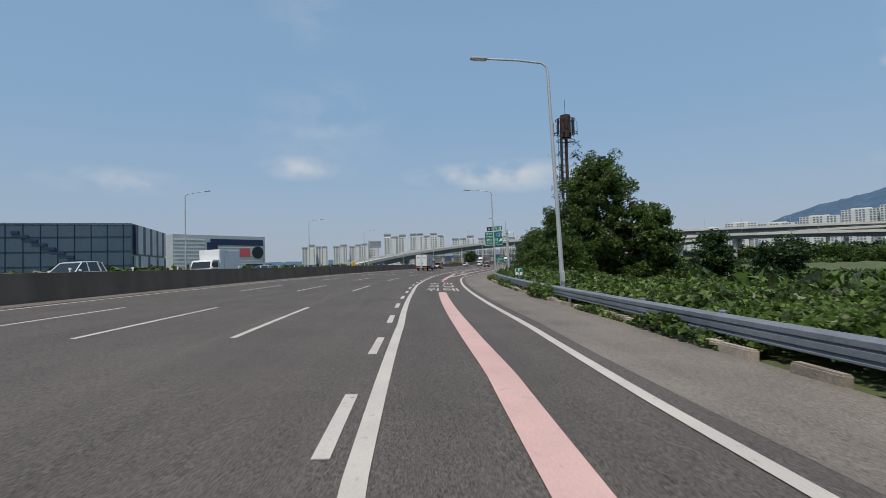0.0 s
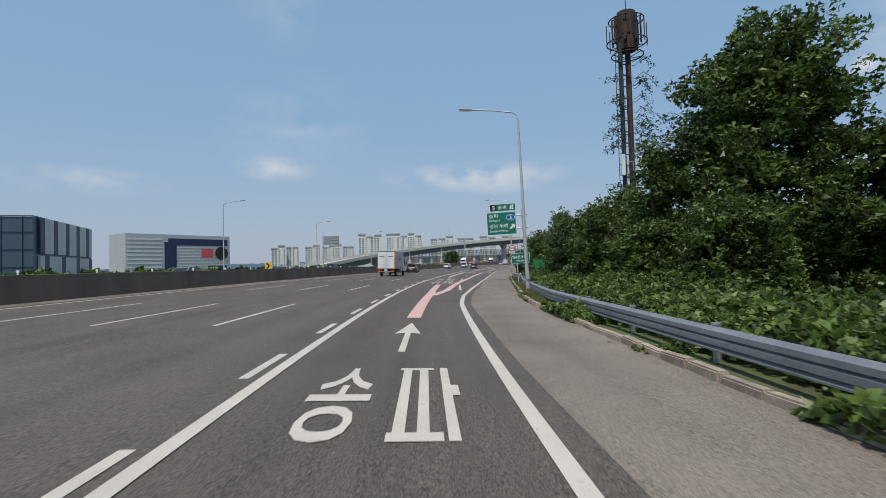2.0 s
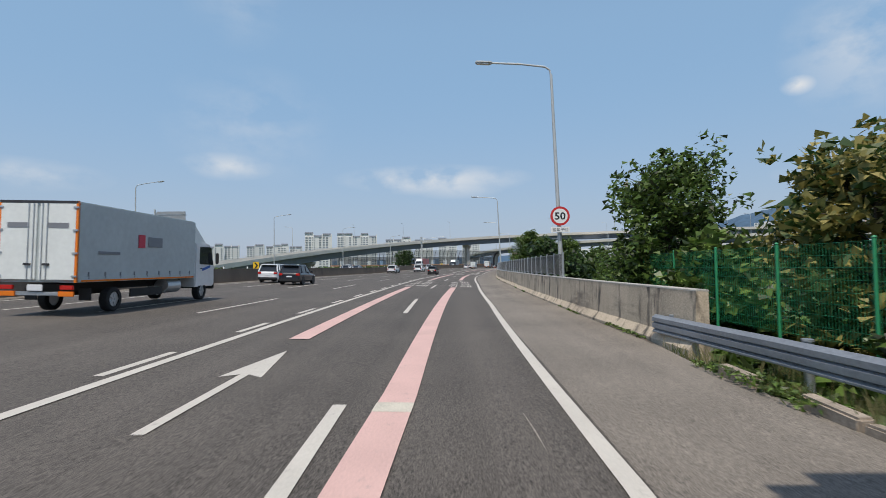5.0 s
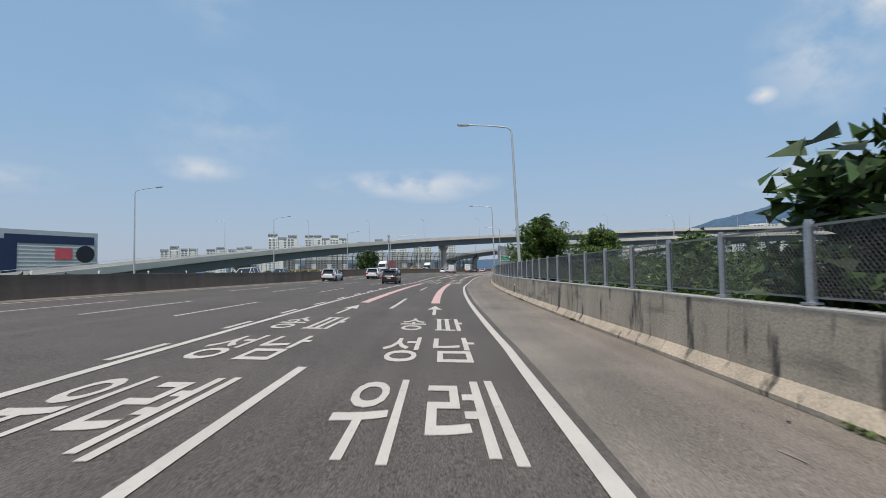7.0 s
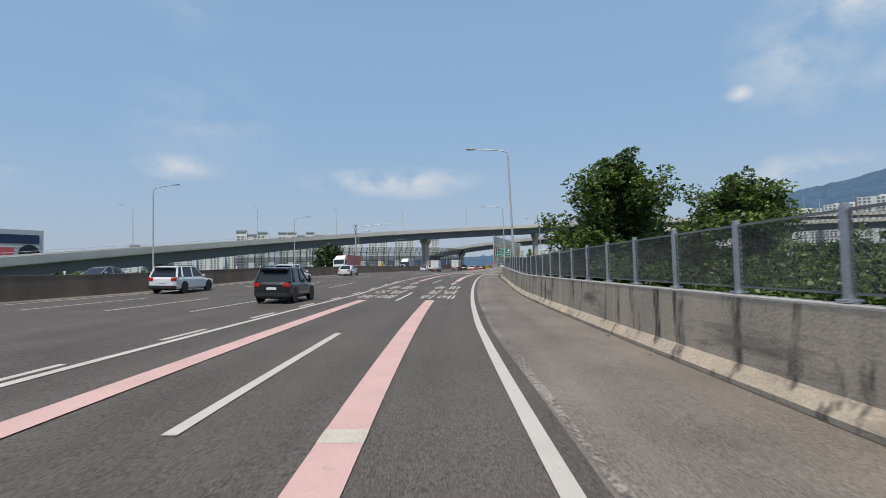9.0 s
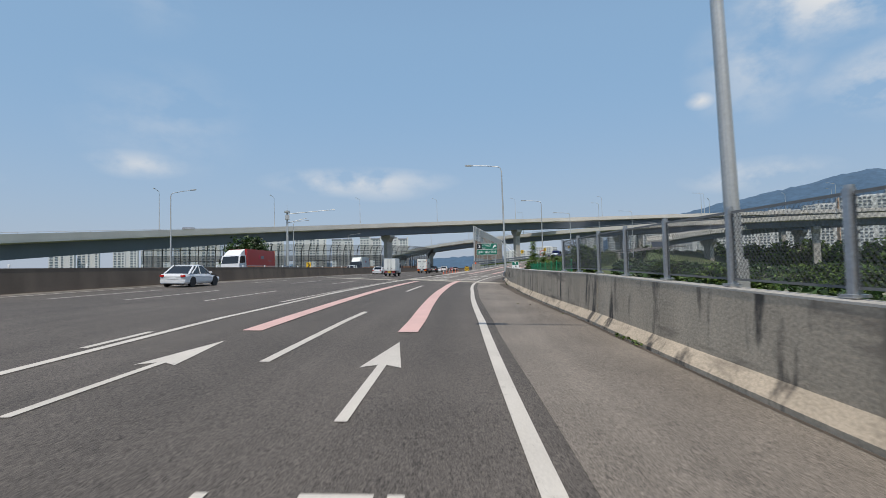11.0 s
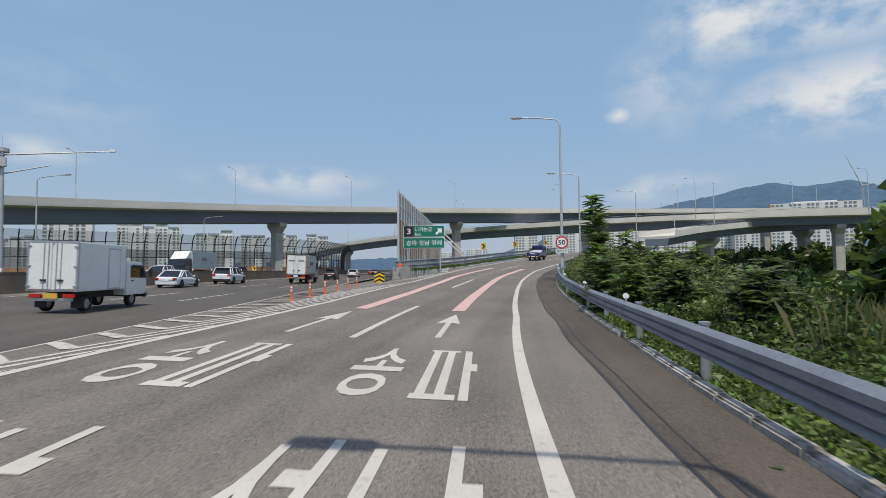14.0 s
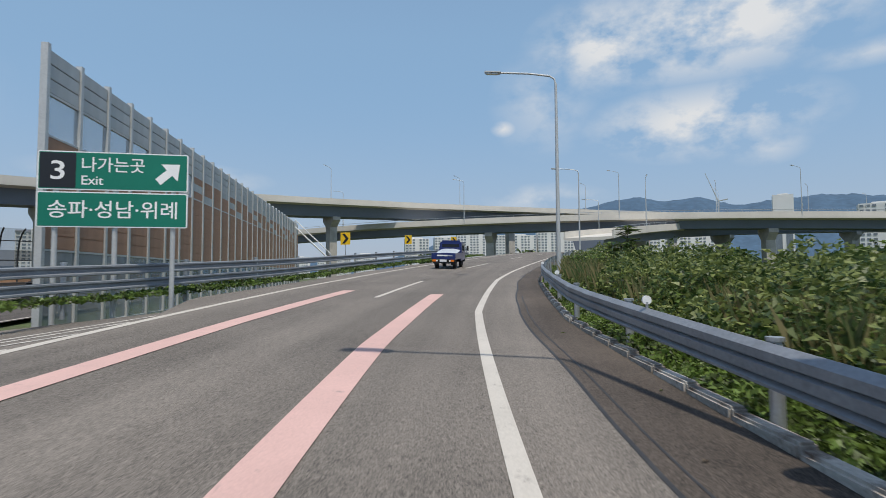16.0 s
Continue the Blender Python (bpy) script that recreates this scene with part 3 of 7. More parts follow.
marking("edge_line", ribbon_bm(RAMP, -38, 470, *along(line_right, 0.2), 0.012, 1.0), PAINT, "solid white line along the hard shoulder")
marking("divider_line", ribbon_bm(RAMP, -38, 430, *along(line_left, 0.2), 0.012, 1.0), PAINT, "solid white line between main lanes and exit lanes")
marking("gore_line", ribbon_bm(MAIN, 228, 620, -1.36, -1.2, -0.026), PAINT, "solid white line along the outer main lane")
dash_start = table((-7, -31.5), (0, 4.4), (6, 34.7), (11, 60.3), (19, 101.7), (43, 225.3))
for k in range(-7, 43):
    s = dash_start(k)
    if s < 226:
        marking("short_dash", ribbon_bm(RAMP, s, s + 2.15, *along(lambda q: line_left(q) - 0.34, 0.16), 0.009), PAINT, "short white dash beside a solid line")
lane_shift = table((130, 0), (180, -0.5), (225, -0.75), (300, -1.2))
for off in (-3.89, -7.38, -10.87):
    for k in range(-2, 24):
        s = 11.9 + 20.0 * k
        marking("lane_dash", ribbon_bm(MAIN, s, s + 8.2, *along(lambda q: off + lane_shift(q), 0.15), -0.026), PAINT, "long white dash between main lanes")
marking("median_line", ribbon_bm(MAIN, -50, 700, -14.5, -14.33, -0.026), PAINT, "solid white line beside the median wall")
for end in (80.4, 100.3, 121, 142.5, 164.7, 185.6, 206.9, 227.3, 248.2, 264.8, 284.8, 303.4, 326, 347, 368, 389):
    marking("exit_lane_dash", ribbon_bm(RAMP, end - 8.2 if end < 260 or end > 270 else end - 6.5, end, *along(line_mid, 0.17), 0.012, 1.0), PAINT, "long white dash between the two exit lanes")
pink_a = table((-38, 1.1), (3, 1.25), (7.7, 1.5), (14, 1.58), (30, 1.72), (54, 1.8), (68, 2.0), (82, 1.95), (106, 1.52), (136, 1.3), (160, 1.4), (181, 1.15), (199, 0.9), (225, 1.3), (244, 0.85), (257, 0.45), (283, -0.1), (291, -0.42), (306, -1.75), (312, -2.0), (320, -1.9))
pink_b = table((62, 1.95), (66, 2.2), (72, 2.95), (81, 3.36), (86, 3.58), (94, 4.0), (101, 4.3), (136, 5.0), (160, 5.14), (179, 4.78), (200, 4.45), (225, 4.98), (244, 4.6), (257, 4.1), (283, 3.33), (293, 2.75), (304, 1.9), (310, 1.6), (320, 1.55))
for fn, runs in ((pink_a, ((-38, 30.2), (53.8, 81.6), (105.8, 136.6), (160.3, 199.0), (222.6, 257.2), (283, 320))), (pink_b, ((66, 136.6), (160.4, 199.4), (222.6, 259.6), (283.3, 319.5)))):
    for a, b in runs:
        marking("pink_guide_stripe", ribbon_bm(RAMP, a, b, *along(fn, 0.46), 0.0165, 1.0), PINK, "wide faded pink lane-guidance stripe")

PALE_AT = ((pink_a, 16.4), (pink_b, 72.9), (pink_a, 72.8), (pink_b, 177.2), (pink_b, 100.0), (pink_b, 244.2), (pink_a, 246.0))


def arrow_bm(s0, s1, d):
    bm = bmesh.new()
    pts = [(-.07, 0), (.07, 0), (.07, .56), (.33, .52), (0, 1.0), (-.33, .52), (-.07, .56)]
    bm.faces.new([bm.verts.new(RAMP.pos(s0 + v * (s1 - s0), d(s0) + (d(s1) - d(s0)) * v + u, 0.011)) for u, v in pts])
    return bm


def painted_word(body, s0, length, d):
    """Two tall characters side by side, stretched along the lane."""
    for ch, off, width in zip(body, (-1.04, .09), (.82, .98)):
        if ch == "파":
            # drawn with two tall strokes between bars, as road painters do
            me = bpy.data.meshes.new("painted_letter")
            boxes = [(0, .6, .955, 1), (.06, .21, .075, .955), (.35, .5, .075, .955), (0, .66, 0, .075), (.71, .85, 0, 1), (.85, .97, .5, .66)]
            me.from_pydata([(x * .9, z * length, 0) for x0, x1, z0, z1 in boxes for x, z in ((x0, z0), (x1, z0), (x1, z1), (x0, z1))], [], [tuple(range(4 * k, 4 * k + 4)) for k in range(len(boxes))])
        else:
            me = text_mesh(ch, width, length, 0.008)
        co = np.empty(len(me.vertices) * 3)
        me.vertices.foreach_get("co", co)
        out = [RAMP.pos(s0 + v, d(s0 + v) + off + u, 0.0125) for u, v, _ in co.reshape(-1, 3)]
        me.vertices.foreach_set("co", np.array([tuple(p) for p in out]).ravel())
        me.materials.append(PAINT)
        ob = new("painted_letter", me)
        tagged(ob, "tall white painted road lettering", "road marking", MARKS, "structure")


lane_1 = table((30, 1.75), (52, 1.8), (84, 2.0), (104, 1.75), (138, 1.5), (159, 1.45), (200, 0.95), (221, 1.3), (261, 0.75), (272, 0.3), (282, -0.1))
lane_2 = table((138, 5.45), (148, 5.4), (159, 5.2), (200, 4.55), (221, 4.9), (261, 4.15), (272, 3.95), (277, 3.7), (282, 3.42))
for s0, lanes in ((31.8, (lane_1,)), (83.6, (lane_1,)), (138.0, (lane_1, lane_2)), (200.6, (lane_1, lane_2)), (261.6, (lane_1, lane_2))):
    for fn in lanes:
        for i, word in enumerate(("위례", "성남", "송파")):
            painted_word(word, s0 + 5.15 * i, 3.55, fn)
        marking("painted_arrow", arrow_bm(s0 + 15.5, s0 + 20.6, fn), PAINT, "white painted straight-ahead arrow")


def gore_bar(points, width, up=.016):
    """A painted stroke through places (s, f) of the gore."""
    bm = bmesh.new()
    ps = []
    for (s0, f0), (s1, f1) in zip(points, points[1:]):
        n = max(2, int(abs(s1 - s0) / .4) + 2)
        ps += [gore_pos(s0 + (s1 - s0) * k / n, f0 + (f1 - f0) * k / n, up) for k in range(n + 1)]
    for p, q in zip(ps, ps[1:]):
        if (q - p).length < .01:
            continue
        n = (q - p).normalized().cross(Vector((0, 0, 1))) * width / 2
        bm.faces.new([bm.verts.new(v) for v in (p - n, q - n, q + n, p + n)])
    return bm


for k in range(38):
    s = 237.5 + 1.68 * k
    gap = line_left(s) - float(np.interp(s, GORE_S, GORE_D))
    if gap < .35 or s > 299:
        continue
    f = .56
    back = .78 * f * gap
    marking("gore_hatch_bar", gore_bar([(s, .03), (s - back, f)], .34 if gap > 1 else .22), PAINT_OLD, "short slanting worn white bar of the gore hatching")
    if s < 299:
        marking("gore_hatch_line", gore_bar([(s - back, f), (s - back + min(5.0, 1.5 * (1 - f) * gap + .8), .95)], .16), PAINT_OLD, "thin worn white line of the gore hatching")
for k in range(6):
    s = 302.5 + 1.5 * k
    to_f = lambda q, d: (d - float(np.interp(q, GORE_S, GORE_D))) / (line_left(q) - float(np.interp(q, GORE_S, GORE_D)))
    marking("gore_hatch_line", gore_bar([(s, to_f(s, -6.9 + .1 * k)), (s + 3.0, to_f(s + 3.0, line_left(s + 3) - .25))], .15), PAINT_OLD, "thin worn white line of the gore hatching")
jn, jm = RAMP.pos(JOINT_S + JOINT_K * 8.4, 8.4), RAMP.pos(JOINT_S, 0.0)
jf = jn + (jm - jn) * (22.6 / 8.4)
ju = (jf - jn).normalized().cross(Vector((0, 0, 1))).normalized()


def joint_top(p):
    """The paved surface under a place on the joint."""
    s, d = RAMP.find(p.x, p.y)
    sm, dm = MAIN.find(p.x, p.y)
    return max(RAMP.z(s, d) + .005 if d > line_left(s) - .4 else -9, MAIN.z(sm, dm) - .034 if dm < -.9 else -9, min(RAMP.z(s, d), MAIN.z(sm, dm)) - .03)


for name, mat, label, o0, o1, up in (("expansion_joint", JOINT, "pale concrete strip of the expansion joint across the carriageway", -.72, -.05, .008), ("expansion_joint", JOINT, "pale concrete strip of the expansion joint across the carriageway", .05, .82, .008), ("joint_gap", TAR, "dark rubber gap in the expansion joint", -.05, .05, .006)):
    bm = bmesh.new()
    rows = []
    for k in range(91):
        c = jn.lerp(jf, k / 90)
        ragged = .05 * noise.noise(Vector((k * .9, o0 * 3, 1))) if name == "expansion_joint" else 0
        row = []
        for o in (o0 + (ragged if o0 < -.1 else 0), (o0 + o1) / 2, o1 + (ragged if o1 > .1 else 0)):
            q = c + ju * o
            row.append(bm.verts.new((q.x, q.y, joint_top(q) + up)))
        rows.append(row)
    for a, b in zip(rows, rows[1:]):
        for k in range(2):
            bm.faces.new((a[k], a[k + 1], b[k + 1], b[k]))
    bmesh.ops.recalc_face_normals(bm, faces=bm.faces)
    marking(name, bm, mat, label)
# seams, patches and scars of the surface
for off, w, a, b in ((0, .05, 259, 345), (.22, .03, 259, 320)):
    marking("tar_seam", ribbon_bm(RAMP, a, b, lambda s: seam(s) + off - w / 2 + .03 * math.sin(s * .9), lambda s: seam(s) + off + w / 2 + .03 * math.sin(s * .9), .0095, 1.0), TAR, "dark sealed seam along the ramp's shoulder")
marking("pale_seam", ribbon_bm(RAMP, 158, 206, lambda s: line_right(s) + .36 + .02 * math.sin(s), lambda s: line_right(s) + .5 + .03 * math.sin(s * .7), .008, 1.0), SCUFF, "pale scuffed seam beside the edge line")
for fn, s in PALE_AT:
    marking("pale_patch", ribbon_bm(RAMP, s, s + .42, lambda q: fn(q) - .235, lambda q: fn(q) + .235, .019, .4), PALE_PATCH, "pale worn patch across a pink stripe")
rng_m = random.Random(77)
for s0, s1, d0, d1, n in ((225, 258, 7.2, 8.6, 7), (235, 256, 5.3, 6.2, 3), (20, 100, 4.3, 6.0, 6), (110, 215, 7.6, 9.4, 6)):
    for _ in range(n):
        s, d, L = rng_m.uniform(s0, s1), rng_m.uniform(d0, d1), rng_m.uniform(.3, 1.6)
        w, sl = rng_m.uniform(.012, .05), rng_m.uniform(-.35, .35)
        marking("road_scar", ribbon_bm(RAMP, s, s + L, lambda q: d + (q - s) * sl, lambda q: d + (q - s) * sl + w * math.sin(math.pi * min(.98, max(.02, (q - s) / L))) + .004, .0132, .2), SCUFF, "scuff mark on the asphalt")

# ---- barriers ----


def stations(a, b, step):
    return np.linspace(a, b, max(2, int(round((b - a) / step)) + 1))


median = tagged(part("median_wall", sweep_bm(MAIN, stations(-50, 880, 6), [(-.3, -.1), (.3, -.1), (.26, .15), (.16, 1.02), (.16, 1.24), (-.16, 1.24), (-.16, 1.02), (-.26, .15)], lambda s: -16.3), CONCRETE_BROWN),
                "long dark brown stained concrete median wall", "median wall", kind="structure")
tagged(part("median_kerb", ribbon_bm(MAIN, -50, 700, -16.0, -14.9, -0.02, 5.0), ASPHALT_SHOULDER), "dusty strip of asphalt along the median wall", "verge", kind="structure")


def reflector():
    bm = bmesh.new()
    add_box(bm, (0, 0, .05), (.05, .05, .1))
    add_box(bm, (0, 0, .15), (.13, .04, .12), bevel=.012)
    return part("road_reflector", bm, WHITE_SIGN)


first = tagged(reflector(), "small white reflector on top of the median wall", "reflector", "median reflectors")
first.matrix_basis = MAIN.spot(-20, -16.3, 1.24)
for k in range(1, 76):
    copy_thing(first, MAIN.spot(-20 + 5 * k, -16.3, 1.24))


def guardrail(line, a, b, shift, side, label, rails=(0.32,), post_step=4.0, top=0.62, post_h=.66):
    """W-shaped beams on posts; side is -1 where the beam faces the road on its left."""
    g = empty("guardrail", Matrix(), label, "guardrail")
    w = [(0, -.155), (.07, -.13), (.07, -.085), (.0, -.03), (0, .03), (.07, .085), (.07, .13), (0, .155)]
    if len(rails) == 1:
        w = [(.03, -.22), (.085, -.2), (.085, -.17), (.025, -.125), (.085, -.1), (.085, .0), (.03, .03), (.085, .055), (.085, .145), (0, .215)]
    for base in rails:
        prof = [(side * u, base + v) for u, v in w] + [(side * (u - .012), base + v) for u, v in reversed(w)]
        prof = [(d, u + top - (.475 if len(rails) > 1 else .48)) for d, u in prof]
        part("beam", sweep_bm(line, stations(a, b, 2.0), prof, shift), STEEL_RAIL, g)
    me = None
    for s in stations(a + .6, b - .6, post_step):
        p = line.spot(s, shift(s) - side * .12, 0)
        if me is None:
            bm = bmesh.new()
            add_cyl(bm, (0, 0, -.45), (0, 0, post_h), .07, n=12)
            add_cyl(bm, (0, 0, post_h - .02), (0, 0, post_h + .02), .085, n=12)
            for base in rails:
                add_box(bm, (side * .06, 0, base + top - .475), (.1, .08, .2))
            ob = part("post", bm, STEEL, g)
            me = ob.data
        else:
            ob = new("post", me)
            ob.parent = g
        ob.matrix_basis = p
    return g


rail_right = table((-40, 6.3), (6, 6.52), (20, 6.95), (40, 7.3), (60, 7.62), (66, 8.1), (80, 9.1), (84.5, 9.6), (90, 10.05), (97, 10.3), (101, 10.35), (106.3, 9.98))
guardrail(RAMP, -38, 106.3, rail_right, -1, "grey galvanised steel guardrail with vines growing over it", post_h=.7)
rail_ramp = lambda s: edge_kerb(s) + float(np.interp(s, [259, 261.6, 266, 272], [-.02, .0, .06, .2]))
rail = guardrail(RAMP, 260.9, 372, rail_ramp, -1, "grey galvanised steel guardrail along the ramp", top=.80, post_h=.88)
end_plate = part("end_plate", box_bm((0, 0, 0), (.025, 1.0, .4), bevel=.006), STEEL_RAIL, rail, "flat bolted steel end plate")
end_plate.matrix_basis = RAMP.spot(260.6, rail_ramp(260.6) - .1, .65, 4)
for y, z in ((-.36, .1), (-.36, -.1), (-.2, .1), (-.2, -.1)):
    part("bolt", cyl_bm((-.03, y, z), (.0, y, z), .02, n=8), STEEL, end_plate)
rail_left = table((300, -8.8), (313, -8.4), (317, -7.3), (322, -6.7), (342, -6.2), (352, -5.4), (380, -4))
guardrail(RAMP, 309.5, 366, rail_left, 1, "double-beam galvanised guardrail on the ramp's far side", rails=(.28, .74), top=.62, post_h=1.12)

KERB_STONE = material("kerb_stone", (0.33, 0.27, 0.21), 0.9, vary=0.35, scale=.5, grain=25, bump=.5, obj=.5)


KERB_PALE = material("pale_kerb", (0.42, 0.39, 0.345), 0.9, vary=0.3, scale=.4, grain=25, bump=.5, obj=.5)
stain(KERB_PALE, (0.12, 0.09, 0.07), .5, .5, .52, .64)


def kerb(a, b, shift, label, mat, gaps, drop=0.0):
    k = empty("kerb", Matrix(), label, "kerb", kind="structure")
    bm = bmesh.new()
    add_box(bm, (.09, 0, .02), (.2, .97, .3), bevel=.03)
    me = part("kerb_stone", bm, mat, k).data
    bpy.data.objects.remove(k.children[0])
    rng = random.Random(4)
    rough = .25 if drop else 1.0
    for s in np.arange(a, b, 1.0):
        if rng.random() < gaps:
            continue
        ob = new("kerb_stone", me)
        ob.parent = k
        ob.matrix_basis = RAMP.spot(s, shift(s), rng.uniform(-.05, .015) * rough - drop, rng.uniform(-2, 2) * rough) @ pose(0, 0, 0, rng.uniform(-2, 2) * rough, rng.uniform(-5, 5) * rough, math.degrees(math.atan2(-(shift(s + 1) - shift(s - 1)) / 2, 1)))


kerb(-12, 104, edge_kerb, "row of worn pale kerb stones, partly overgrown", KERB_STONE, .12)
kerb(262, 350, edge_kerb, "row of pale concrete kerb stones along the ramp", KERB_PALE, .03, .06)

# concrete parapet in cast lengths, then a fence on it
PARAPET = [(0, -.3), (0, .08), (.16, .3), (.2, 1.22), (.2, 1.3), (.46, 1.3), (.46, -.6)]
pw = empty("parapet_wall", Matrix(), "stained grey-brown concrete parapet wall with cracks and joints", "parapet wall", kind="structure")
s = 104.6
wall_line = lambda q: max(edge_kerb(q), 10.0 if q < 112 else 0.0) - .05
while s < 261.0:
    e = min(s + 9.97, 261.5)
    part("wall_section", sweep_bm(RAMP, stations(s, e, 2.0), PARAPET, wall_line), CONCRETE_STAINED, pw)
    s += 10.0
bm = sweep_bm(RAMP, stations(104.6, 261.5, 2.0), [(.196, 1.302), (.2, 1.33), (.22, 1.345), (.45, 1.345), (.47, 1.33), (.47, 1.302)], wall_line)
part("coping", bm, CONCRETE, pw, "pale concrete coping")
bm = sweep_bm(RAMP, stations(254.3, 255.1, .4), [(d - .012, u) for d, u in PARAPET[1:5]] + [(.22, 1.36), (.22, .08)], wall_line)
part("joint_cover", bm, CONCRETE_BROWN, pw, "dark brown steel cover over a wall joint")
FENCE_WIRE = material("weathered_fence_wire", (0.15, 0.15, 0.145), 0.6, 0.3, vary=0.2, scale=.6)


def mesh_fence():
    f = empty("mesh_fence", Matrix(), "grey steel mesh fence on top of the concrete parapet", "fence")
    post_me = None
    ss = list(np.arange(117.95, 230, 2.227))
    off = lambda q: edge_kerb(q) + .28
    for i, s in enumerate(ss):
        if post_me is None:
            bm = bmesh.new()
            add_box(bm, (0, 0, .56), (.09, .11, 1.12), bevel=.012)
            add_cyl(bm, (0, 0, 1.1), (0, 0, 1.15), .05, n=10)
            add_box(bm, (0, 0, .02), (.18, .2, .03))
            post_me = part("post", bm, STEEL, f).data
            bpy.data.objects.remove(f.children[0])
        ob = new("post", post_me)
        ob.parent = f
        ob.matrix_basis = RAMP.spot(s, off(s), 1.36)
        if i + 1 < len(ss):
            a, b = s + .07, ss[i + 1] - .07
            verts, faces = [], []

            def wire(p, q, r):
                n = len(verts)
                d = (q - p).normalized()
                u = d.cross(Vector((.3, .2, 1)).normalized()).normalized() * r
                w = d.cross(u).normalized() * r
                for c in (p, q):
                    verts.extend([c + u, c - u * .5 + w * .87, c - u * .5 - w * .87])
                faces.extend([(n, n + 1, n + 4, n + 3), (n + 1, n + 2, n + 5, n + 4), (n + 2, n, n + 3, n + 5)])

            P0, P1 = RAMP.pos(a, off(a), 1.36), RAMP.pos(b, off(b), 1.36)
            H0, H1 = .1, 1.06

            def pt(u, v):
                return P0.lerp(P1, u) + Vector((0, 0, v))

            n = 26
            for kk in range(-11, n):
                for sgn in (1,):
                    u0, u1 = kk / n, (kk + 11) / n
                    v0, v1 = H0, H1
                    if u0 < 0:
                        v0 = H0 + (H1 - H0) * (-u0) / (u1 - u0)
                        uu0 = 0
                    else:
                        uu0 = u0
                    if u1 > 1:
                        v1 = H0 + (H1 - H0) * (1 - u0) / (u1 - u0)
                        uu1 = 1
                    else:
                        uu1 = u1
                    wire(pt(uu0, v0), pt(uu1, v1), .0045)
                    wire(pt(1 - uu0, v0), pt(1 - uu1, v1), .0045)
            for v, r in ((H0, .018), (H1, .022)):
                wire(pt(0, v), pt(1, v), r)
            for u in (0.004, .996):
                wire(pt(u, H0), pt(u, H1), .012)
            pn = ob_mesh("mesh_panel", verts, faces, FENCE_WIRE)
            pn.parent = f
    return f


mesh_fence()

# ---- lamp posts ----


def street_lamp(reach=3.0, height=11.7):
    lamp = empty("street_lamp", Matrix(), "tall tapered grey steel street lamp with one arm", "street lamp", "street lamps")
    bm = bmesh.new()
    add_cyl(bm, (0, 0, -1.5), (0, 0, height - .4), .13, .065, 14)
    part("pole", bm, POLE_STEEL, lamp, smooth=False)
    bm = bmesh.new()
    pts = [(0, 0, height - .5), (-.06, 0, height - .15), (-.3, 0, height + .02), (-reach * .5, 0, height + .22), (-reach, 0, height + .36)]
    for a, b in zip(pts, pts[1:]):
        add_cyl(bm, a, b, .05, .045, 10)
    part("arm", bm, POLE_STEEL, lamp)
    bm = bmesh.new()
    add_box(bm, (-reach - .38, 0, height + .40), (.86, .3, .12), (0, 5, 0), .04)
    head = part("lamp_head", bm, POLE_STEEL, lamp)
    part("lens", box_bm((-reach - .42, 0, height + .325), (.6, .22, .03), (0, 5, 0), .008), WHITE_SIGN, head)
    bm = bmesh.new()
    add_box(bm, (0, -.14, 1.1), (.2, .1, .5), bevel=.02)
    part("junction_box", bm, POLE_STEEL, lamp)
    part("base_flange", cyl_bm((0, 0, -.1), (0, 0, .05), .24, .24, 14), STEEL, lamp)
    return lamp


lamp = street_lamp()
spots = [(RAMP, -25, 7.2, 0, 2), (RAMP, 24.6, 7.5, 0, 2.2), (RAMP, 70.0, 8.2, 0, 1.6), (RAMP, 119.6, 10.66, .3, 1.7), (RAMP, 168.95, 10.74, .2, 2.1), (RAMP, 218.6, 10.4, .4, 1.5), (RAMP, 264.6, 8.06, 0, .9)]
spots = [(a, b, c, d, 0, e) for a, b, c, d, e in spots]
spots += [(MAIN, s, -36.8, 0, 180, 0) for s in (-20, 26, 71.6, 117.2, 157, 197, 236, 280, 326, 372)]
for k, (line, s, d, up, turn, lean) in enumerate(spots):
    m = line.spot(s, d, up, turn) @ pose(0, 0, 0, 0, -lean)
    if k:
        copy_thing(lamp, m)
    else:
        lamp.matrix_basis = m

lamp = street_lamp(reach=2.8)
lamp.matrix_basis = RAMP.spot(304.15, 6.72, .1)
for s, d, up in ((327.2, 6.5, -1.2), (372, 9.2, 0), (420, 11.5, 0)):
    copy_thing(lamp, RAMP.spot(s, d, up))

# ---- signs ----


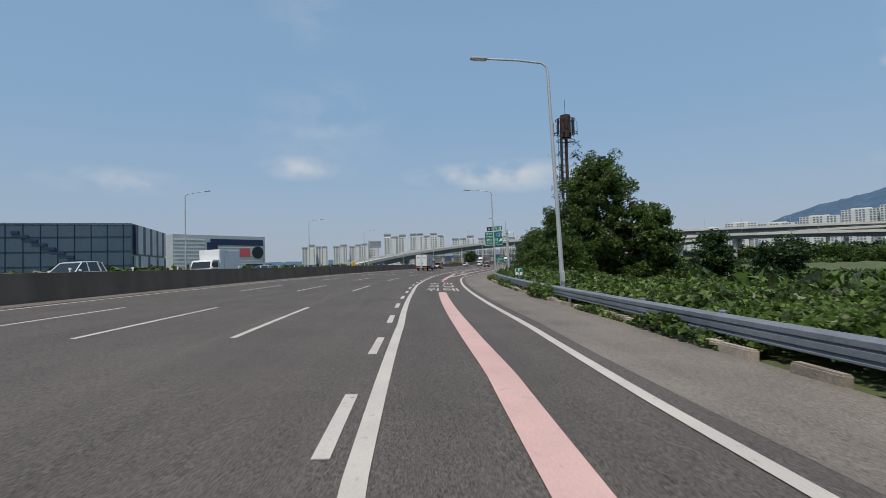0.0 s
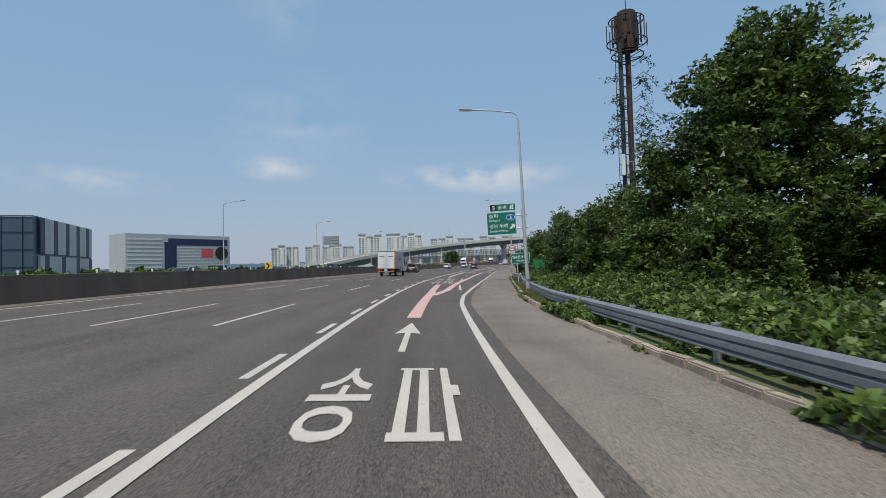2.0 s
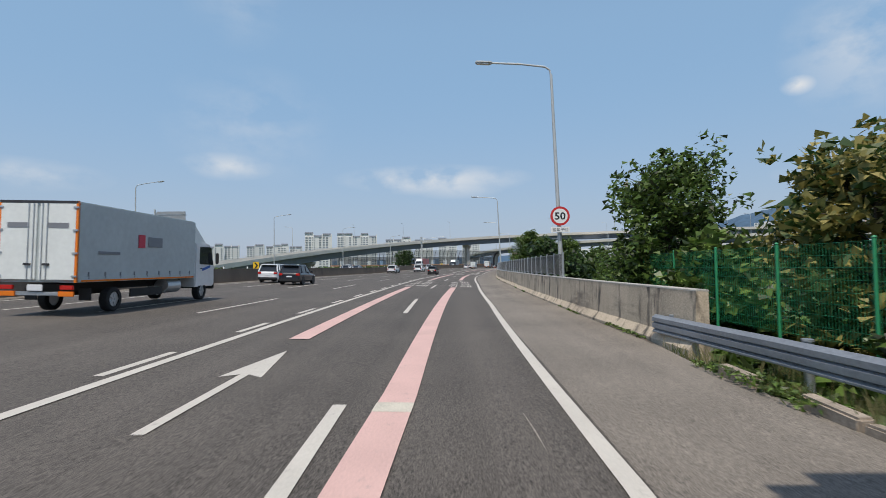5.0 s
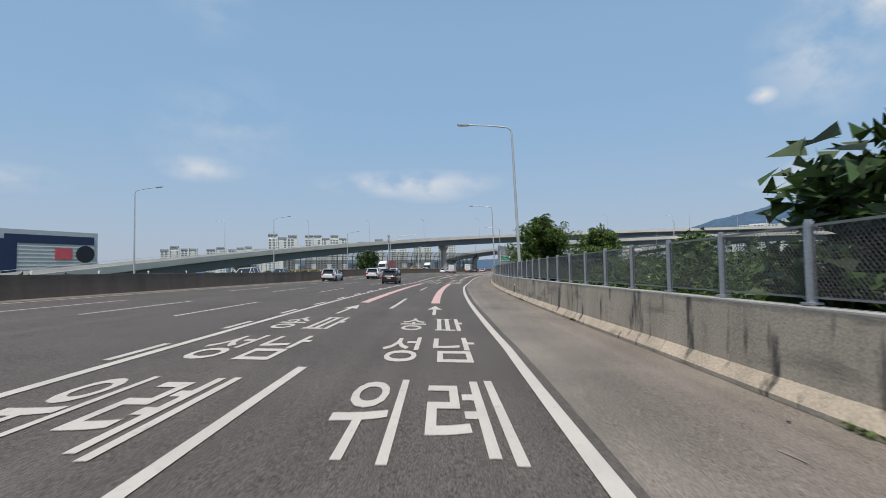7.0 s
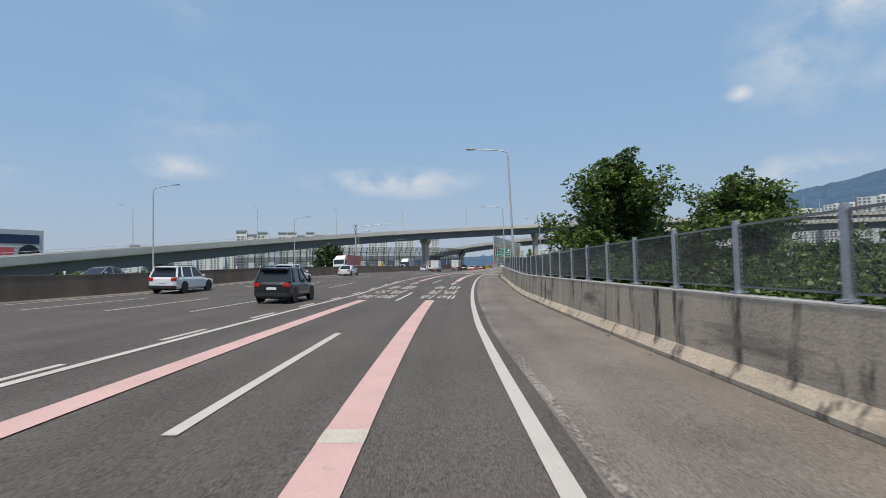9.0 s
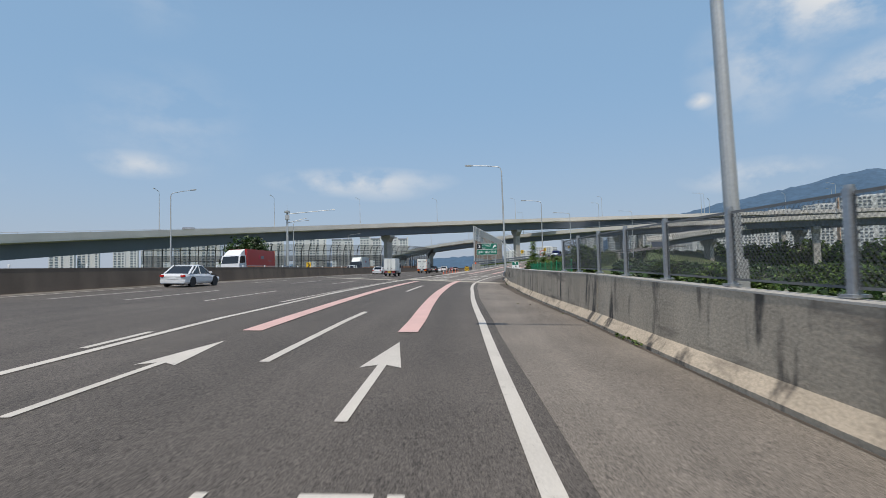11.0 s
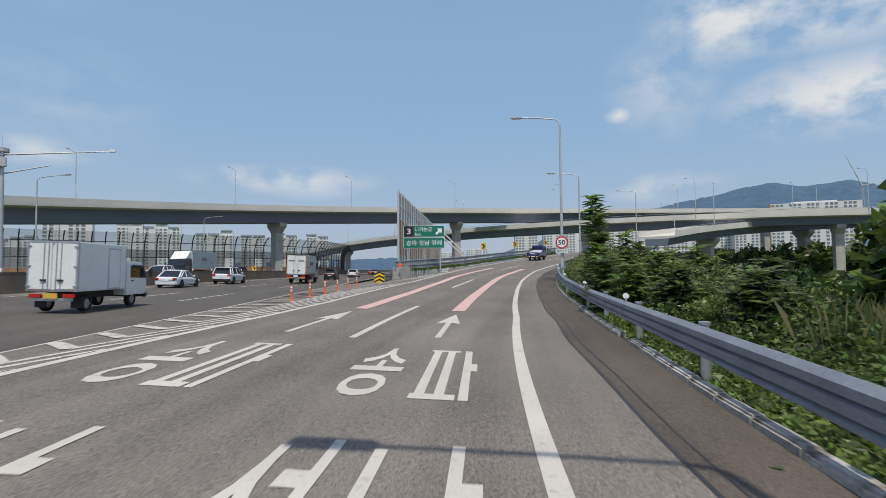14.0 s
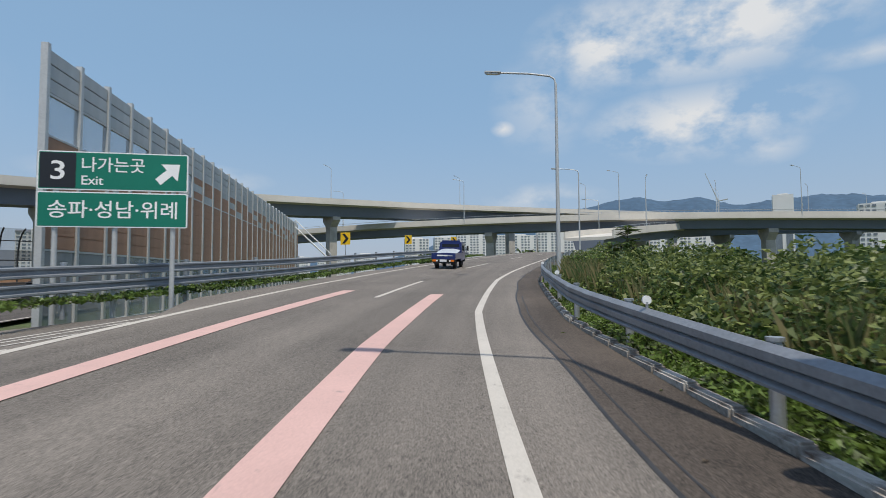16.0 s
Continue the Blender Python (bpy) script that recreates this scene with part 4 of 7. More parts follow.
def framed_panel(name, w, h, sheet, parent, m, border=True, radius=.1, label=""):
    """A sheet with rounded corners, a white border line and a rim; lower left at m, facing local -y."""
    def rounded(bm, x0, z0, x1, z1, r, y, depth):
        pts = []
        for cx, cz, a in ((x1 - r, z0 + r, -90), (x1 - r, z1 - r, 0), (x0 + r, z1 - r, 90), (x0 + r, z0 + r, 180)):
            for k in range(5):
                t = radians(a + 22.5 * k)
                pts.append((cx + r * math.cos(t), cz + r * math.sin(t)))
        fr = [bm.verts.new((x, y, z)) for x, z in pts]
        bk = [bm.verts.new((x, y + depth, z)) for x, z in pts]
        bm.faces.new(fr)
        bm.faces.new(bk[::-1])
        for i in range(len(fr)):
            j = (i + 1) % len(fr)
            bm.faces.new((fr[j], fr[i], bk[i], bk[j]))

    bm = bmesh.new()
    rounded(bm, 0, 0, w, h, radius, 0, .05)
    bmesh.ops.recalc_face_normals(bm, faces=bm.faces)
    board = part(name, bm, WHITE_SIGN if border else sheet, parent, label)
    board.matrix_basis = m
    if border:
        bm = bmesh.new()
        e = .035 * max(1, min(w, h) / 1.5)
        rounded(bm, e, e, w - e, h - e, max(.02, radius - e), -.006, .004)
        bmesh.ops.recalc_face_normals(bm, faces=bm.faces)
        part("face_sheet", bm, sheet, board)
    return board




def words(board, body, x, z, w, h, mat=None, y=-.012, bold=.008):
    return lettering("lettering", body, w, h, mat or WHITE_SIGN, pose(x, y, z, 90), board, bold=bold)


def flat_shape(board, pts, mat, y=-.012, name="symbol"):
    bm = bmesh.new()
    bm.faces.new([bm.verts.new((x, y, z)) for x, z in pts])
    return part(name, bm, mat, board)


def arrow_pts(cx, cz, k, ang):
    base = [(-.14, -.5), (.14, -.5), (.14, .02), (.42, .02), (0, .5), (-.42, .02), (-.14, .02)]
    c, s = math.cos(radians(ang)), math.sin(radians(ang))
    return [(cx + k * (x * c - z * s), cz + k * (x * s + z * c)) for x, z in base]


def direction_sign():
    m = RAMP.spot(94.75, 11.06, 0, 0) @ pose(0, 0, 0, 0, -2)
    g = empty("direction_sign", m, "green overhead direction sign on a thick grey post", "road sign")
    part("post", cyl_bm((0, 0, -1), (0, 0, 8.0), .21, .19, 20), POLE_STEEL, g, smooth=False)
    part("cap", cyl_bm((0, 0, 8.0), (0, 0, 8.06), .2, .16, 20), POLE_STEEL, g)
    for z in (7.4, 5.95):
        bm = bmesh.new()
        add_cyl(bm, (.5, -.0, z), (-4.1, -.0, z), .075, n=10)
        add_box(bm, (0, 0, z), (.6, .5, .12), bevel=.03)
        part("arm", bm, POLE_STEEL, g)
    W = 4.2
    b = framed_panel("main_panel", W, 3.25, GREEN_SIGN, g, pose(-4.15, -.32, 5.27) @ Matrix.Scale(.79, 4), radius=.14)
    words(b, "송파", .35, 2.42, 1.35, .6)
    words(b, "Songpa", .35, 1.86, 1.55, .4)
    words(b, "성남·위례", .38, .98, 2.6, .6)
    words(b, "Seongnam·Wirye", .38, .34, 2.6, .4)
    bm = bmesh.new()
    bmesh.ops.create_circle(bm, cap_ends=True, segments=32, radius=1, matrix=pose(3.4, -.010, 2.42, 90) @ Matrix.Diagonal((.62, .42, 1, 1)))
    part("route_shield_rim", bm, WHITE_SIGN, b)
    bm = bmesh.new()
    bmesh.ops.create_circle(bm, cap_ends=True, segments=32, radius=1, matrix=pose(3.4, -.013, 2.42, 90) @ Matrix.Diagonal((.56, .36, 1, 1)))
    part("route_shield", bm, BLUE_SIGN, b)
    words(b, "3", 3.25, 2.17, .3, .5, y=-.017)
    flat_shape(b, arrow_pts(3.65, 1.15, .95, -48), WHITE_SIGN)
    t = framed_panel("exit_panel", 3.75, 1.05, GREEN_SIGN, g, pose(-3.7, -.32, 7.93) @ Matrix.Scale(.765, 4), radius=.08)
    framed_panel("number_sheet", .95, .95, BLACK_SIGN, t, pose(.05, -.012, .05), border=False, radius=.05)
    words(t, "3", .32, .22, .4, .6, y=-.02)
    words(t, "송파", 1.15, .25, 1.35, .56)
    flat_shape(t, [(2.85, .2), (3.05, .2), (3.12, .86), (3.02, .86)], WHITE_SIGN)
    flat_shape(t, [(3.15, .2), (3.5, .2), (3.32, .5), (3.5, .86), (3.22, .86)], WHITE_SIGN)


direction_sign()


def exit_sign():
    a, b = Vector((94.2, 298.1, 0)), Vector((97.8, 295.95, 0))
    ang = math.degrees(math.atan2(b.y - a.y, b.x - a.x))
    zb = 2.2
    g = empty("exit_sign", pose(a.x, a.y, zb, 0, 0, ang), "green exit sign with white lettering on steel posts", "road sign")
    W = 4.2
    for x in (.45, 2.1, 3.75):
        part("post", cyl_bm((x, .12, -1.5), (x, .12, 4.9), .075, n=12), POLE_STEEL, g)
    top = framed_panel("upper_panel", W, 1.18, GREEN_SIGN, g, pose(0, 0, 3.72), radius=.06)
    framed_panel("number_sheet", .98, 1.06, BLACK_SIGN, top, pose(.06, -.012, .06), border=False, radius=.03)
    words(top, "3", .36, .3, .38, .58, y=-.02)
    words(top, "나가는곳", 1.2, .56, 1.75, .46)
    words(top, "Exit", 1.2, .16, .6, .28)
    flat_shape(top, arrow_pts(3.65, .58, .85, -48), WHITE_SIGN)
    low = framed_panel("lower_panel", W, 1.08, GREEN_SIGN, g, pose(0, 0, 2.58), radius=.06)
    words(low, "송파·성남·위례", .3, .28, 3.6, .54)


exit_sign()


def marker_sign(m, top_digit, label, post=True):
    g = empty("distance_marker", m, label, "road sign", "distance markers")
    if post:
        part("post", cyl_bm((0, .05, -1.8), (0, .05, .2), .03), STEEL, g)
    b = framed_panel("panel", .64, .62, WHITE_SIGN, g, pose(-.32, 0, -.31), radius=.05)
    flat_shape(b, [(.03, .3), (.61, .3), (.61, .59), (.03, .59)], GREEN_SIGN)
    words(b, "9", .24, .335, .15, .22, y=-.018, bold=.02)
    words(b, top_digit, .26, .055, .17, .22, BLACK_SIGN, bold=.02)
    flat_shape(b, [(.15, .05), (.2, .05), (.2, .1), (.15, .1)], BLACK_SIGN)


marker_sign(RAMP.spot(35.2, 7.16, 1.18) @ Matrix.Scale(.74, 4), "2", "small green and white distance marker above the guardrail")
marker_sign(RAMP.spot(244.85, 9.25, 1.58) @ Matrix.Scale(.7, 4), "4", "small green and white distance marker on the parapet", False)


def salt_sign():
    g = empty("notice_sign", RAMP.spot(81.7, 8.45, 0, 3) @ pose(0, 0, 0, 0, -3), "small green notice sign on two thin posts", "road sign")
    for x in (.5, 1.28):
        part("post", cyl_bm((x, .06, -1), (x, .06, 2.0), .045), POLE_STEEL, g)
    b = framed_panel("panel", 1.82, 1.0, GREEN_SIGN, g, pose(0, 0, 1.84) @ Matrix.Scale(.9, 4), radius=.06)
    words(b, "염수분사구간", .14, .46, 1.54, .32)
    words(b, "전방 200m", .48, .14, .86, .2)


salt_sign()


def speed_sign(m, label, plate):
    g = empty("speed_limit_sign", m, label, "road sign", "speed limit signs")
    bm = bmesh.new()
    bmesh.ops.create_cone(bm, cap_ends=True, segments=40, radius1=.52, radius2=.52, depth=.04, matrix=pose(0, 0, 0, 90))
    d = part("disc", bm, RED_SIGN, g)
    bm = bmesh.new()
    bmesh.ops.create_circle(bm, cap_ends=True, segments=40, radius=.4, matrix=pose(0, -.026, 0, 90))
    part("face_sheet", bm, WHITE_SIGN, d)
    words(d, "50", -.29, -.2, .58, .4, BLACK_SIGN, y=-.03, bold=.02)
    p = framed_panel("plate", 1.0, .3, WHITE_SIGN, g, pose(-.5, 0, -.88), border=False, radius=.03)
    words(p, plate, .1, .06, .8, .18, BLACK_SIGN)
    part("bracket", box_bm((0, .12, -.1), (.5, .22, .06)), STEEL, g)


speed_sign(RAMP.spot(119.3, 10.55, 4.35) @ Matrix.Scale(.92, 4), "round red and white speed limit sign on a lamp post", "램프구간")
speed_sign(RAMP.spot(304.0, 6.72, 2.8) @ pose(0, -.1, 0, 0, 0, 4) @ Matrix.Scale(.86, 4), "round red and white speed limit sign beside the ramp", "램프구간")


def chevron_sign(m, label):
    g = empty("chevron_sign", m, label, "road sign", "chevron signs")
    part("post", cyl_bm((0, .05, -1.6), (0, .05, .85), .035), STEEL, g)
    b = framed_panel("panel", .66, .8, YELLOW_SIGN, g, pose(-.33, 0, 0), border=False, radius=.03)
    flat_shape(b, [(.12, .08), (.3, .08), (.56, .4), (.3, .72), (.12, .72), (.36, .4)], BLACK_SIGN)


for s in (333, 346, 361):
    chevron_sign(RAMP.spot(s, rail_left(s) - .5, 1.7, 0), "yellow curve marker with a black chevron beside the ramp")
for s, d in ((92, -17.6), (150, -17.6), (283, -17.7), (345, -17.8)):
    chevron_sign(MAIN.spot(s, d, 1.15), "yellow curve marker with a black chevron behind the median wall")

# ---- gore: flexible posts, crash cushion ----


def flexible_post():
    g = empty("flexible_post", Matrix(), "orange plastic lane post with white reflective bands", "lane post", "orange lane posts")
    bm = bmesh.new()
    add_cyl(bm, (0, 0, 0), (0, 0, .04), .12, .1, 14)
    add_cyl(bm, (0, 0, .04), (0, 0, .75), .045, .04, 14)
    part("body", bm, ORANGE, g)
    for z in (.45, .6):
        part("band", cyl_bm((0, 0, z), (0, 0, z + .08), .047, n=14), WHITE_SIGN, g)
    return g


fp = flexible_post()
for k in range(6):
    p = Matrix.Translation(gore_pos(287.8 + 2.85 * k, .5 - .008 * k, .006))
    if k:
        copy_thing(fp, p)
    else:
        fp.matrix_basis = p


def crash_cushion():
    g = empty("crash_cushion", Matrix.Translation(gore_pos(304.8, .58, .01)) @ pose(0, 0, 0, 0, 0, -math.degrees(MAIN.at(307)[2]) - 3), "steel crash cushion with a yellow and black chevron nose", "crash cushion")
    bm = bmesh.new()
    pts = [(-.42, 0), (.42, 0), (.42, .62), (.3, .86), (-.3, .86), (-.42, .62)]
    fr = [bm.verts.new((x, 0, z)) for x, z in pts]
    bk = [bm.verts.new((x, .14, z)) for x, z in pts]
    bm.faces.new(fr[::-1])
    bm.faces.new(bk)
    for i in range(6):
        j = (i + 1) % 6
        bm.faces.new((fr[i], fr[j], bk[j], bk[i]))
    bmesh.ops.recalc_face_normals(bm, faces=bm.faces)
    nose = part("nose", bm, YELLOW_SIGN, g, "yellow nose")
    for z in (.0, .3, .6):
        bm = bmesh.new()
        for sx in (-1, 1):
            bm.faces.new([bm.verts.new((sx * x, -.006, q)) for x, q in ((.41, z), (.41, z + .13), (0, z + .33), (0, z + .2))])
        bmesh.ops.recalc_face_normals(bm, faces=bm.faces)
        part("stripe", bm, BLACK_SIGN, nose)
    for k in range(3):
        for sx in (-1, 1):
            w = [(0, -.155), (.05, -.1), (0, -.03), (0, .03), (.05, .1), (0, .155)]
            bm = bmesh.new()
            for zc in (.28, .62):
                a = [bm.verts.new((sx * (.42 + u), .15 + 2.1 * k, zc + v)) for u, v in w]
                b = [bm.verts.new((sx * (.42 + u), 2.3 + 2.1 * k, zc + v)) for u, v in w]
                for i in range(len(w) - 1):
                    bm.faces.new((a[i], a[i + 1], b[i + 1], b[i]))
            part("side_beam", bm, STEEL_RAIL, g)
    part("top_cover", box_bm((0, 3.3, .8), (.8, 6.3, .05), bevel=.01), STEEL_RAIL, g)
    for k in range(4):
        part("diaphragm", box_bm((0, .6 + 1.9 * k, .4), (.74, .06, .8)), STEEL, g)


crash_cushion()
tagged(part("gore_nose", sweep_bm(RAMP, stations(309.6, 312, 1.2), [(-.38, -.6), (-.32, .46), (.32, .46), (.38, -.6)], lambda s: rail_left(s) + .1), CONCRETE), "weathered concrete block at the head of the gore", "concrete block")

# ---- viaducts ----


def arc(ox, oy, ang, off, c2, z0, z1, z2):
    """Plan of a viaduct: distance q along it gives place and height of the parapet's top."""
    e, n = Vector((math.cos(radians(ang)), -math.sin(radians(ang)), 0)), Vector((math.sin(radians(ang)), math.cos(radians(ang)), 0))

    def at(q):
        z = z0 + z1 * .01 * q + z2 * 1e-4 * q * q
        return Vector((ox, oy, 0)) + e * q + n * (off + c2 * .001 * q * q) + Vector((0, 0, z))
    return at


def viaduct(name, at, q0, q1, width, label, piers, lamps=(), girder=2.3, step=6.0, rail=True, clear=2.0, near=0.0):
    v = empty(name, Matrix(), label, "viaduct")
    qs = stations(q0, q1, step)
    half = width / 2
    section = {
        "parapet": [(-half, -.25), (-half, 0), (-half + .28, 0), (-half + .28, -.25), (-half + .34, -1.15), (-half - .05, -1.15)],
        "parapet_far": [(half - .28, 0), (half, 0), (half + .05, -1.15), (half - .34, -1.15)],
        "deck": [(-half - .05, -1.15), (half + .05, -1.15), (half + .05, -1.5), (half * .6, -1.75), (-half * .6, -1.75), (-half - .05, -1.5)],
        "girder": [(-half * .62, -1.74), (half * .62, -1.74), (half * .52, -1.74 - girder), (-half * .52, -1.74 - girder)],
    }
    mats = {"parapet": DECK_PALE, "parapet_far": DECK_PALE, "deck": DECK_PALE, "girder": DECK_GREY}
    for key, prof in section.items():
        bm = bmesh.new()
        rings = []
        for q in qs:
            p, t = at(q), (at(q + .5) - at(q - .5))
            t.z = 0
            t.normalize()
            r = Vector((t.y, -t.x, 0))
            rings.append([bm.verts.new(p + r * (d + half - near) + Vector((0, 0, u))) for d, u in prof])
        n = len(prof)
        for a, b in zip(rings, rings[1:]):
            for i in range(n):
                bm.faces.new((a[i], b[i], b[(i + 1) % n], a[(i + 1) % n]))
        bm.faces.new(rings[0])
        bm.faces.new(rings[-1][::-1])
        bmesh.ops.recalc_face_normals(bm, faces=bm.faces)
        part(key.replace("_far", ""), bm, mats[key], v)
    if rail:
        bm = bmesh.new()
        for q in stations(q0, q1, 3.0):
            p, t = at(q), at(q + .5) - at(q - .5)
            add_box(bm, p + Vector((0, 0, .22)), (.06, .06, .5))
        for qa, qb in zip(stations(q0, q1, 6), stations(q0, q1, 6)[1:]):
            add_cyl(bm, at(qa) + Vector((0, 0, .45)), at(qb) + Vector((0, 0, .45)), .05, n=5, caps=False)
        part("railing", bm, STEEL, v)
    for q in piers:
        p, t = at(q), at(q + .5) - at(q - .5)
        t.z = 0
        t.normalize()
        r = Vector((t.y, -t.x, 0))
        c = p + r * (half - near)
        top = p.z - 1.74 - girder
        g0 = -3.5
        bm = bmesh.new()
        rot = (0, 0, math.degrees(math.atan2(r.y, r.x)))
        h = top - g0
        prof = [(-half * .62, top), (half * .62, top), (half * .62, top - .9), (1.25, top - 2.6), (1.25, g0), (-1.25, g0), (-1.25, top - 2.6), (-half * .62, top - .9)]
        m = Matrix.Translation((c.x, c.y, 0)) @ pose(0, 0, 0, *rot)
        for y in (-1.0, 1.0):
            vs = [bm.verts.new(m @ Vector((x, y, z))) for x, z in prof]
            bm.faces.new(vs)
        bm.verts.ensure_lookup_table()
        for i in range(8):
            j = (i + 1) % 8
            bm.faces.new((bm.verts[i], bm.verts[j], bm.verts[8 + j], bm.verts[8 + i]))
        bmesh.ops.recalc_face_normals(bm, faces=bm.faces)
        part("pier", bm, CONCRETE, v)
    return v


def viaduct_lamp(p, ang):
    copy_thing(tall, Matrix.Translation(p) @ pose(0, 0, 0, 0, 0, ang))


upper = arc(97, 401, -18.79, -5.97, -3.66, 19.8, 6.3, -2.27)
viaduct("viaduct", upper, -190, 260, 10.5, "long curving overpass with pale parapets and a grey-blue steel girder", (-160, -118, -1, 60, 110, 155, 200), girder=2.6)
middle = arc(140, 380, 66.65, 37.81, 1.58, 17.78, 0.55, -1.28)
viaduct("viaduct", middle, -170, 250, 9.0, "lower overpass with a pale parapet and a grey steel girder", (-150, -100, -42, 30, 95, 150, 200), girder=1.9, near=9.0)
lower = arc(200, 300, -7.06, 29.87, -4.13, 13.42, 9.92, -3.94)
viaduct("viaduct", lower, -22, 190, 9.0, "curving ramp viaduct with pale concrete parapets", (5, 45, 90, 130, 170), girder=1.7, near=9.0)

tall = street_lamp(reach=2.2, height=9.5)
tall["label"] = "slender grey street lamp on the overpass parapet"
tall["group"] = "overpass lamps"
tall.matrix_basis = Matrix.Translation(upper(-120) + Vector((0, 0, .4)))
for at, q0, q1, step in ((upper, -82, 240, 36), (middle, -90, 200, 38), (lower, 0, 180, 36)):
    for q in np.arange(q0, q1, step):
        t = at(q + .5) - at(q - .5)
        viaduct_lamp(at(q) + Vector((0, 0, .4)), math.degrees(math.atan2(t.y, t.x)) + 25)

# ---- noise barriers ----
NOISE_CLEAR = clear_panel("clear_noise_panel", (0.42, 0.47, 0.5), 0.38)
NOISE_SMOKE = clear_panel("smoky_noise_panel", (0.34, 0.37, 0.38), 0.55)
NOISE_TINTED = clear_panel("tinted_noise_panel", (0.10, 0.11, 0.12), 0.74)
NOISE_GREY = material("grey_noise_panel", (0.20, 0.21, 0.22), 0.6, 0.2, vary=0.15, scale=2.0)
NOISE_BROWN = material("brown_noise_panel", (0.38, 0.215, 0.135), 0.7, 0.1, vary=0.35, scale=1.2, stretch=(1, 1, .3))
NOISE_PALE = material("pale_noise_panel", (0.42, 0.43, 0.42), 0.5, 0.3, vary=0.25, scale=1.0, stretch=(1, 1, .3))


def gore_barrier():
    """Tall barrier between ramp and main road."""
    g = empty("noise_barrier", Matrix(), "tall noise barrier of pale, clear and rust-brown panels", "noise barrier")
    a, b = Vector((94.4, 299.8, 0)), Vector((127.5, 350, 0))
    n = 30
    top, L = 9.5, (b - a).length / n
    ang = math.degrees(math.atan2(b.y - a.y, b.x - a.x))
    kinds = {"post": (box_bm((0, 0, top / 2), (.17, .22, top + .3)), POLE_STEEL), "lower": (box_bm((L / 2, 0, 1.45), (L - .18, .03, 2.6)), NOISE_SMOKE), "window": (box_bm((L / 2, 0, 7.3), (L - .18, .03, 1.35)), NOISE_CLEAR), "slat": (box_bm((L / 2, 0, 0), (L - .18, .1, .47), bevel=.02), NOISE_BROWN), "top": (box_bm((L / 2, 0, 0), (L - .18, .1, .47), bevel=.02), NOISE_PALE), "rail": (box_bm((L / 2, 0, 0), (L - .17, .12, .07)), POLE_STEEL)}
    store = {}
    for key, (bm, mat) in kinds.items():
        ob = part(key, bm, mat)
        store[key] = ob.data
        bpy.data.objects.remove(ob)

    def put(name, key, m, z=0.0):
        ob = new(name, store[key])
        ob.parent = g
        ob.matrix_basis = m @ pose(0, 0, z)

    for k in range(n):
        p = a.lerp(b, k / n)
        m = Matrix.Translation((p.x, p.y, 1.4)) @ pose(0, 0, 0, 0, 0, ang)
        put("post", "post", m)
        put("clear_panel", "lower", m)
        for z in (.1, 2.78, 6.6, 8.0):
            put("rail", "rail", m, z)
        for r in range(8):
            put("slat", "slat", m, 3.05 + .47 * r)
        if k < 7:
            put("clear_panel", "window", m)
        else:
            for r in range(3):
                put("slat", "slat" if (k + r) % 4 else "top", m, 6.85 + .47 * r)
        for r in range(3):
            put("slat", "top", m, 8.28 + .49 * r)


gore_barrier()


def arched_barrier():
    """Cantilevered, inward-curving barrier beyond the opposite carriageway."""
    g = empty("curved_noise_barrier", Matrix(), "long noise barrier with curved dark ribs and clear panels", "noise barrier")
    way = [Vector(p) for p in ((18, 392, 0), (55, 401, 0), (97, 409, 0), (118, 420, 0), (134, 442, 0), (150, 486, 0))]
    spine = []
    for p, q in zip(way, way[1:]):
        n = max(1, int((q - p).length / 2.7))
        spine += [p.lerp(q, k / n) for k in range(n)]
    prof = [(0, 0), (0, 3.4), (0, 6.0), (.12, 8.0), (.6, 9.8), (1.6, 11.2), (3.0, 12.1)]
    poses = []
    for k, p in enumerate(spine):
        t = (spine[min(k + 1, len(spine) - 1)] - spine[max(k - 1, 0)]).normalized()
        poses.append(Matrix.Translation((p.x, p.y, .6)) @ pose(0, 0, 0, 0, 0, math.degrees(math.atan2(t.y, t.x)) - 90))
    for i, m in enumerate(poses):
        bm = bmesh.new()
        for (x0, z0), (x1, z1) in zip(prof, prof[1:]):
            add_cyl(bm, m @ Vector((x0, 0, z0)), m @ Vector((x1, 0, z1)), .14, n=6)
        part("rib", bm, DARK_STEEL, g)
        if i + 1 < len(poses):
            m2 = poses[i + 1]
            for k, ((x0, z0), (x1, z1)) in enumerate(zip(prof, prof[1:])):
                bm = bmesh.new()
                bm.faces.new([bm.verts.new(v) for v in (m @ Vector((x0, .1, z0)), m2 @ Vector((x0, -.1, z0)), m2 @ Vector((x1, -.1, z1)), m @ Vector((x1, .1, z1)))])
                part("panel", bm, NOISE_BROWN if k == 0 else (NOISE_CLEAR if k > 2 or (i * 7 + k * 5 + i * k) % 3 == 0 else NOISE_TINTED), g)
    for z, x in ((6.0, 0), (9.8, .6)):
        for a, b in zip(poses, poses[1:]):
            part("rail", cyl_bm(a @ Vector((x, 0, z)), b @ Vector((x, 0, z)), .1, n=5), DARK_STEEL, g)


arched_barrier()
tagged(part("far_retaining_wall", sweep_bm(MAIN, stations(350, 620, 8), [(-.3, -.5), (.3, -.5), (.3, 4.2), (-.3, 4.2)], lambda s: float(np.interp(s, [350, 400, 620], [9.5, 6.5, 5.5]))), NOISE_GREY), "dark grey wall beside the main road under the overpass", "wall", kind="structure")

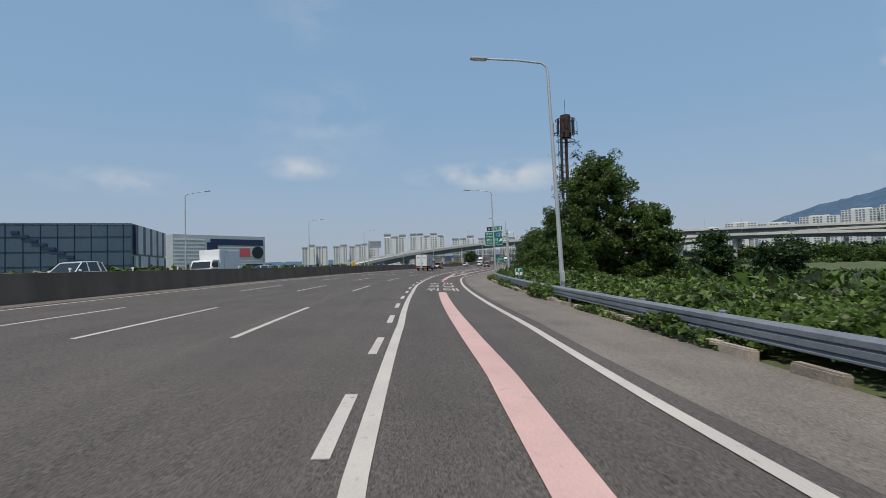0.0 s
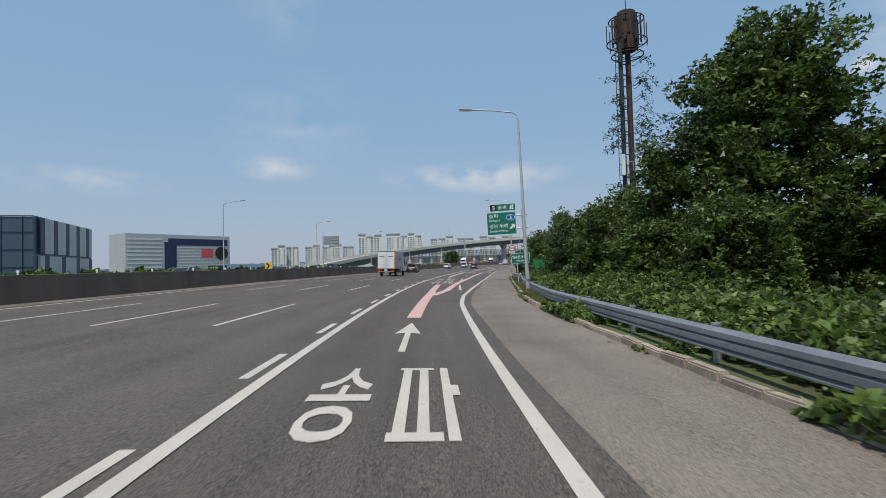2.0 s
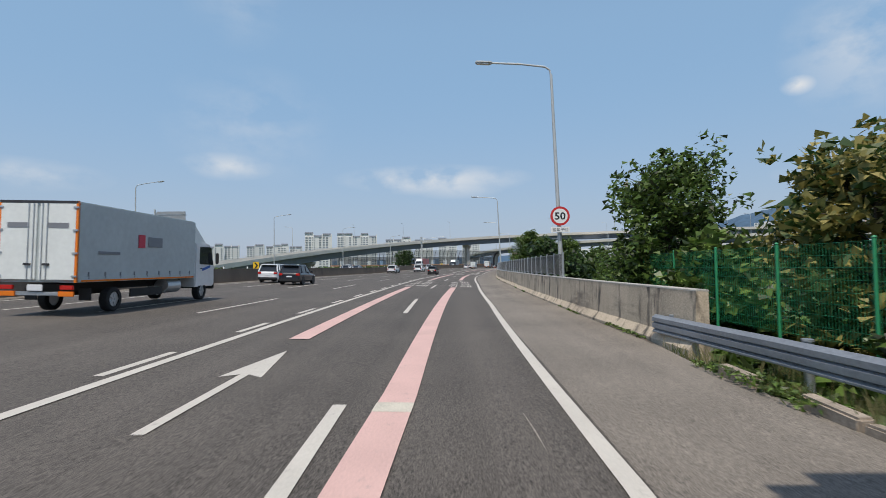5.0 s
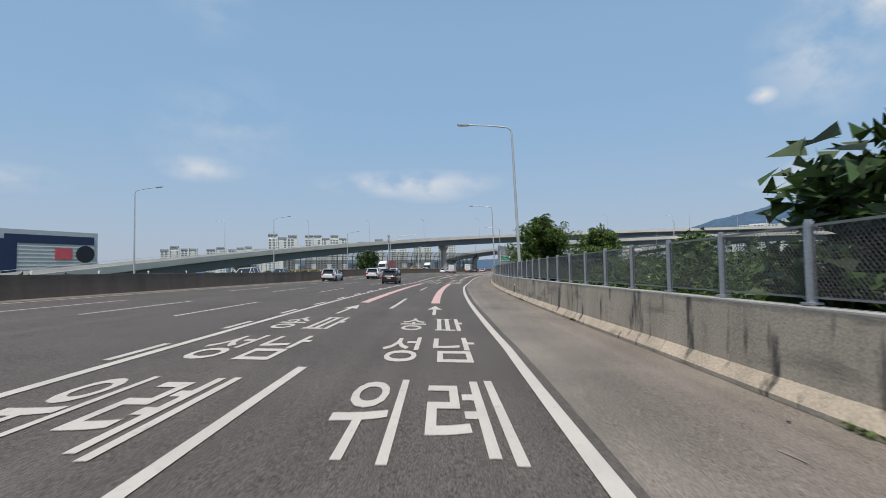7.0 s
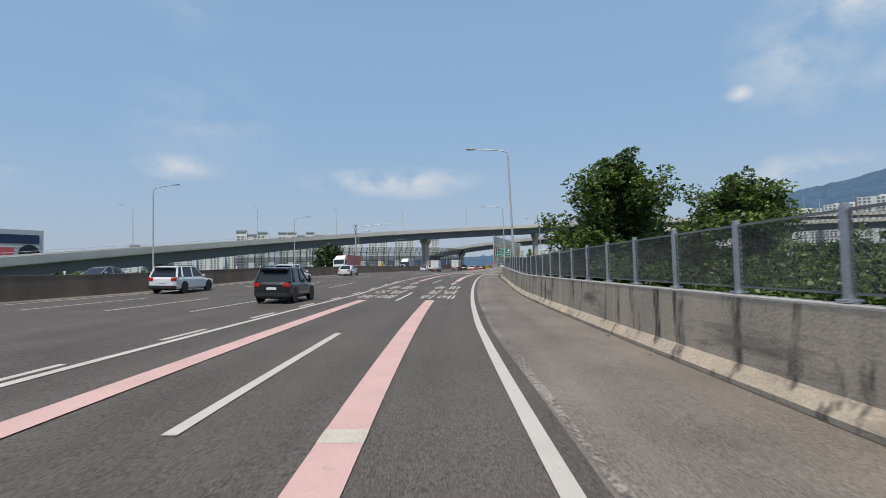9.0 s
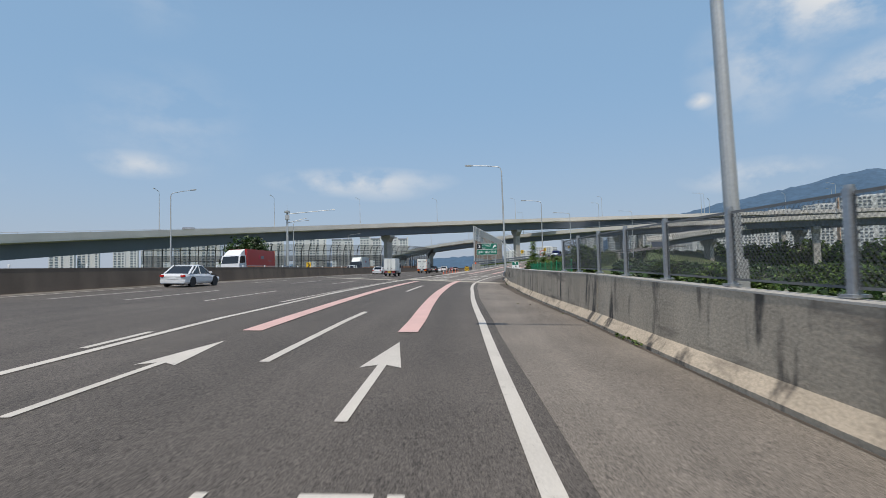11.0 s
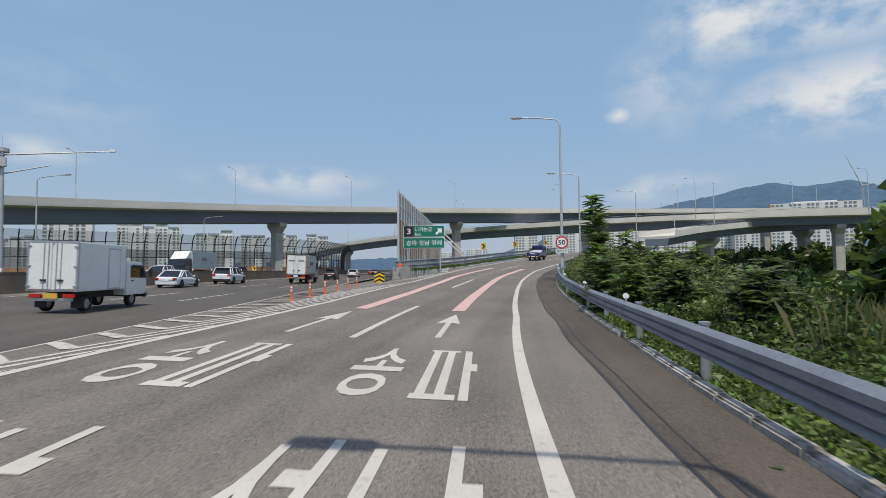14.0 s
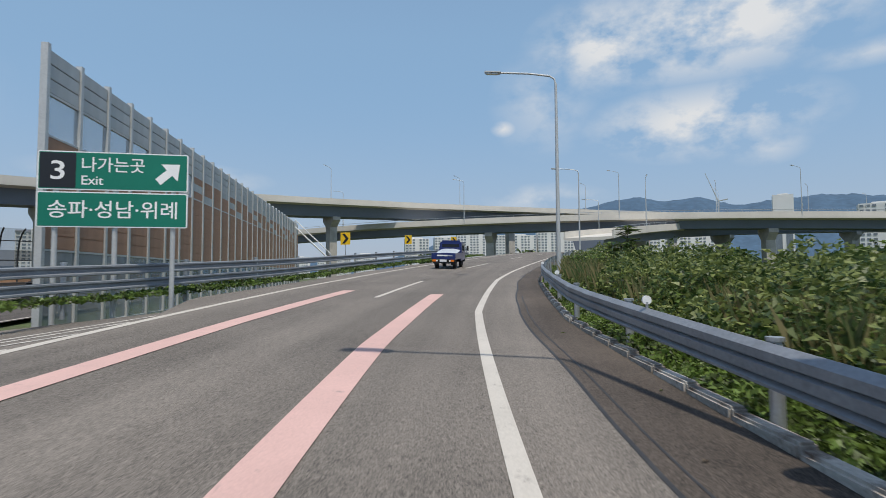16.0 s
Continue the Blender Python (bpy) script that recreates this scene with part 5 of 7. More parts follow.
# ---- distance: buildings and hills ----
APT_WHITE = material("apartment_white", (0.66, 0.66, 0.64), 0.85, vary=0.06, scale=20, grain=1, bump=0, obj=.3)
APT_WINDOW = material("apartment_window", (0.16, 0.19, 0.22), 0.3, vary=0.25, scale=6, grain=1, bump=0)
APT_ROOF = material("apartment_roof", (0.14, 0.15, 0.17), 0.8, vary=0.15, scale=10, bump=0)
APT_PEACH = material("apartment_peach", (0.62, 0.40, 0.28), 0.85, vary=0.06, scale=20, grain=1, bump=0)
BLUE_CLAD = material("blue_cladding", (0.075, 0.115, 0.155), 0.4, 0.3, vary=0.12, scale=14, grain=1, bump=0)
PALE_CLAD = material("pale_cladding", (0.50, 0.52, 0.54), 0.5, 0.2, vary=0.08, scale=9, grain=1, bump=0)
NAVY = material("navy_cladding", (0.015, 0.03, 0.085), 0.5, vary=0.1, bump=0)
BANNER_RED = material("red_banner", (0.62, 0.10, 0.12), 0.7, vary=0.1, bump=0)


def apartment(m, w, depth, h, floors, bays, label, roof=True, accent=None):
    b = empty("apartment_block", m, label, "apartment block", "distant apartment blocks")
    part("wall", box_bm((0, depth / 2, h / 2), (w, depth, h)), APT_WHITE, b)
    if accent:
        part("end_wall", box_bm((-w / 2 - .2, depth / 2, h / 2), (.6, depth + .4, h + .5)), accent, b)
    fh, bw = h / floors, w / bays
    me = None
    for f in range(floors):
        for k in range(bays):
            if (k % 4) == 3:
                continue
            if me is None:
                ob = part("window", box_bm((0, 0, 0), (bw * .62, .5, fh * .46), bevel=.0), APT_WINDOW, b)
                me = ob.data
            else:
                ob = new("window", me)
                ob.parent = b
            ob.matrix_basis = pose(-w / 2 + (k + .5) * bw, -.1, (f + .5) * fh)
    if roof:
        # stepped blocks with small dark gables and pale stair towers between them
        rr = random.Random(int(w * 31 + h * 7 + m.translation.x))
        n = max(2, int(w / 11))
        for k in range(n):
            x0, x1 = -w / 2 + w * k / n, -w / 2 + w * (k + .86) / n
            up = h + rr.choice((0, 0, 2.6, 4.2))
            if up > h:
                part("upper_storey", box_bm(((x0 + x1) / 2, depth / 2, (h + up) / 2), (x1 - x0, depth - 1, up - h)), APT_WHITE, b)
            bm = bmesh.new()
            poly_prism(bm, [(-.6, 0), (depth + .6, 0), (depth * .5, 2.2)], x0 - .4, x1 + .4)
            bmesh.ops.translate(bm, verts=bm.verts, vec=(0, 0, up))
            part("roof", bm, APT_ROOF, b)
            part("stair_tower", box_bm((x1 + w * .07 / n, depth * .4, h / 2 + 1.6), (w * .13 / n, depth * .9, h + 3.2)), APT_WHITE, b)
    else:
        part("roof_parapet", box_bm((0, depth / 2, h + .6), (w * .5, depth * .6, 1.6)), APT_WHITE, b)
    return b


def toward(az, dist, z=-2.5, origin=(20, 100)):
    """A pose far off in a compass direction, its front turned to the road."""
    return pose(origin[0] + math.sin(radians(az)) * dist, origin[1] + math.cos(radians(az)) * dist, z, 0, 0, -az)


rng_d = random.Random(11)
for az, dist, w, top, floors, bays in ((-9.0, 860, 22, 36, 13, 5), (-7.6, 880, 20, 38, 13, 5), (-5.6, 930, 26, 40, 13, 6), (-3.6, 940, 34, 40, 13, 8), (-1.9, 960, 20, 38, 12, 5), (0.5, 762, 34, 46, 15, 8), (4.1, 880, 60, 53, 16, 14), (8.2, 900, 40, 48, 14, 9), (10.8, 940, 30, 47, 14, 7), (13.2, 930, 30, 49, 14, 7), (15.6, 960, 30, 50, 14, 7)):
    apartment(toward(az, dist, -2, (0, 0)), w, 14, top, floors, bays, "distant white apartment block with dark roofs")
for az, w, top in ((31.8, 26, 46), (34.0, 24, 48), (36.4, 40, 54), (39.4, 46, 50), (42.6, 44, 56), (45.6, 42, 62), (48.2, 40, 64)):
    apartment(toward(az, 830 + rng_d.uniform(-15, 30), -3, (0, 0)), w, 15, top, int(top / 3), int(w / 3.4), "distant row of white apartment blocks below the hill", roof=False)
for az, dist, w, top in ((27, 1250, 60, 40), (24, 1300, 50, 42), (29.5, 1200, 40, 44)):
    apartment(toward(az, dist, -3, (0, 0)), w, 15, top, 12, int(w / 4), "hazy distant white apartment block", roof=False)
apartment(pose(600, 488, -4, 0, 0, -52), 70, 16, 66, 20, 20, "pale apartment block with a peach-coloured end wall", roof=False, accent=APT_PEACH)
apartment(pose(700, 432, -4, 0, 0, -72), 18, 16, 88, 1, 2, "narrow cream-coloured tower block", roof=False)
apartment(pose(690, 350, -4, 0, 0, -76), 40, 16, 70, 16, 9, "unfinished grey apartment block", roof=False)



def big_hall():
    """Long blue-grey hall with a pale slotted end, and the pale hall beyond it."""
    p, q = Vector((-113.8, 235.2, 0)), Vector((-127.2, 300.1, 0))
    g = empty("exhibition_hall", pose(-113.8, 235.2, -1), "long dark blue-grey clad hall with a flat roof", "hall", "halls beyond the motorway")
    d = Vector((-math.sin(radians(76)), -math.cos(radians(76)), 0))
    bm = bmesh.new()
    L, H, W = 220.0, 24.5, 66.0
    u = Vector((q.x - p.x, q.y - p.y, 0)).normalized()
    base = [Vector((0, 0, 0)), d * L, d * L + u * W, u * W]
    lo = [bm.verts.new(v) for v in base]
    hi = [bm.verts.new(v + Vector((0, 0, H))) for v in base]
    bm.faces.new(lo[::-1])
    bm.faces.new(hi)
    for i in range(4):
        bm.faces.new((lo[i], lo[(i + 1) % 4], hi[(i + 1) % 4], hi[i]))
    bmesh.ops.recalc_face_normals(bm, faces=bm.faces)
    part("wall", bm, BLUE_CLAD, g)
    out = u.cross(Vector((0, 0, 1)))
    turn = math.degrees(math.atan2(d.y, d.x))
    for k in range(36):
        part("wall_seam", box_bm(d * (6 * k + 3) - u * .15 + Vector((0, 0, H / 2)), (.12, .36, H - .6), (0, 0, turn)), NAVY, g)
    for z in (6.2, 12.4, 18.6, 24.0):
        part("wall_seam", box_bm(d * (L / 2) - u * .12 + Vector((0, 0, z)), (L, .3, .12), (0, 0, turn)), PALE_CLAD if z > 20 else NAVY, g)
    for k in range(14):
        a = u * (6 + k * 4.3) + out * .5
        for z0, z1, mat in ((11.0, 24.2, PALE_CLAD if k % 3 else NAVY), (0, 10.2, PALE_CLAD if k % 4 != 1 else NAVY)):
            bm = bmesh.new()
            add_box(bm, a + Vector((0, 0, (z0 + z1) / 2)), (4.1, .8, z1 - z0), (0, 0, math.degrees(math.atan2(u.y, u.x))))
            part("cladding_panel", bm, mat, g)
    for k in range(9):
        c = d * (16 + k * 3.2) + Vector((0, 0, 6.5 + k * 1.75))
        bm = bmesh.new()
        add_box(bm, c - u * .4, (2.6, .6, 1.2), (0, 0, math.degrees(math.atan2(d.y, d.x))))
        part("window", bm, NAVY, g)
    bm = bmesh.new()
    for k in range(7):
        add_box(bm, d * (60 + k * 12) + u * 20 + Vector((0, 0, H + 1.2)), (7, 5, 2.4))
    part("roof_plant", bm, PALE_CLAD, g)


big_hall()


def show_hall():
    a, b = Vector((-262.0, 640.0, 0)), Vector((-176.4, 733.0, 0))
    u = (b - a).normalized()
    L = (b - a).length
    ang = math.degrees(math.atan2(u.y, u.x))
    g = empty("pale_hall", pose(a.x, a.y, -2, 0, 0, ang), "pale striped hall with a dark roof band and banners", "hall", "halls beyond the motorway")
    H = 49.0
    part("wall", box_bm((L / 2, 20, H / 2), (L, 40, H)), PALE_CLAD, g)
    part("roof_band", box_bm((L * .67, -.4, H - 8.5), (L * .6, .8, 8)), NAVY, g)
    part("dark_bay", box_bm((L * .39, -.4, 22), (L * .11, .9, 36)), NAVY, g)
    for k in range(9):
        part("cladding_band", box_bm((L * .68, -.25, 5 + k * 3.6), (L * .58, .5, 1.2)), APT_WHITE, g)
        part("cladding_band", box_bm((L * .16, -.25, 6 + k * 4.6), (L * .3, .5, 1.6)), APT_WHITE, g)
    part("banner", box_bm((L * .75, -.7, 27), (L * .12, .5, 11)), BANNER_RED, g, "red banner")
    bm = bmesh.new()
    bmesh.ops.create_cone(bm, cap_ends=True, segments=24, radius1=8.5, radius2=8.5, depth=.8, matrix=pose(L * .905, -.8, 27, 90))
    part("round_banner", bm, BLACK_SIGN, g, "dark round banner")
    part("lower_block", box_bm((L * .86, -.5, 7), (L * .2, .8, 9)), NAVY, g)


show_hall()


def hill(name, ridge, dist, depth, label):
    """A wooded ridge, hazed by its colour: its skyline as (azimuth, elevation) knots at a distance."""
    verts, faces = [], []
    az = np.arange(ridge[0][0], ridge[-1][0] + .01, .35)
    rows = 9
    for a in az:
        el = float(np.interp(a, [r[0] for r in ridge], [r[1] for r in ridge]))
        el += .12 * noise.noise(Vector((a * 1.7, 3, 0))) + .05 * noise.noise(Vector((a * 6, 9, 0)))
        H = dist * math.tan(radians(max(.05, el)))
        for r in range(rows):
            f = r / (rows - 1)
            dd = dist - depth * (1 - f)
            k = math.sin(f * math.pi / 2) ** 1.2
            bump = 14 * noise.noise(Vector((a * .5, f * 3, 5))) * (1 - f) * f * 4
            verts.append((80 + math.sin(radians(a)) * dd, 240 + math.cos(radians(a)) * dd, -3 + H * k + bump))
    for i in range(len(az) - 1):
        for r in range(rows - 1):
            faces.append((i * rows + r, (i + 1) * rows + r, (i + 1) * rows + r + 1, i * rows + r + 1))
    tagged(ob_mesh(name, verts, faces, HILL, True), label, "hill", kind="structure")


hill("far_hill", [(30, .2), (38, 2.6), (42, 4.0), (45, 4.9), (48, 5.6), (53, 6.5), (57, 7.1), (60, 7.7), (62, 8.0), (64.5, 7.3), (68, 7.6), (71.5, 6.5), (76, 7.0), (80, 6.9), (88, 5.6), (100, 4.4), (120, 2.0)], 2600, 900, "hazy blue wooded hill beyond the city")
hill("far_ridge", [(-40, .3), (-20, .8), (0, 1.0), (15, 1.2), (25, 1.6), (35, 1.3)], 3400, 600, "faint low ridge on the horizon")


# ---- vehicles ----


def car_paint(name, colour, metal=0.0):
    m = material(name, colour, 0.28, metal, vary=0.06, scale=1.5, grain=4, bump=0)
    m.node_tree.nodes["Principled BSDF"].inputs["Coat Weight"].default_value = 0.6
    return m


P_WHITE = car_paint("white_car_paint", (0.72, 0.73, 0.74))
P_DARK = car_paint("dark_blue_black_paint", (0.016, 0.018, 0.026))
P_BLACK = car_paint("black_car_paint", (0.010, 0.010, 0.012))
P_BLUE = car_paint("blue_truck_paint", (0.012, 0.028, 0.14))
P_SILVER = car_paint("silver_car_paint", (0.42, 0.43, 0.44), .5)
P_RED = car_paint("red_paint", (0.45, 0.03, 0.03))
BOX_WHITE = material("white_box_panel", (0.74, 0.76, 0.73), 0.45, vary=0.06, scale=1.5, grain=6, bump=0.03)
BOX_GREY = material("grey_curtain_side", (0.46, 0.50, 0.50), 0.5, vary=0.08, scale=1.5, grain=5, bump=0.05)
TYRE = material("tyre_rubber", (0.018, 0.018, 0.018), 0.9, vary=0.2, scale=.3)
BLACK_PLASTIC = material("black_plastic", (0.02, 0.02, 0.021), 0.6, vary=0.2, scale=.4)
CHASSIS = material("chassis_black", (0.025, 0.024, 0.023), 0.8, vary=0.3, scale=.6)
TAIL_RED = material("tail_lamp_red", (0.5, 0.02, 0.015), 0.25, vary=0.1, bump=0)
TAIL_ORANGE = material("tail_lamp_orange", (0.8, 0.2, 0.02), 0.25, vary=0.1, bump=0)
LAMP_WHITE = material("lamp_white", (0.85, 0.85, 0.85), 0.2, vary=0.05, bump=0)
PLATE = material("plate_white", (0.72, 0.73, 0.74), 0.5, vary=0.05, bump=0)
PLATE_YELLOW = material("plate_yellow", (0.65, 0.42, 0.06), 0.5, vary=0.05, bump=0)
ALLOY = material("alloy_rim", (0.45, 0.46, 0.47), 0.35, .8, vary=0.1, bump=0)
GREY_BAR = material("grey_lettering", (0.2, 0.21, 0.23), 0.6, vary=0.05, bump=0)


def add_wheel(parent, x, y, r, w, rim=None):
    sx = 1 if x > 0 else -1
    bm = bmesh.new()
    prof = [(-w / 2, r * .62), (-w / 2, r * .93), (-w / 2 + .03, r), (w / 2 - .03, r), (w / 2, r * .93), (w / 2, r * .62)]
    n = 22
    rings = [[bm.verts.new((u, math.cos(2 * math.pi * k / n) * q, math.sin(2 * math.pi * k / n) * q)) for u, q in prof] for k in range(n)]
    for k in range(n):
        a, b = rings[k], rings[(k + 1) % n]
        for i in range(len(prof) - 1):
            bm.faces.new((a[i], a[i + 1], b[i + 1], b[i]))
    bmesh.ops.recalc_face_normals(bm, faces=bm.faces)
    tyre = part("tyre", bm, TYRE, parent)
    tyre.matrix_basis = pose(x, y, r)
    bm = bmesh.new()
    bmesh.ops.create_cone(bm, cap_ends=True, segments=20, radius1=r * .64, radius2=r * .64, depth=w * .7, matrix=pose(0, 0, 0, 0, 90))
    for k in range(5):
        a = 2 * math.pi * k / 5
        add_box(bm, (sx * w * .38, math.cos(a) * r * .36, math.sin(a) * r * .36), (.03, r * .16, r * .5), (math.degrees(a) - 90, 0, 0))
    part("rim", bm, rim or ALLOY, tyre)


def loft(bm, sections):
    """Closed sections (lists of points) joined one after another."""
    rings = [[bm.verts.new(p) for p in s] for s in sections]
    n = len(rings[0])
    for a, b in zip(rings, rings[1:]):
        for i in range(n):
            bm.faces.new((a[i], a[(i + 1) % n], b[(i + 1) % n], b[i]))
    bm.faces.new(rings[0][::-1])
    bm.faces.new(rings[-1])
    bmesh.ops.recalc_face_normals(bm, faces=bm.faces)


def car(label, paint, length=4.75, width=1.9, height=1.72, kind="suv", category="car", tail=TAIL_RED, clad=True):
    """A road car facing +y, its rear at y = 0; tyres on z = 0."""
    g = empty("car", Matrix(), label, category, "cars on the road")
    hw, belt, L, H = width / 2, height * .60, length, height
    sedan = kind == "sedan"
    g0 = .24 if not sedan else .18
    sill = .42 if not sedan else .34

    def ring(y, half, lo, top, crown):
        return [(-half * .9, y, lo), (-half, y, lo + .12), (-half, y, top - .18), (-half * .94, y, top - .03), (-half * .5, y, top + crown), (half * .5, y, top + crown), (half * .94, y, top - .03), (half, y, top - .18), (half, y, lo + .12), (half * .9, y, lo)]

    bm = bmesh.new()
    bonnet = belt - (.10 if not sedan else .12)
    loft(bm, [ring(.0, hw * .86, .5, belt - .12, -.02), ring(.07, hw * .95, g0 + .06, belt - .03, 0), ring(.35, hw, g0, belt, .0), ring(L * .3, hw, g0, belt, .0), ring(L * .62, hw, g0, belt - .02, .0),
              ring(L * .74, hw, g0, bonnet, .03), ring(L * .92, hw * .96, g0, bonnet - .12, .03), ring(L * .985, hw * .88, g0 + .06, bonnet - .22, .02), ring(L, hw * .8, .45, bonnet - .32, 0)])
    part("body", bm, paint, g, smooth=False)
    # cabin: glass with roof and pillars over it
    y_r0, y_r1, y_f1, y_f0 = (.12, .42, L * .50, L * .68) if not sedan else (L * .10, L * .27, L * .50, L * .70)
    tw = hw * .76
    bm = bmesh.new()
    lo = [(-hw * .93, y_r0, belt - .03), (hw * .93, y_r0, belt - .03), (hw * .93, y_f0, belt - .05), (-hw * .93, y_f0, belt - .05)]
    hi = [(-tw, y_r1, H - .07), (tw, y_r1, H - .07), (tw, y_f1, H - .06), (-tw, y_f1, H - .06)]
    a, b = [bm.verts.new(p) for p in lo], [bm.verts.new(p) for p in hi]
    bm.faces.new(b)
    for i in range(4):
        bm.faces.new((a[i], a[(i + 1) % 4], b[(i + 1) % 4], b[i]))
    bmesh.ops.recalc_face_normals(bm, faces=bm.faces)
    part("cabin_glass", bm, GLASS_DARK, g)
    bm = bmesh.new()
    mid = (y_r1 + y_f1) / 2
    loft(bm, [[(-tw * .96, y, z - .05), (-tw * 1.02, y, z - .02), (-tw * .8, y, z + .035), (tw * .8, y, z + .035), (tw * 1.02, y, z - .02), (tw * .96, y, z - .05)] for y, z in ((y_r1 - (.16 if not sedan else .03), H - .08), (y_r1 + .2, H - .045), (mid, H - .035), (y_f1 - .1, H - .05), (y_f1 + .06, H - .08))])
    part("roof", bm, paint, g)
    for sx in (-1, 1):
        for (p, q, r) in (((hw * .93, y_r0, belt - .05), (tw, y_r1, H - .07), .075), ((hw * .93, y_f0, belt - .05), (tw, y_f1, H - .07), .045), ((hw * .945, L * .40, belt - .03), (tw * 1.01, L * .40, H - .07), .04), ((hw * .95, y_r0 + (.62 if not sedan else .3), belt - .03), (tw * 1.0, y_r1 + .45, H - .07), .06)):
            bm = bmesh.new()
            add_cyl(bm, (sx * p[0], p[1], p[2]), (sx * q[0], q[1], q[2]), r, r * .8, 6)
            part("pillar", bm, paint, g)
        part("mirror", box_bm((sx * (hw + .1), L * .63, belt + .06), (.2, .1, .15), bevel=.03), paint, g)
        part("tail_lamp", box_bm((sx * hw * .78, .03 if not sedan else .02, belt - .16), (hw * .34, .14, .2 if not sedan else .15), (0, 0, sx * 8), .03), tail, g)
        part("head_lamp", box_bm((sx * hw * .72, L * .965, bonnet - .22), (hw * .34, .12, .13), (0, 0, sx * -14), .02), LAMP_WHITE, g)
        if not sedan:
            part("roof_rail", box_bm((sx * tw * .92, mid, H + .02), (.035, (y_f1 - y_r1) * .9, .035)), BLACK_PLASTIC, g)
        for y in (L * .19, L * .81):
            add_wheel(g, sx * (hw - .11), y, H * .205 if not sedan else .33, .23)
            bm = bmesh.new()
            r = H * .24 if not sedan else .37
            bmesh.ops.create_cone(bm, cap_ends=True, segments=20, radius1=r, radius2=r, depth=.05, matrix=pose(sx * (hw - .012), y, H * .205, 0, 90))
            part("wheel_arch", bm, BLACK_PLASTIC, g)
    part("rear_bumper", box_bm((0, .08, g0 + .17), (width * .94, .2, .3), bevel=.06), BLACK_PLASTIC if clad else paint, g)
    part("number_plate", box_bm((0, -.01, belt - .34 if not sedan else belt - .3), (.48, .03, .12), bevel=.01), PLATE, g)
    part("grille", box_bm((0, L - .02, .62), (width * .62, .06, .22), bevel=.03), BLACK_PLASTIC, g)
    part("underbody", box_bm((0, L / 2, g0 + .02), (width * .8, L * .9, .14)), CHASSIS, g)
    if not sedan:
        part("spoiler", box_bm((0, y_r1 - .2, H - .075), (tw * 1.8, .26, .045), bevel=.015), paint, g)
    return g


def cab(g, paint, y0, width, floor, height, length, stripe=False):
    """A forward-control cab whose back is at y0."""
    hw = width / 2
    bm = bmesh.new()
    top = floor + height
    pts = [(y0, floor), (y0 + length * .97, floor), (y0 + length, floor + .18), (y0 + length * .98, floor + height * .46), (y0 + length * .80, top - .12), (y0 + length * .70, top), (y0, top)]
    poly_prism(bm, pts, -hw, hw)
    bmesh.ops.recalc_face_normals(bm, faces=bm.faces)
    bmesh.ops.bevel(bm, geom=list(bm.edges), offset=.05, segments=2, affect="EDGES", clamp_overlap=True)
    part("cab", bm, paint, g)
    for sx in (-1, 1):
        bm = bmesh.new()
        vs = [(y0 + length * .2, floor + height * .52), (y0 + length * .93, floor + height * .5), (y0 + length * .78, top - .16), (y0 + length * .2, top - .16)]
        poly_prism(bm, vs, sx * (hw - .01), sx * (hw + .012))
        bmesh.ops.recalc_face_normals(bm, faces=bm.faces)
        part("side_window", bm, GLASS_DARK, g)
        part("mirror", box_bm((sx * (hw + .2), y0 + length * .92, floor + height * .66), (.16, .08, .42 * height / 1.6), bevel=.03), BLACK_PLASTIC, g)
        part("head_lamp", box_bm((sx * hw * .74, y0 + length, floor + .32), (.3, .06, .22), bevel=.02), LAMP_WHITE, g)
        part("door_handle", box_bm((sx * (hw + .012), y0 + length * .28, floor + height * .42), (.03, .16, .05)), BLACK_PLASTIC, g)
    bm = bmesh.new()
    add_box(bm, (0, y0 - .006, top - height * .26), (width * .78, .03, height * .28), bevel=.01)
    part("rear_window", bm, GLASS_DARK, g)
    bm = bmesh.new()
    a, b = Vector((0, y0 + length * .985, floor + height * .5)), Vector((0, y0 + length * .815, top - .16))
    vs = [bm.verts.new(p) for p in ((-hw * .9, a.y + .012, a.z), (hw * .9, a.y + .012, a.z), (hw * .84, b.y + .02, b.z), (-hw * .84, b.y + .02, b.z))]
    bm.faces.new(vs)
    part("windscreen", bm, GLASS_DARK, g)
    part("front_bumper", box_bm((0, y0 + length, floor - .02), (width * .98, .18, .26), bevel=.04), BLACK_PLASTIC, g)


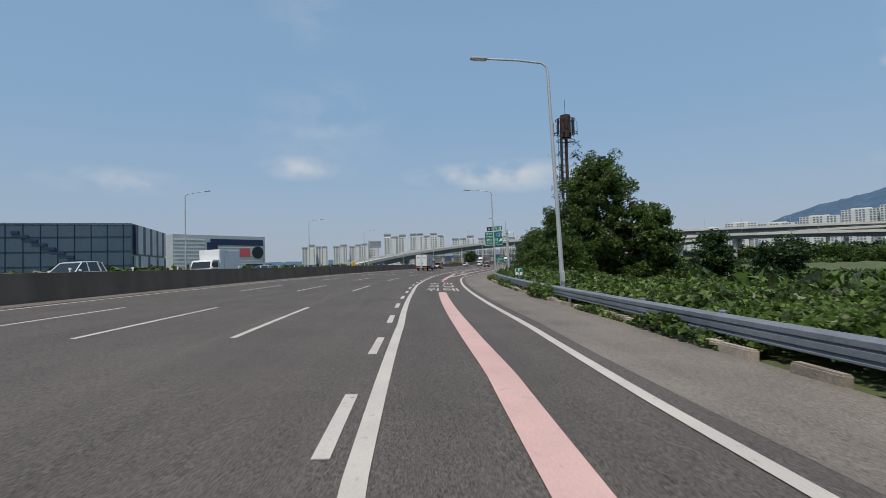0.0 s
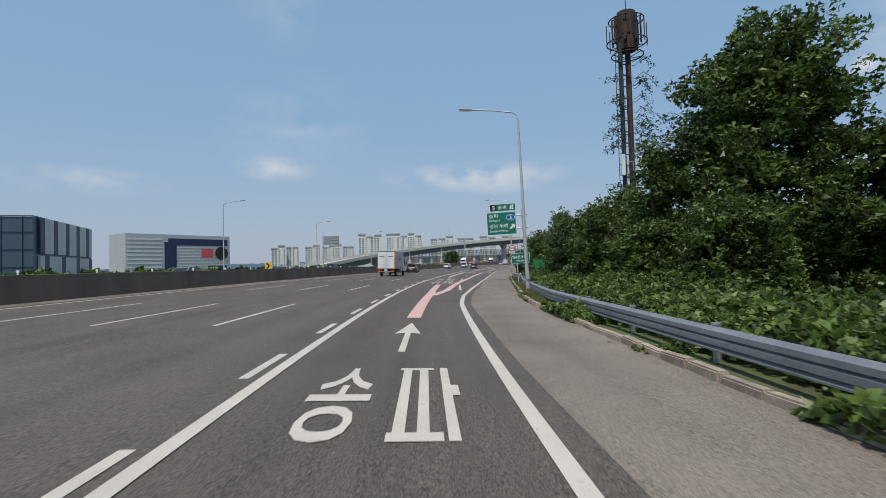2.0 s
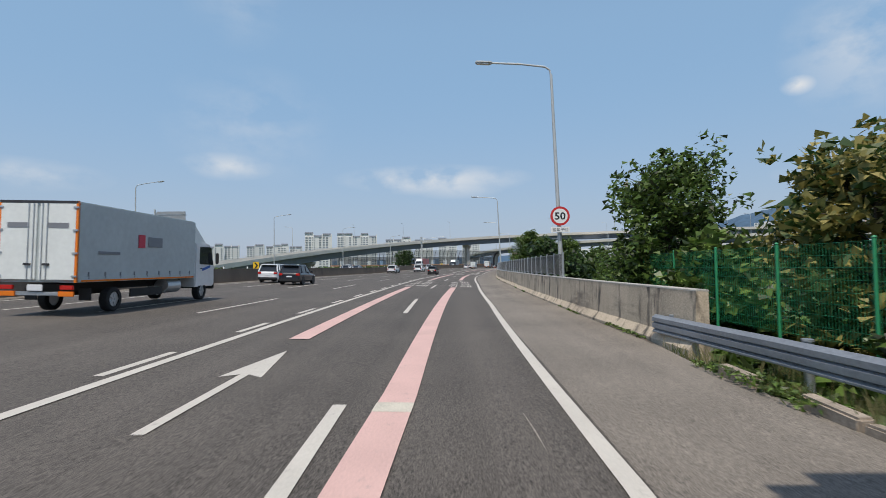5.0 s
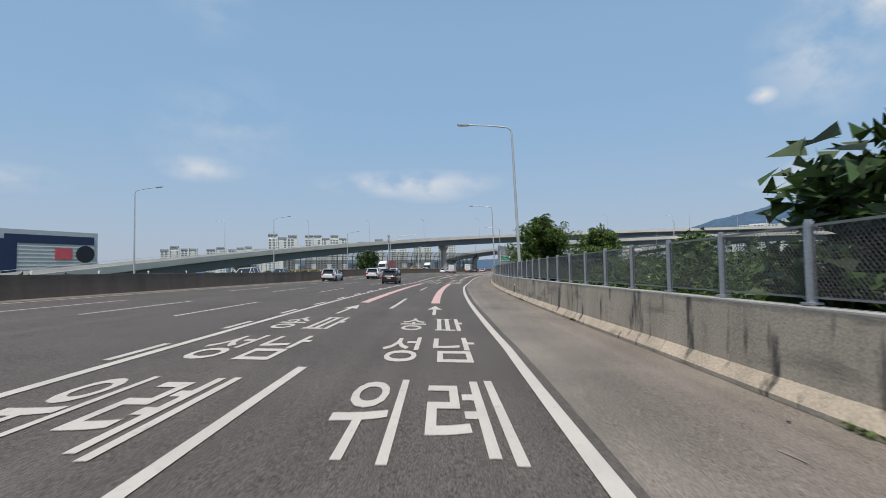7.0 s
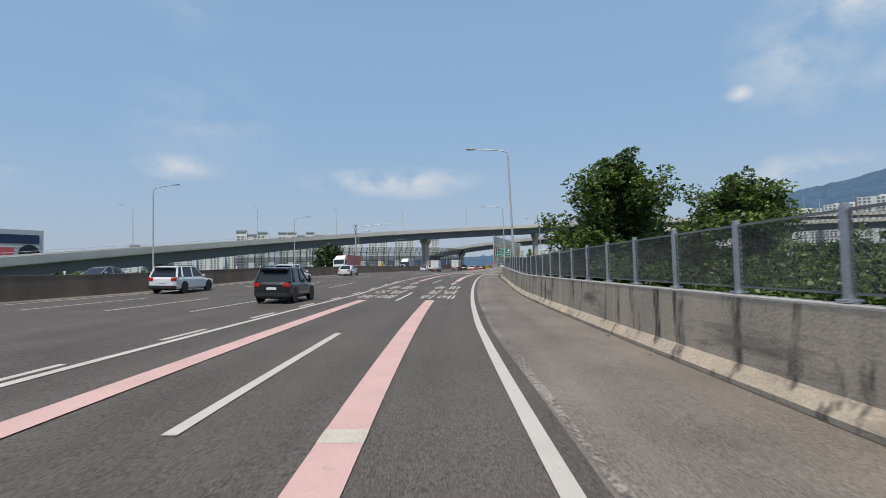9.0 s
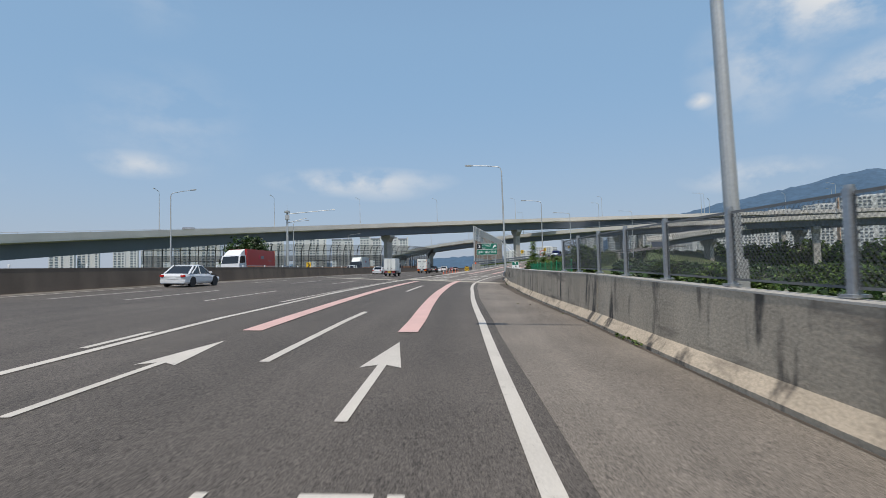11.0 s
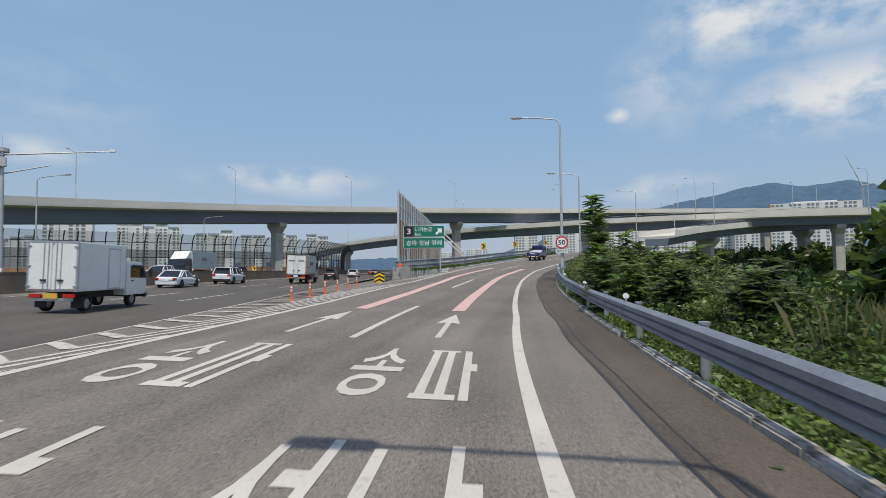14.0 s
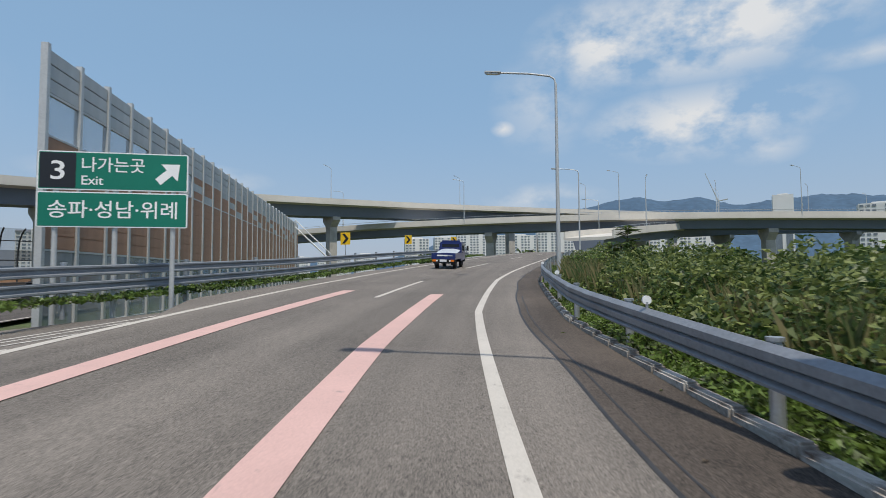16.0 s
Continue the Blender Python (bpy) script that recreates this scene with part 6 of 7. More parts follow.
def pickup(m):
    g = empty("pickup_truck", m, "dark blue flatbed pickup truck with silver tarpaulin sheet in its bed", "truck")
    W = 1.74
    cab(g, P_BLUE, 2.75, 1.68, .52, 1.42, 2.0)
    part("roof_rack", box_bm((0, 2.95, 2.0), (1.4, .05, .12), bevel=.02), P_BLUE, g)
    part("bed_floor", box_bm((0, 1.36, .74), (W, 2.72, .1)), P_BLUE, g)
    for sx in (-1, 1):
        part("bed_side", box_bm((sx * (W / 2 - .02), 1.36, .95), (.05, 2.72, .38), bevel=.012), P_BLUE, g)
        part("tail_lamp", box_bm((sx * .66, -.01, .6), (.26, .08, .15), bevel=.02), TAIL_ORANGE, g)
        part("reverse_lamp", cyl_bm((sx * .47, -.06, .6), (sx * .47, .03, .6), .065, n=14), LAMP_WHITE, g)
        part("mudguard", box_bm((sx * .62, .55, .45), (.34, .05, .36)), BLACK_PLASTIC, g)
        for y in (.95, 3.72):
            add_wheel(g, sx * .66, y, .31, .22, BLACK_PLASTIC)
    part("bed_front", box_bm((0, 2.7, 1.15), (W, .05, .75), bevel=.012), P_BLUE, g)
    tg = part("tailgate", box_bm((0, .02, .95), (W, .05, .38), bevel=.012), P_BLUE, g)
    part("lettering_bar", box_bm((-.08, -.012, .97), (.78, .012, .10), bevel=.003), WHITE_SIGN, tg, "white lettering shown as a bar")
    part("lettering_bar", box_bm((.52, -.012, .955), (.3, .012, .045), bevel=.003), PLATE, tg)
    part("number_plate", box_bm((0, -.05, .6), (.5, .03, .17), bevel=.01), PLATE, g)
    part("rear_bar", box_bm((0, .02, .46), (1.5, .08, .1), bevel=.02), BLACK_PLASTIC, g)
    part("chassis", box_bm((0, 2.2, .5), (.9, 4.0, .22)), CHASSIS, g)
    bm = bmesh.new()
    bmesh.ops.create_grid(bm, x_segments=10, y_segments=14, size=.5)
    for v in bm.verts:
        x, y = v.co.x, v.co.y
        v.co = (x * 1.6, 1.65 + y * 1.9, 1.16 + .26 * (y + .5) + .03 * noise.noise(Vector((x * 5, y * 7, 0))) - .1 * abs(x * 2) ** 3)
    part("tarpaulin", bm, material("silver_tarpaulin", (0.5, 0.54, 0.58), .45, .1, vary=.12, scale=.3, bump=.2), g, "silver-grey tarpaulin sheet", True)
    return g


def box_truck(m, label, length, width, height, floor, cab_len, paint, side, big=False, plate=PLATE):
    """A box-bodied truck facing +y, its rear doors at y = 0."""
    g = empty("box_truck", m, label, "truck")
    hw, top = width / 2, floor + height
    part("box", box_bm((0, length / 2, floor + height / 2), (width, length, height), bevel=.05), side, g)
    for sx in (-1, 1):
        d = part("rear_door", box_bm((sx * (hw / 2 - .005), -.02, floor + height / 2), (hw - .1, .05, height - .16), bevel=.012), BOX_WHITE, g)
        for q in (.14, .3):
            part("lock_rod", cyl_bm((sx * q, -.06, floor + .08), (sx * q, -.06, top - .08), .018, n=8), STEEL, d)
        part("door_latch", box_bm((sx * .3, -.07, floor + height * .22), (.2, .04, .07)), DARK_STEEL, d)
        for k in range(4 if big else 3):
            z = floor + .2 + (height - .4) * k / (3 if big else 2)
            part("hinge", box_bm((sx * (hw - .06), -.05, z), (.16, .05, .06), bevel=.008), STEEL, d)
        part("rear_frame", box_bm((sx * (hw - .03), -.01, floor + height / 2), (.07, .06, height)), TAIL_ORANGE if big else STEEL, g)
        part("tail_lamp", box_bm((sx * (hw - .3), -.0, floor - .16), (.42, .08, .14), bevel=.015), TAIL_RED, g)
        if big:
            part("reflector_bar", box_bm((sx * (hw - .32), .0, floor - .36), (.5, .06, .16), bevel=.01), TAIL_ORANGE, g)
            part("side_rail", box_bm((sx * (hw + .012), length / 2, floor + .10), (.03, length - .1, .18)), BOX_GREY, g)
            part("reflective_strip", box_bm((sx * (hw + .032), length * .5, floor + .05), (.012, length * .96, .06)), TAIL_ORANGE, g)
            part("under_guard", box_bm((sx * (hw - .08), length * .52, floor - .45), (.05, length * .28, .3)), CHASSIS, g)
            for k in range(9):
                part("curtain_buckle", box_bm((sx * (hw + .018), .5 + k * (length - 1) / 8, floor + .22), (.02, .05, .22)), GREY_BAR, g)
        else:
            part("side_door", box_bm((sx * (hw + .01), length * .72, floor + height * .46), (.03, .75, height * .84), bevel=.01), BOX_WHITE, g)
            part("door_frame", box_bm((sx * (hw + .005), length * .72, floor + height * .46), (.024, .85, height * .9), bevel=.01), STEEL, g)
        part("mudguard", box_bm((sx * hw * .72, length * .12, floor - .42), (.4, .04, .4)), BLACK_PLASTIC, g)
    part("top_trim", box_bm((0, -.012, top - .03), (width, .06, .08)), STEEL if not big else DARK_STEEL, g)
    part("bumper", box_bm((0, .06, floor - .36 if big else floor - .3), (width * .78, .1, .12), bevel=.02), STEEL, g)
    part("number_plate", box_bm((-.05, -.02, floor - .17), (.5, .03, .2), bevel=.01), plate, g)
    part("chassis", box_bm((0, length * .6, floor - .18), (width * .42, length * 1.1, .25)), CHASSIS, g)
    r = .42 if big else .31
    axles = (length * .24, length + cab_len * .42) if not big else (length * .26, length + cab_len * .45)
    for y in axles:
        for sx in (-1, 1):
            add_wheel(g, sx * (hw - .2), y, r, .3 if big else .22, STEEL if big else None)
    if big:
        cab(g, paint, length + .12, width * .98, .62, 2.05, cab_len)
        bm = bmesh.new()
        poly_prism(bm, [(length + .15, 2.66), (length + cab_len * .75, 2.66), (length + cab_len * .5, 3.0), (length + .15, top - .05)], -hw * .86, hw * .86)
        bmesh.ops.recalc_face_normals(bm, faces=bm.faces)
        part("wind_deflector", bm, BOX_WHITE, g)
        part("side_stripe", box_bm((hw * .98 + .012, length + cab_len * .6, 1.5), (.012, .8, .12), (12, 0, 0)), BLUE_SIGN, g)
        part("fuel_tank", cyl_bm((hw - .35, length * .72, .75), (hw - .35, length * .86, .75), .3, n=16), STEEL, g)
        for sx in (-1, 1):
            y = length * .52
            part("logo_mark", box_bm((sx * (hw + .02), y - .55 * sx, floor + height * .57), (.012, .42, .5)), material("logo_red", (.5, .03, .06), .5, bump=0), g, "plain red logo shape")
            part("logo_bar", box_bm((sx * (hw + .02), y + .35 * sx, floor + height * .57), (.012, .95, .38)), GREY_BAR, g, "dark lettering shown as a bar")
            part("lettering_bar", box_bm((sx * (hw + .02), length * .2, floor + height * .38), (.012, 1.1, .09)), GREY_BAR, g)
            part("door_logo", box_bm((sx * hw * .5, -.05, floor + height * .7), (.7, .012, .16)), GREY_BAR, g)
    else:
        cab(g, paint, length + .06, width * .97, .5, 1.45, cab_len)
    return g


def on_road(line, s, d, turn=0.0):
    p, h = line.pos(s, d), line.at(s)[2]
    slope = math.degrees(math.atan((line.z(s + 3, d) - line.z(s - 1, d)) / 4))
    bank = math.degrees(math.atan(-0.0299))
    return pose(p.x, p.y, p.z + .01, 0, 0, -math.degrees(h) + turn) @ pose(0, 0, 0, slope, -bank, 0)


pickup(on_road(RAMP, 337.0, -1.15))
box_truck(on_road(MAIN, 109.9, -8.0), "grey curtain-sided box truck with white doors and white cab", 7.4, 2.52, 2.58, 1.05, 1.9, P_WHITE, BOX_GREY, True)
box_truck(on_road(MAIN, 284.0, -6.0), "small white box van with steel-framed rear doors", 3.1, 1.78, 1.85, .78, 1.75, P_WHITE, BOX_WHITE, plate=PLATE_YELLOW)
dark_suv = car("dark blue-black sport utility car on the main carriageway", P_DARK)
dark_suv.matrix_basis = on_road(MAIN, 137.0, -9.1)
white_suv = car("white sport utility car with dark windows on the main carriageway", P_WHITE, 4.9, 1.95, 1.76)
white_suv.matrix_basis = on_road(MAIN, 141.0, -12.6)
small_suv = car("black boxy sport utility car in the outer main lane", P_BLACK, 4.25, 1.82, 1.72)
small_suv.matrix_basis = on_road(MAIN, 196.3, -2.95)
copy_thing(white_suv, on_road(MAIN, 204.0, -13.2))
sedan = car("white saloon car on the main carriageway", P_WHITE, 4.65, 1.82, 1.44, "sedan", clad=False)
sedan.matrix_basis = on_road(MAIN, 307.0, -12.9)
copy_thing(white_suv, on_road(MAIN, 318, -12.6))
for s, d, src in ((345, -6.2, small_suv), (368, -5.6, white_suv), (392, -9.2, sedan), (214, -9.3, white_suv), (420, -6.0, dark_suv), (455, -9.4, white_suv), (243, -12.9, sedan)):
    copy_thing(src, on_road(MAIN, s, d))
red_car = car("red saloon car far ahead on the main carriageway", P_RED, 4.5, 1.8, 1.45, "sedan", clad=False)
red_car.matrix_basis = on_road(MAIN, 440, -9.3)
silver = car("silver saloon car on the opposite carriageway", P_SILVER, 4.6, 1.82, 1.45, "sedan", clad=False)
silver.matrix_basis = on_road(MAIN, 62, -20, 180)
for s, d, src in ((38, -24, white_suv), (88, -23.5, silver), (104, -20, silver), (134, -23.6, dark_suv), (196, -20, white_suv), (214, -23.6, silver), (300, -27, silver), (330, -23.6, white_suv), (346, -20, dark_suv)):
    copy_thing(src, on_road(MAIN, s, d, 180))
for s, at in ((30, lower), (52, lower), (70, lower)):
    p, q = at(s), at(s + 2)
    copy_thing(silver, pose(p.x, p.y, p.z - 1.15, 0, 0, math.degrees(math.atan2(q.y - p.y, q.x - p.x)) - 90) @ pose(4.0, 0, 0))
box_truck(on_road(MAIN, 324, -6.4), "white box truck with plain rear doors on the main carriageway", 5.6, 2.2, 2.3, 1.0, 1.9, P_WHITE, BOX_WHITE, True)
box_truck(on_road(MAIN, 52, -20.2, 180), "white box van on the opposite carriageway", 4.4, 2.0, 2.1, .85, 1.8, P_WHITE, BOX_WHITE)
box_truck(on_road(MAIN, 282, -23.5, 180), "large truck with a red container behind a white cab", 8.6, 2.45, 2.3, 1.15, 2.0, P_WHITE, P_RED, True)
box_truck(on_road(MAIN, 343, -24.0, 180), "blue-white box truck on the opposite carriageway", 8.0, 2.45, 2.6, 1.15, 2.0, P_DARK, BOX_GREY, True)


# ---- vegetation ----


def leaf_cloud(points, size, seed, up=0.35, aspect=1.6):
    """Verts and faces of small bent leaves at the given points."""
    r = np.random.RandomState(seed)
    n = len(points)
    P = np.asarray(points)
    u = r.normal(size=(n, 3))
    u[:, 2] *= .55
    u /= np.linalg.norm(u, axis=1)[:, None]
    w = r.normal(size=(n, 3))
    w[:, 2] += up
    v = np.cross(w, u)
    v /= np.linalg.norm(v, axis=1)[:, None] + 1e-9
    k = size * r.uniform(.55, 1.35, n)[:, None]
    a, b = u * k * aspect * .5, v * k * .5
    nrm = np.cross(u, v) * k * .18
    verts = np.stack([P - a * .8 + b * .9, P + a * 1.15 - nrm, P - a * .8 - b * .9], 1).reshape(-1, 3)
    faces = np.arange(n * 3).reshape(n, 3)
    return verts, faces


def fast_mesh(name, verts, faces, mat):
    me = bpy.data.meshes.new(name)
    me.vertices.add(len(verts))
    me.vertices.foreach_set("co", np.ascontiguousarray(verts, dtype=np.float32).ravel())
    n, c = np.asarray(faces).shape
    me.loops.add(n * c)
    me.loops.foreach_set("vertex_index", np.ascontiguousarray(faces, dtype=np.int32).ravel())
    me.polygons.add(n)
    me.polygons.foreach_set("loop_start", np.arange(0, n * c, c, dtype=np.int32))
    me.update(calc_edges=True)
    me.materials.append(mat)
    return me


def tree(m, height, spread, label, seed, mat=None, leaf=.34, count=5200, bare=.22, tall=1.0, group="trees beside the road"):
    """Tapered trunk, limbs and a crown of leaf clumps round the limbs' ends."""
    g = empty("tree", m, label, "tree", group)
    r = random.Random(seed)
    rn = np.random.RandomState(seed)
    bm = bmesh.new()
    pts = [Vector((0, 0, -1.2))]
    lean = Vector((r.uniform(-.04, .04), r.uniform(-.04, .04), 0))
    for k in range(1, 6):
        pts.append(Vector((lean.x * height * k / 5 + r.uniform(-.1, .1), lean.y * height * k / 5 + r.uniform(-.1, .1), height * .86 * k / 5)))
    rad = [height * .022 * (1 - .17 * k) for k in range(6)]
    for a, b, ra, rb in zip(pts, pts[1:], rad, rad[1:]):
        add_cyl(bm, a, b, ra, rb, 8)
    tips = []
    n = 40
    for k in range(n):
        f = bare + (1 - bare) * (k + r.random()) / n
        z = height * .9 * f
        i = min(4, int(f * 5))
        base = pts[i].lerp(pts[i + 1], f * 5 - i) if i < 5 else pts[-1]
        base = Vector((base.x, base.y, z * .92))
        a = r.uniform(0, 2 * math.pi)
        prof = math.sin(math.pi * (.13 + .69 * (1 - f) ** .85)) ** .75
        reach = spread * prof * r.uniform(.6, 1.05)
        tip = base + Vector((math.cos(a) * reach, math.sin(a) * reach, height * r.uniform(.03, .14)))
        mid = base.lerp(tip, .5) + Vector((0, 0, reach * .06))
        add_cyl(bm, base, mid, .05 * height / 10, .03 * height / 10, 5, False)
        add_cyl(bm, mid, tip, .03 * height / 10, .012 * height / 10, 5, False)
        tips += [(tip, .8 + .5 * r.random()), (mid, .7 + .4 * r.random()), (base.lerp(tip, .78), .8)]
    tips.append((Vector((pts[-1].x, pts[-1].y, height * .93)), .9))
    part("trunk", bm, BARK, g)
    clouds = []
    per = count // len(tips)
    clump = spread * .36
    for c, k in tips:
        sub = rn.normal(size=(5, 3)) * clump * .5
        for q in sub:
            d = rn.normal(size=(per // 5, 3))
            d /= np.linalg.norm(d, axis=1)[:, None]
            d *= (rn.uniform(.35, 1, (len(d), 1)) ** .5) * clump * .55 * k
            d[:, 2] *= .8 * tall
            clouds.append(np.array(c) + q * (1, 1, .8) + d)
    P = np.concatenate(clouds)
    P[:, 2] *= height / P[:, 2].max()
    v, f = leaf_cloud(P, leaf, seed)
    crown = new("crown", fast_mesh("crown", v, f, mat or LEAF))
    crown.parent = g
    return g


def frond_shrub(m, height, spread, label, seed, mat, fronds=110, group="shrubs along the ramp"):
    """Slender stems with long arching fronds, each of two rows of narrow leaflets."""
    g = empty("sumac", m, label, "shrub", group)
    r = random.Random(seed)
    bm = bmesh.new()
    stems = []
    for k in range(5):
        a, q = r.uniform(0, 2 * math.pi), r.uniform(.25, .75) * spread * (0 if k == 0 else 1)
        pts = [Vector((math.cos(a) * q * f ** 1.3, math.sin(a) * q * f ** 1.3, -.3 + (height * (1 if k == 0 else r.uniform(.6, .9)) + .15) * f)) for f in (0, .35, .7, 1)]
        for i in range(3):
            add_cyl(bm, pts[i], pts[i + 1], .03 - .008 * i, .022 - .008 * i, 5, False)
        stems.append(pts)
    verts, faces = [], []
    for k in range(fronds):
        pts = stems[0] if r.random() < .35 else r.choice(stems)
        f = r.uniform(.22, 1) ** .8 * 3
        i = min(2, int(f))
        p = pts[i].lerp(pts[i + 1], f - i)
        a = r.uniform(0, 2 * math.pi)
        out = Vector((math.cos(a), math.sin(a), 0))
        L = r.uniform(.34, .66) * (.6 + .4 * spread)
        rise = r.uniform(.15, .75)
        side = out.cross(Vector((0, 0, 1)))
        prev = p
        for q in range(1, 13):
            u = q / 12
            c = p + out * L * u + Vector((0, 0, L * (rise * u - .42 * u * u)))
            way = (c - prev).normalized()
            size = L * .3 * math.sin(math.pi * min(.97, .18 + .8 * u)) * r.uniform(.8, 1.15)
            for sgn in (-1, 1):
                tip = c + (side * sgn * .86 + way * .5 - Vector((0, 0, .22))).normalized() * size
                n = len(verts)
                mid = c.lerp(tip, .45)
                verts += [c, mid + way * size * .27, tip, mid - way * size * .27]
                faces.append((n, n + 1, n + 2, n + 3))
            if q % 4 == 0:
                add_cyl(bm, p if q == 4 else stem_end, c, .008, .005, 3, False)
                stem_end = c
            prev = c
    part("trunk", bm, BARK, g)
    crown = new("crown", fast_mesh("crown", np.array([tuple(v) for v in verts]), np.array(faces), mat))
    crown.parent = g
    return g


def bank_height(line, S, D):
    """Ground height along a line's own coordinates."""
    if line is MAIN:
        base = np.array([line.z(a, max(b, -36)) for a, b in zip(S, D)]) - .3
        return base - np.clip((-36 - D) * .15, 0, 1.2)
    E = np.array([edge_kerb(a) for a in S])
    base = .0011 * S - .0299 * np.clip(np.minimum(D, E), -60, 30) + np.interp(S, *line.rises)
    over = D - E
    h1 = np.interp(over, [0, .8, 3, 9, 20, 45, 90], [-.05, .0, .05, -.5, -2.6, -4.2, -5.0])
    h2 = np.interp(over, [0, .7, 3, 8, 20, 90], [-.05, -.4, -2.0, -2.8, -4.0, -5.0])
    h3 = np.interp(over, [0, .6, 4, 9, 22, 60, 120], [-.05, .0, .1, -.8, -2.8, -4.5, -5.5])
    return base + np.where(over <= 0, 0, np.where(S < 104, h1, np.where(S < 256, h2, h3)))


def ripple(x, y, seed):
    """Smooth uneven lumps between -1 and 1."""
    q = seed * 1.7
    return (np.sin(x * 1.0 + 1.3 * np.sin(y * .7 + q) + q) + np.sin(y * 1.13 + 1.1 * np.sin(x * .6 - q)) + .7 * np.sin(x * 2.9 + y * 2.3 + q) + .6 * np.sin(y * 3.7 - x * 1.9)) / 3.3


def strew(line, area, n, r):
    s0, s1, d0, d1 = area
    S, F = r.uniform(s0, s1, n), r.uniform(0, 1, n)
    grid = np.linspace(s0, s1, 400)
    A, B = np.interp(S, grid, [d0(q) for q in grid]), np.interp(S, grid, [d1(q) for q in grid])
    D = A + (B - A) * F
    X, Y, H = line.at(S)
    return S, D, X + np.cos(H) * D, Y - np.sin(H) * D


def scrub(name, label, area, height, density, size, seed, mat, line=None, category="undergrowth", ragged=False):
    """A bank of leaves over (s, d) ranges; height(s, d) gives its top above ground."""
    r = np.random.RandomState(seed)
    line = line or RAMP
    n = int(density * (area[1] - area[0]) * 3.0)
    S, D, X, Y = strew(line, area, n, r)
    Hh = np.array([height(a, b) for a, b in zip(S, D)])
    lump = .74 + .36 * ripple(X * .8, Y * .8, seed) + .3 * ripple(X * 2.3, Y * 2.3, seed + 4)
    k = 1 - r.rand(n) ** 2 * .85
    Z = bank_height(line, S, D) + np.maximum(.02, Hh * lump) * k
    keep = Hh > .02
    if ragged:
        grid = np.linspace(area[0], area[1], 400)
        inner, outer = np.interp(S, grid, [area[2](q) for q in grid]), np.interp(S, grid, [area[3](q) for q in grid])
        rim = np.minimum(np.minimum(S - area[0], area[1] - S) / 14, (outer - D) / 18)
        keep &= rim > .45 + .5 * ripple(X * .16, Y * .16, seed) + .25 * ripple(X * .5, Y * .5, seed + 1)
    v, f = leaf_cloud(np.stack([X, Y, Z], 1)[keep], size, seed)
    return tagged(new(name, fast_mesh(name, v, f, mat)), label, category, kind="stuff")


def grass(name, label, area, height, count, seed, mat, line=None):
    """Thin upright blades in tufts."""
    r = np.random.RandomState(seed)
    line = line or RAMP
    S, D, X, Y = strew(line, area, count, r)
    keep = ripple(X * .9, Y * .9, seed) > -.2
    S, D, X, Y = S[keep], D[keep], X[keep], Y[keep]
    n = len(S)
    Z = bank_height(line, S, D)
    h, an, w = height * r.uniform(.4, 1.2, n), r.uniform(0, 6.28, n), r.uniform(.0025, .005, n)
    le = r.uniform(0, .45, n) * h
    c, sn = np.cos(an), np.sin(an)
    V = np.stack([np.stack([X - w * c, Y - w * sn, Z], 1), np.stack([X + w * c, Y + w * sn, Z], 1), np.stack([X + .5 * le * sn + w * c * .6, Y + .5 * le * c + w * sn * .6, Z + h * .7], 1), np.stack([X + le * sn, Y + le * c, Z + h], 1)], 1).reshape(-1, 3)
    return tagged(new(name, fast_mesh(name, V, np.arange(n * 4).reshape(n, 4), mat)), label, "grass", kind="stuff")


def ground_pose(s, d, line=None, turn=0.0):
    line = line or RAMP
    p = line.pos(s, d)
    return pose(p.x, p.y, ground_height(p.x, p.y), 0, 0, turn)


# tall trees and woods beyond the first guardrail
tree(ground_pose(64.5, 21.1), 17.3, 4.0, "tall dense broad-leaved tree behind the guardrail", 1, LEAF, .2, 62000, .05)
tree(ground_pose(62.5, 26.0), 11.4, 2.6, "dense broad-leaved tree close beside a taller one", 5, LEAF, .2, 32000, .05)
tree(ground_pose(57.0, 25.4), 9.6, 2.3, "broad-leaved tree beside a taller one", 2, LEAF, .22, 15000, .10)
tree(ground_pose(53.0, 29.6), 7.6, 1.9, "rounded tree on the embankment", 4, LEAF_DARK, .22, 12000, .08)
tree(ground_pose(50.0, 35.0), 7.0, 2.6, "rounded tree on the embankment", 3, LEAF_DARK, .22, 12000, .08)
for i, (s, d, h, w) in enumerate(((66.8, 17.8, 11.4, 2.3), (67.5, 15.6, 9.6, 2.0), (72, 13.8, 6.8, 2.1), (75, 17.0, 8.4, 2.3), (78.5, 15.2, 7.2, 2.1), (84, 17.0, 7.0, 2.2), (88.5, 14.4, 5.8, 2.0), (93, 17.2, 7.2, 2.2), (98.8, 16.2, 8.8, 2.2), (103, 17.6, 8.8, 2.3), (100.3, 15.4, 8.0, 2.0), (96, 15.6, 7.4, 2.0), (87, 21, 8.2, 2.6), (60, 16.0, 5.6, 2.2), (64, 13.8, 4.4, 1.8))):
    tree(ground_pose(s, d), h, w, "dense green roadside tree in a thicket", 20 + i, LEAF_DARK if i % 3 == 0 else LEAF, .15, 15000, .03)
for i, (s, d, h, w) in enumerate(((20, 46, 6.0, 3.2), (33, 50, 6.4, 3.4), (12, 44, 5.6, 3.2), (42, 56, 6.4, 3.4), (2, 48, 6, 3.4), (26, 62, 7, 3.6))):
    tree(ground_pose(s, d), h, w, "dark tree in the low ground beyond the embankment", 40 + i, LEAF_DARK, .45, 3500, .05)
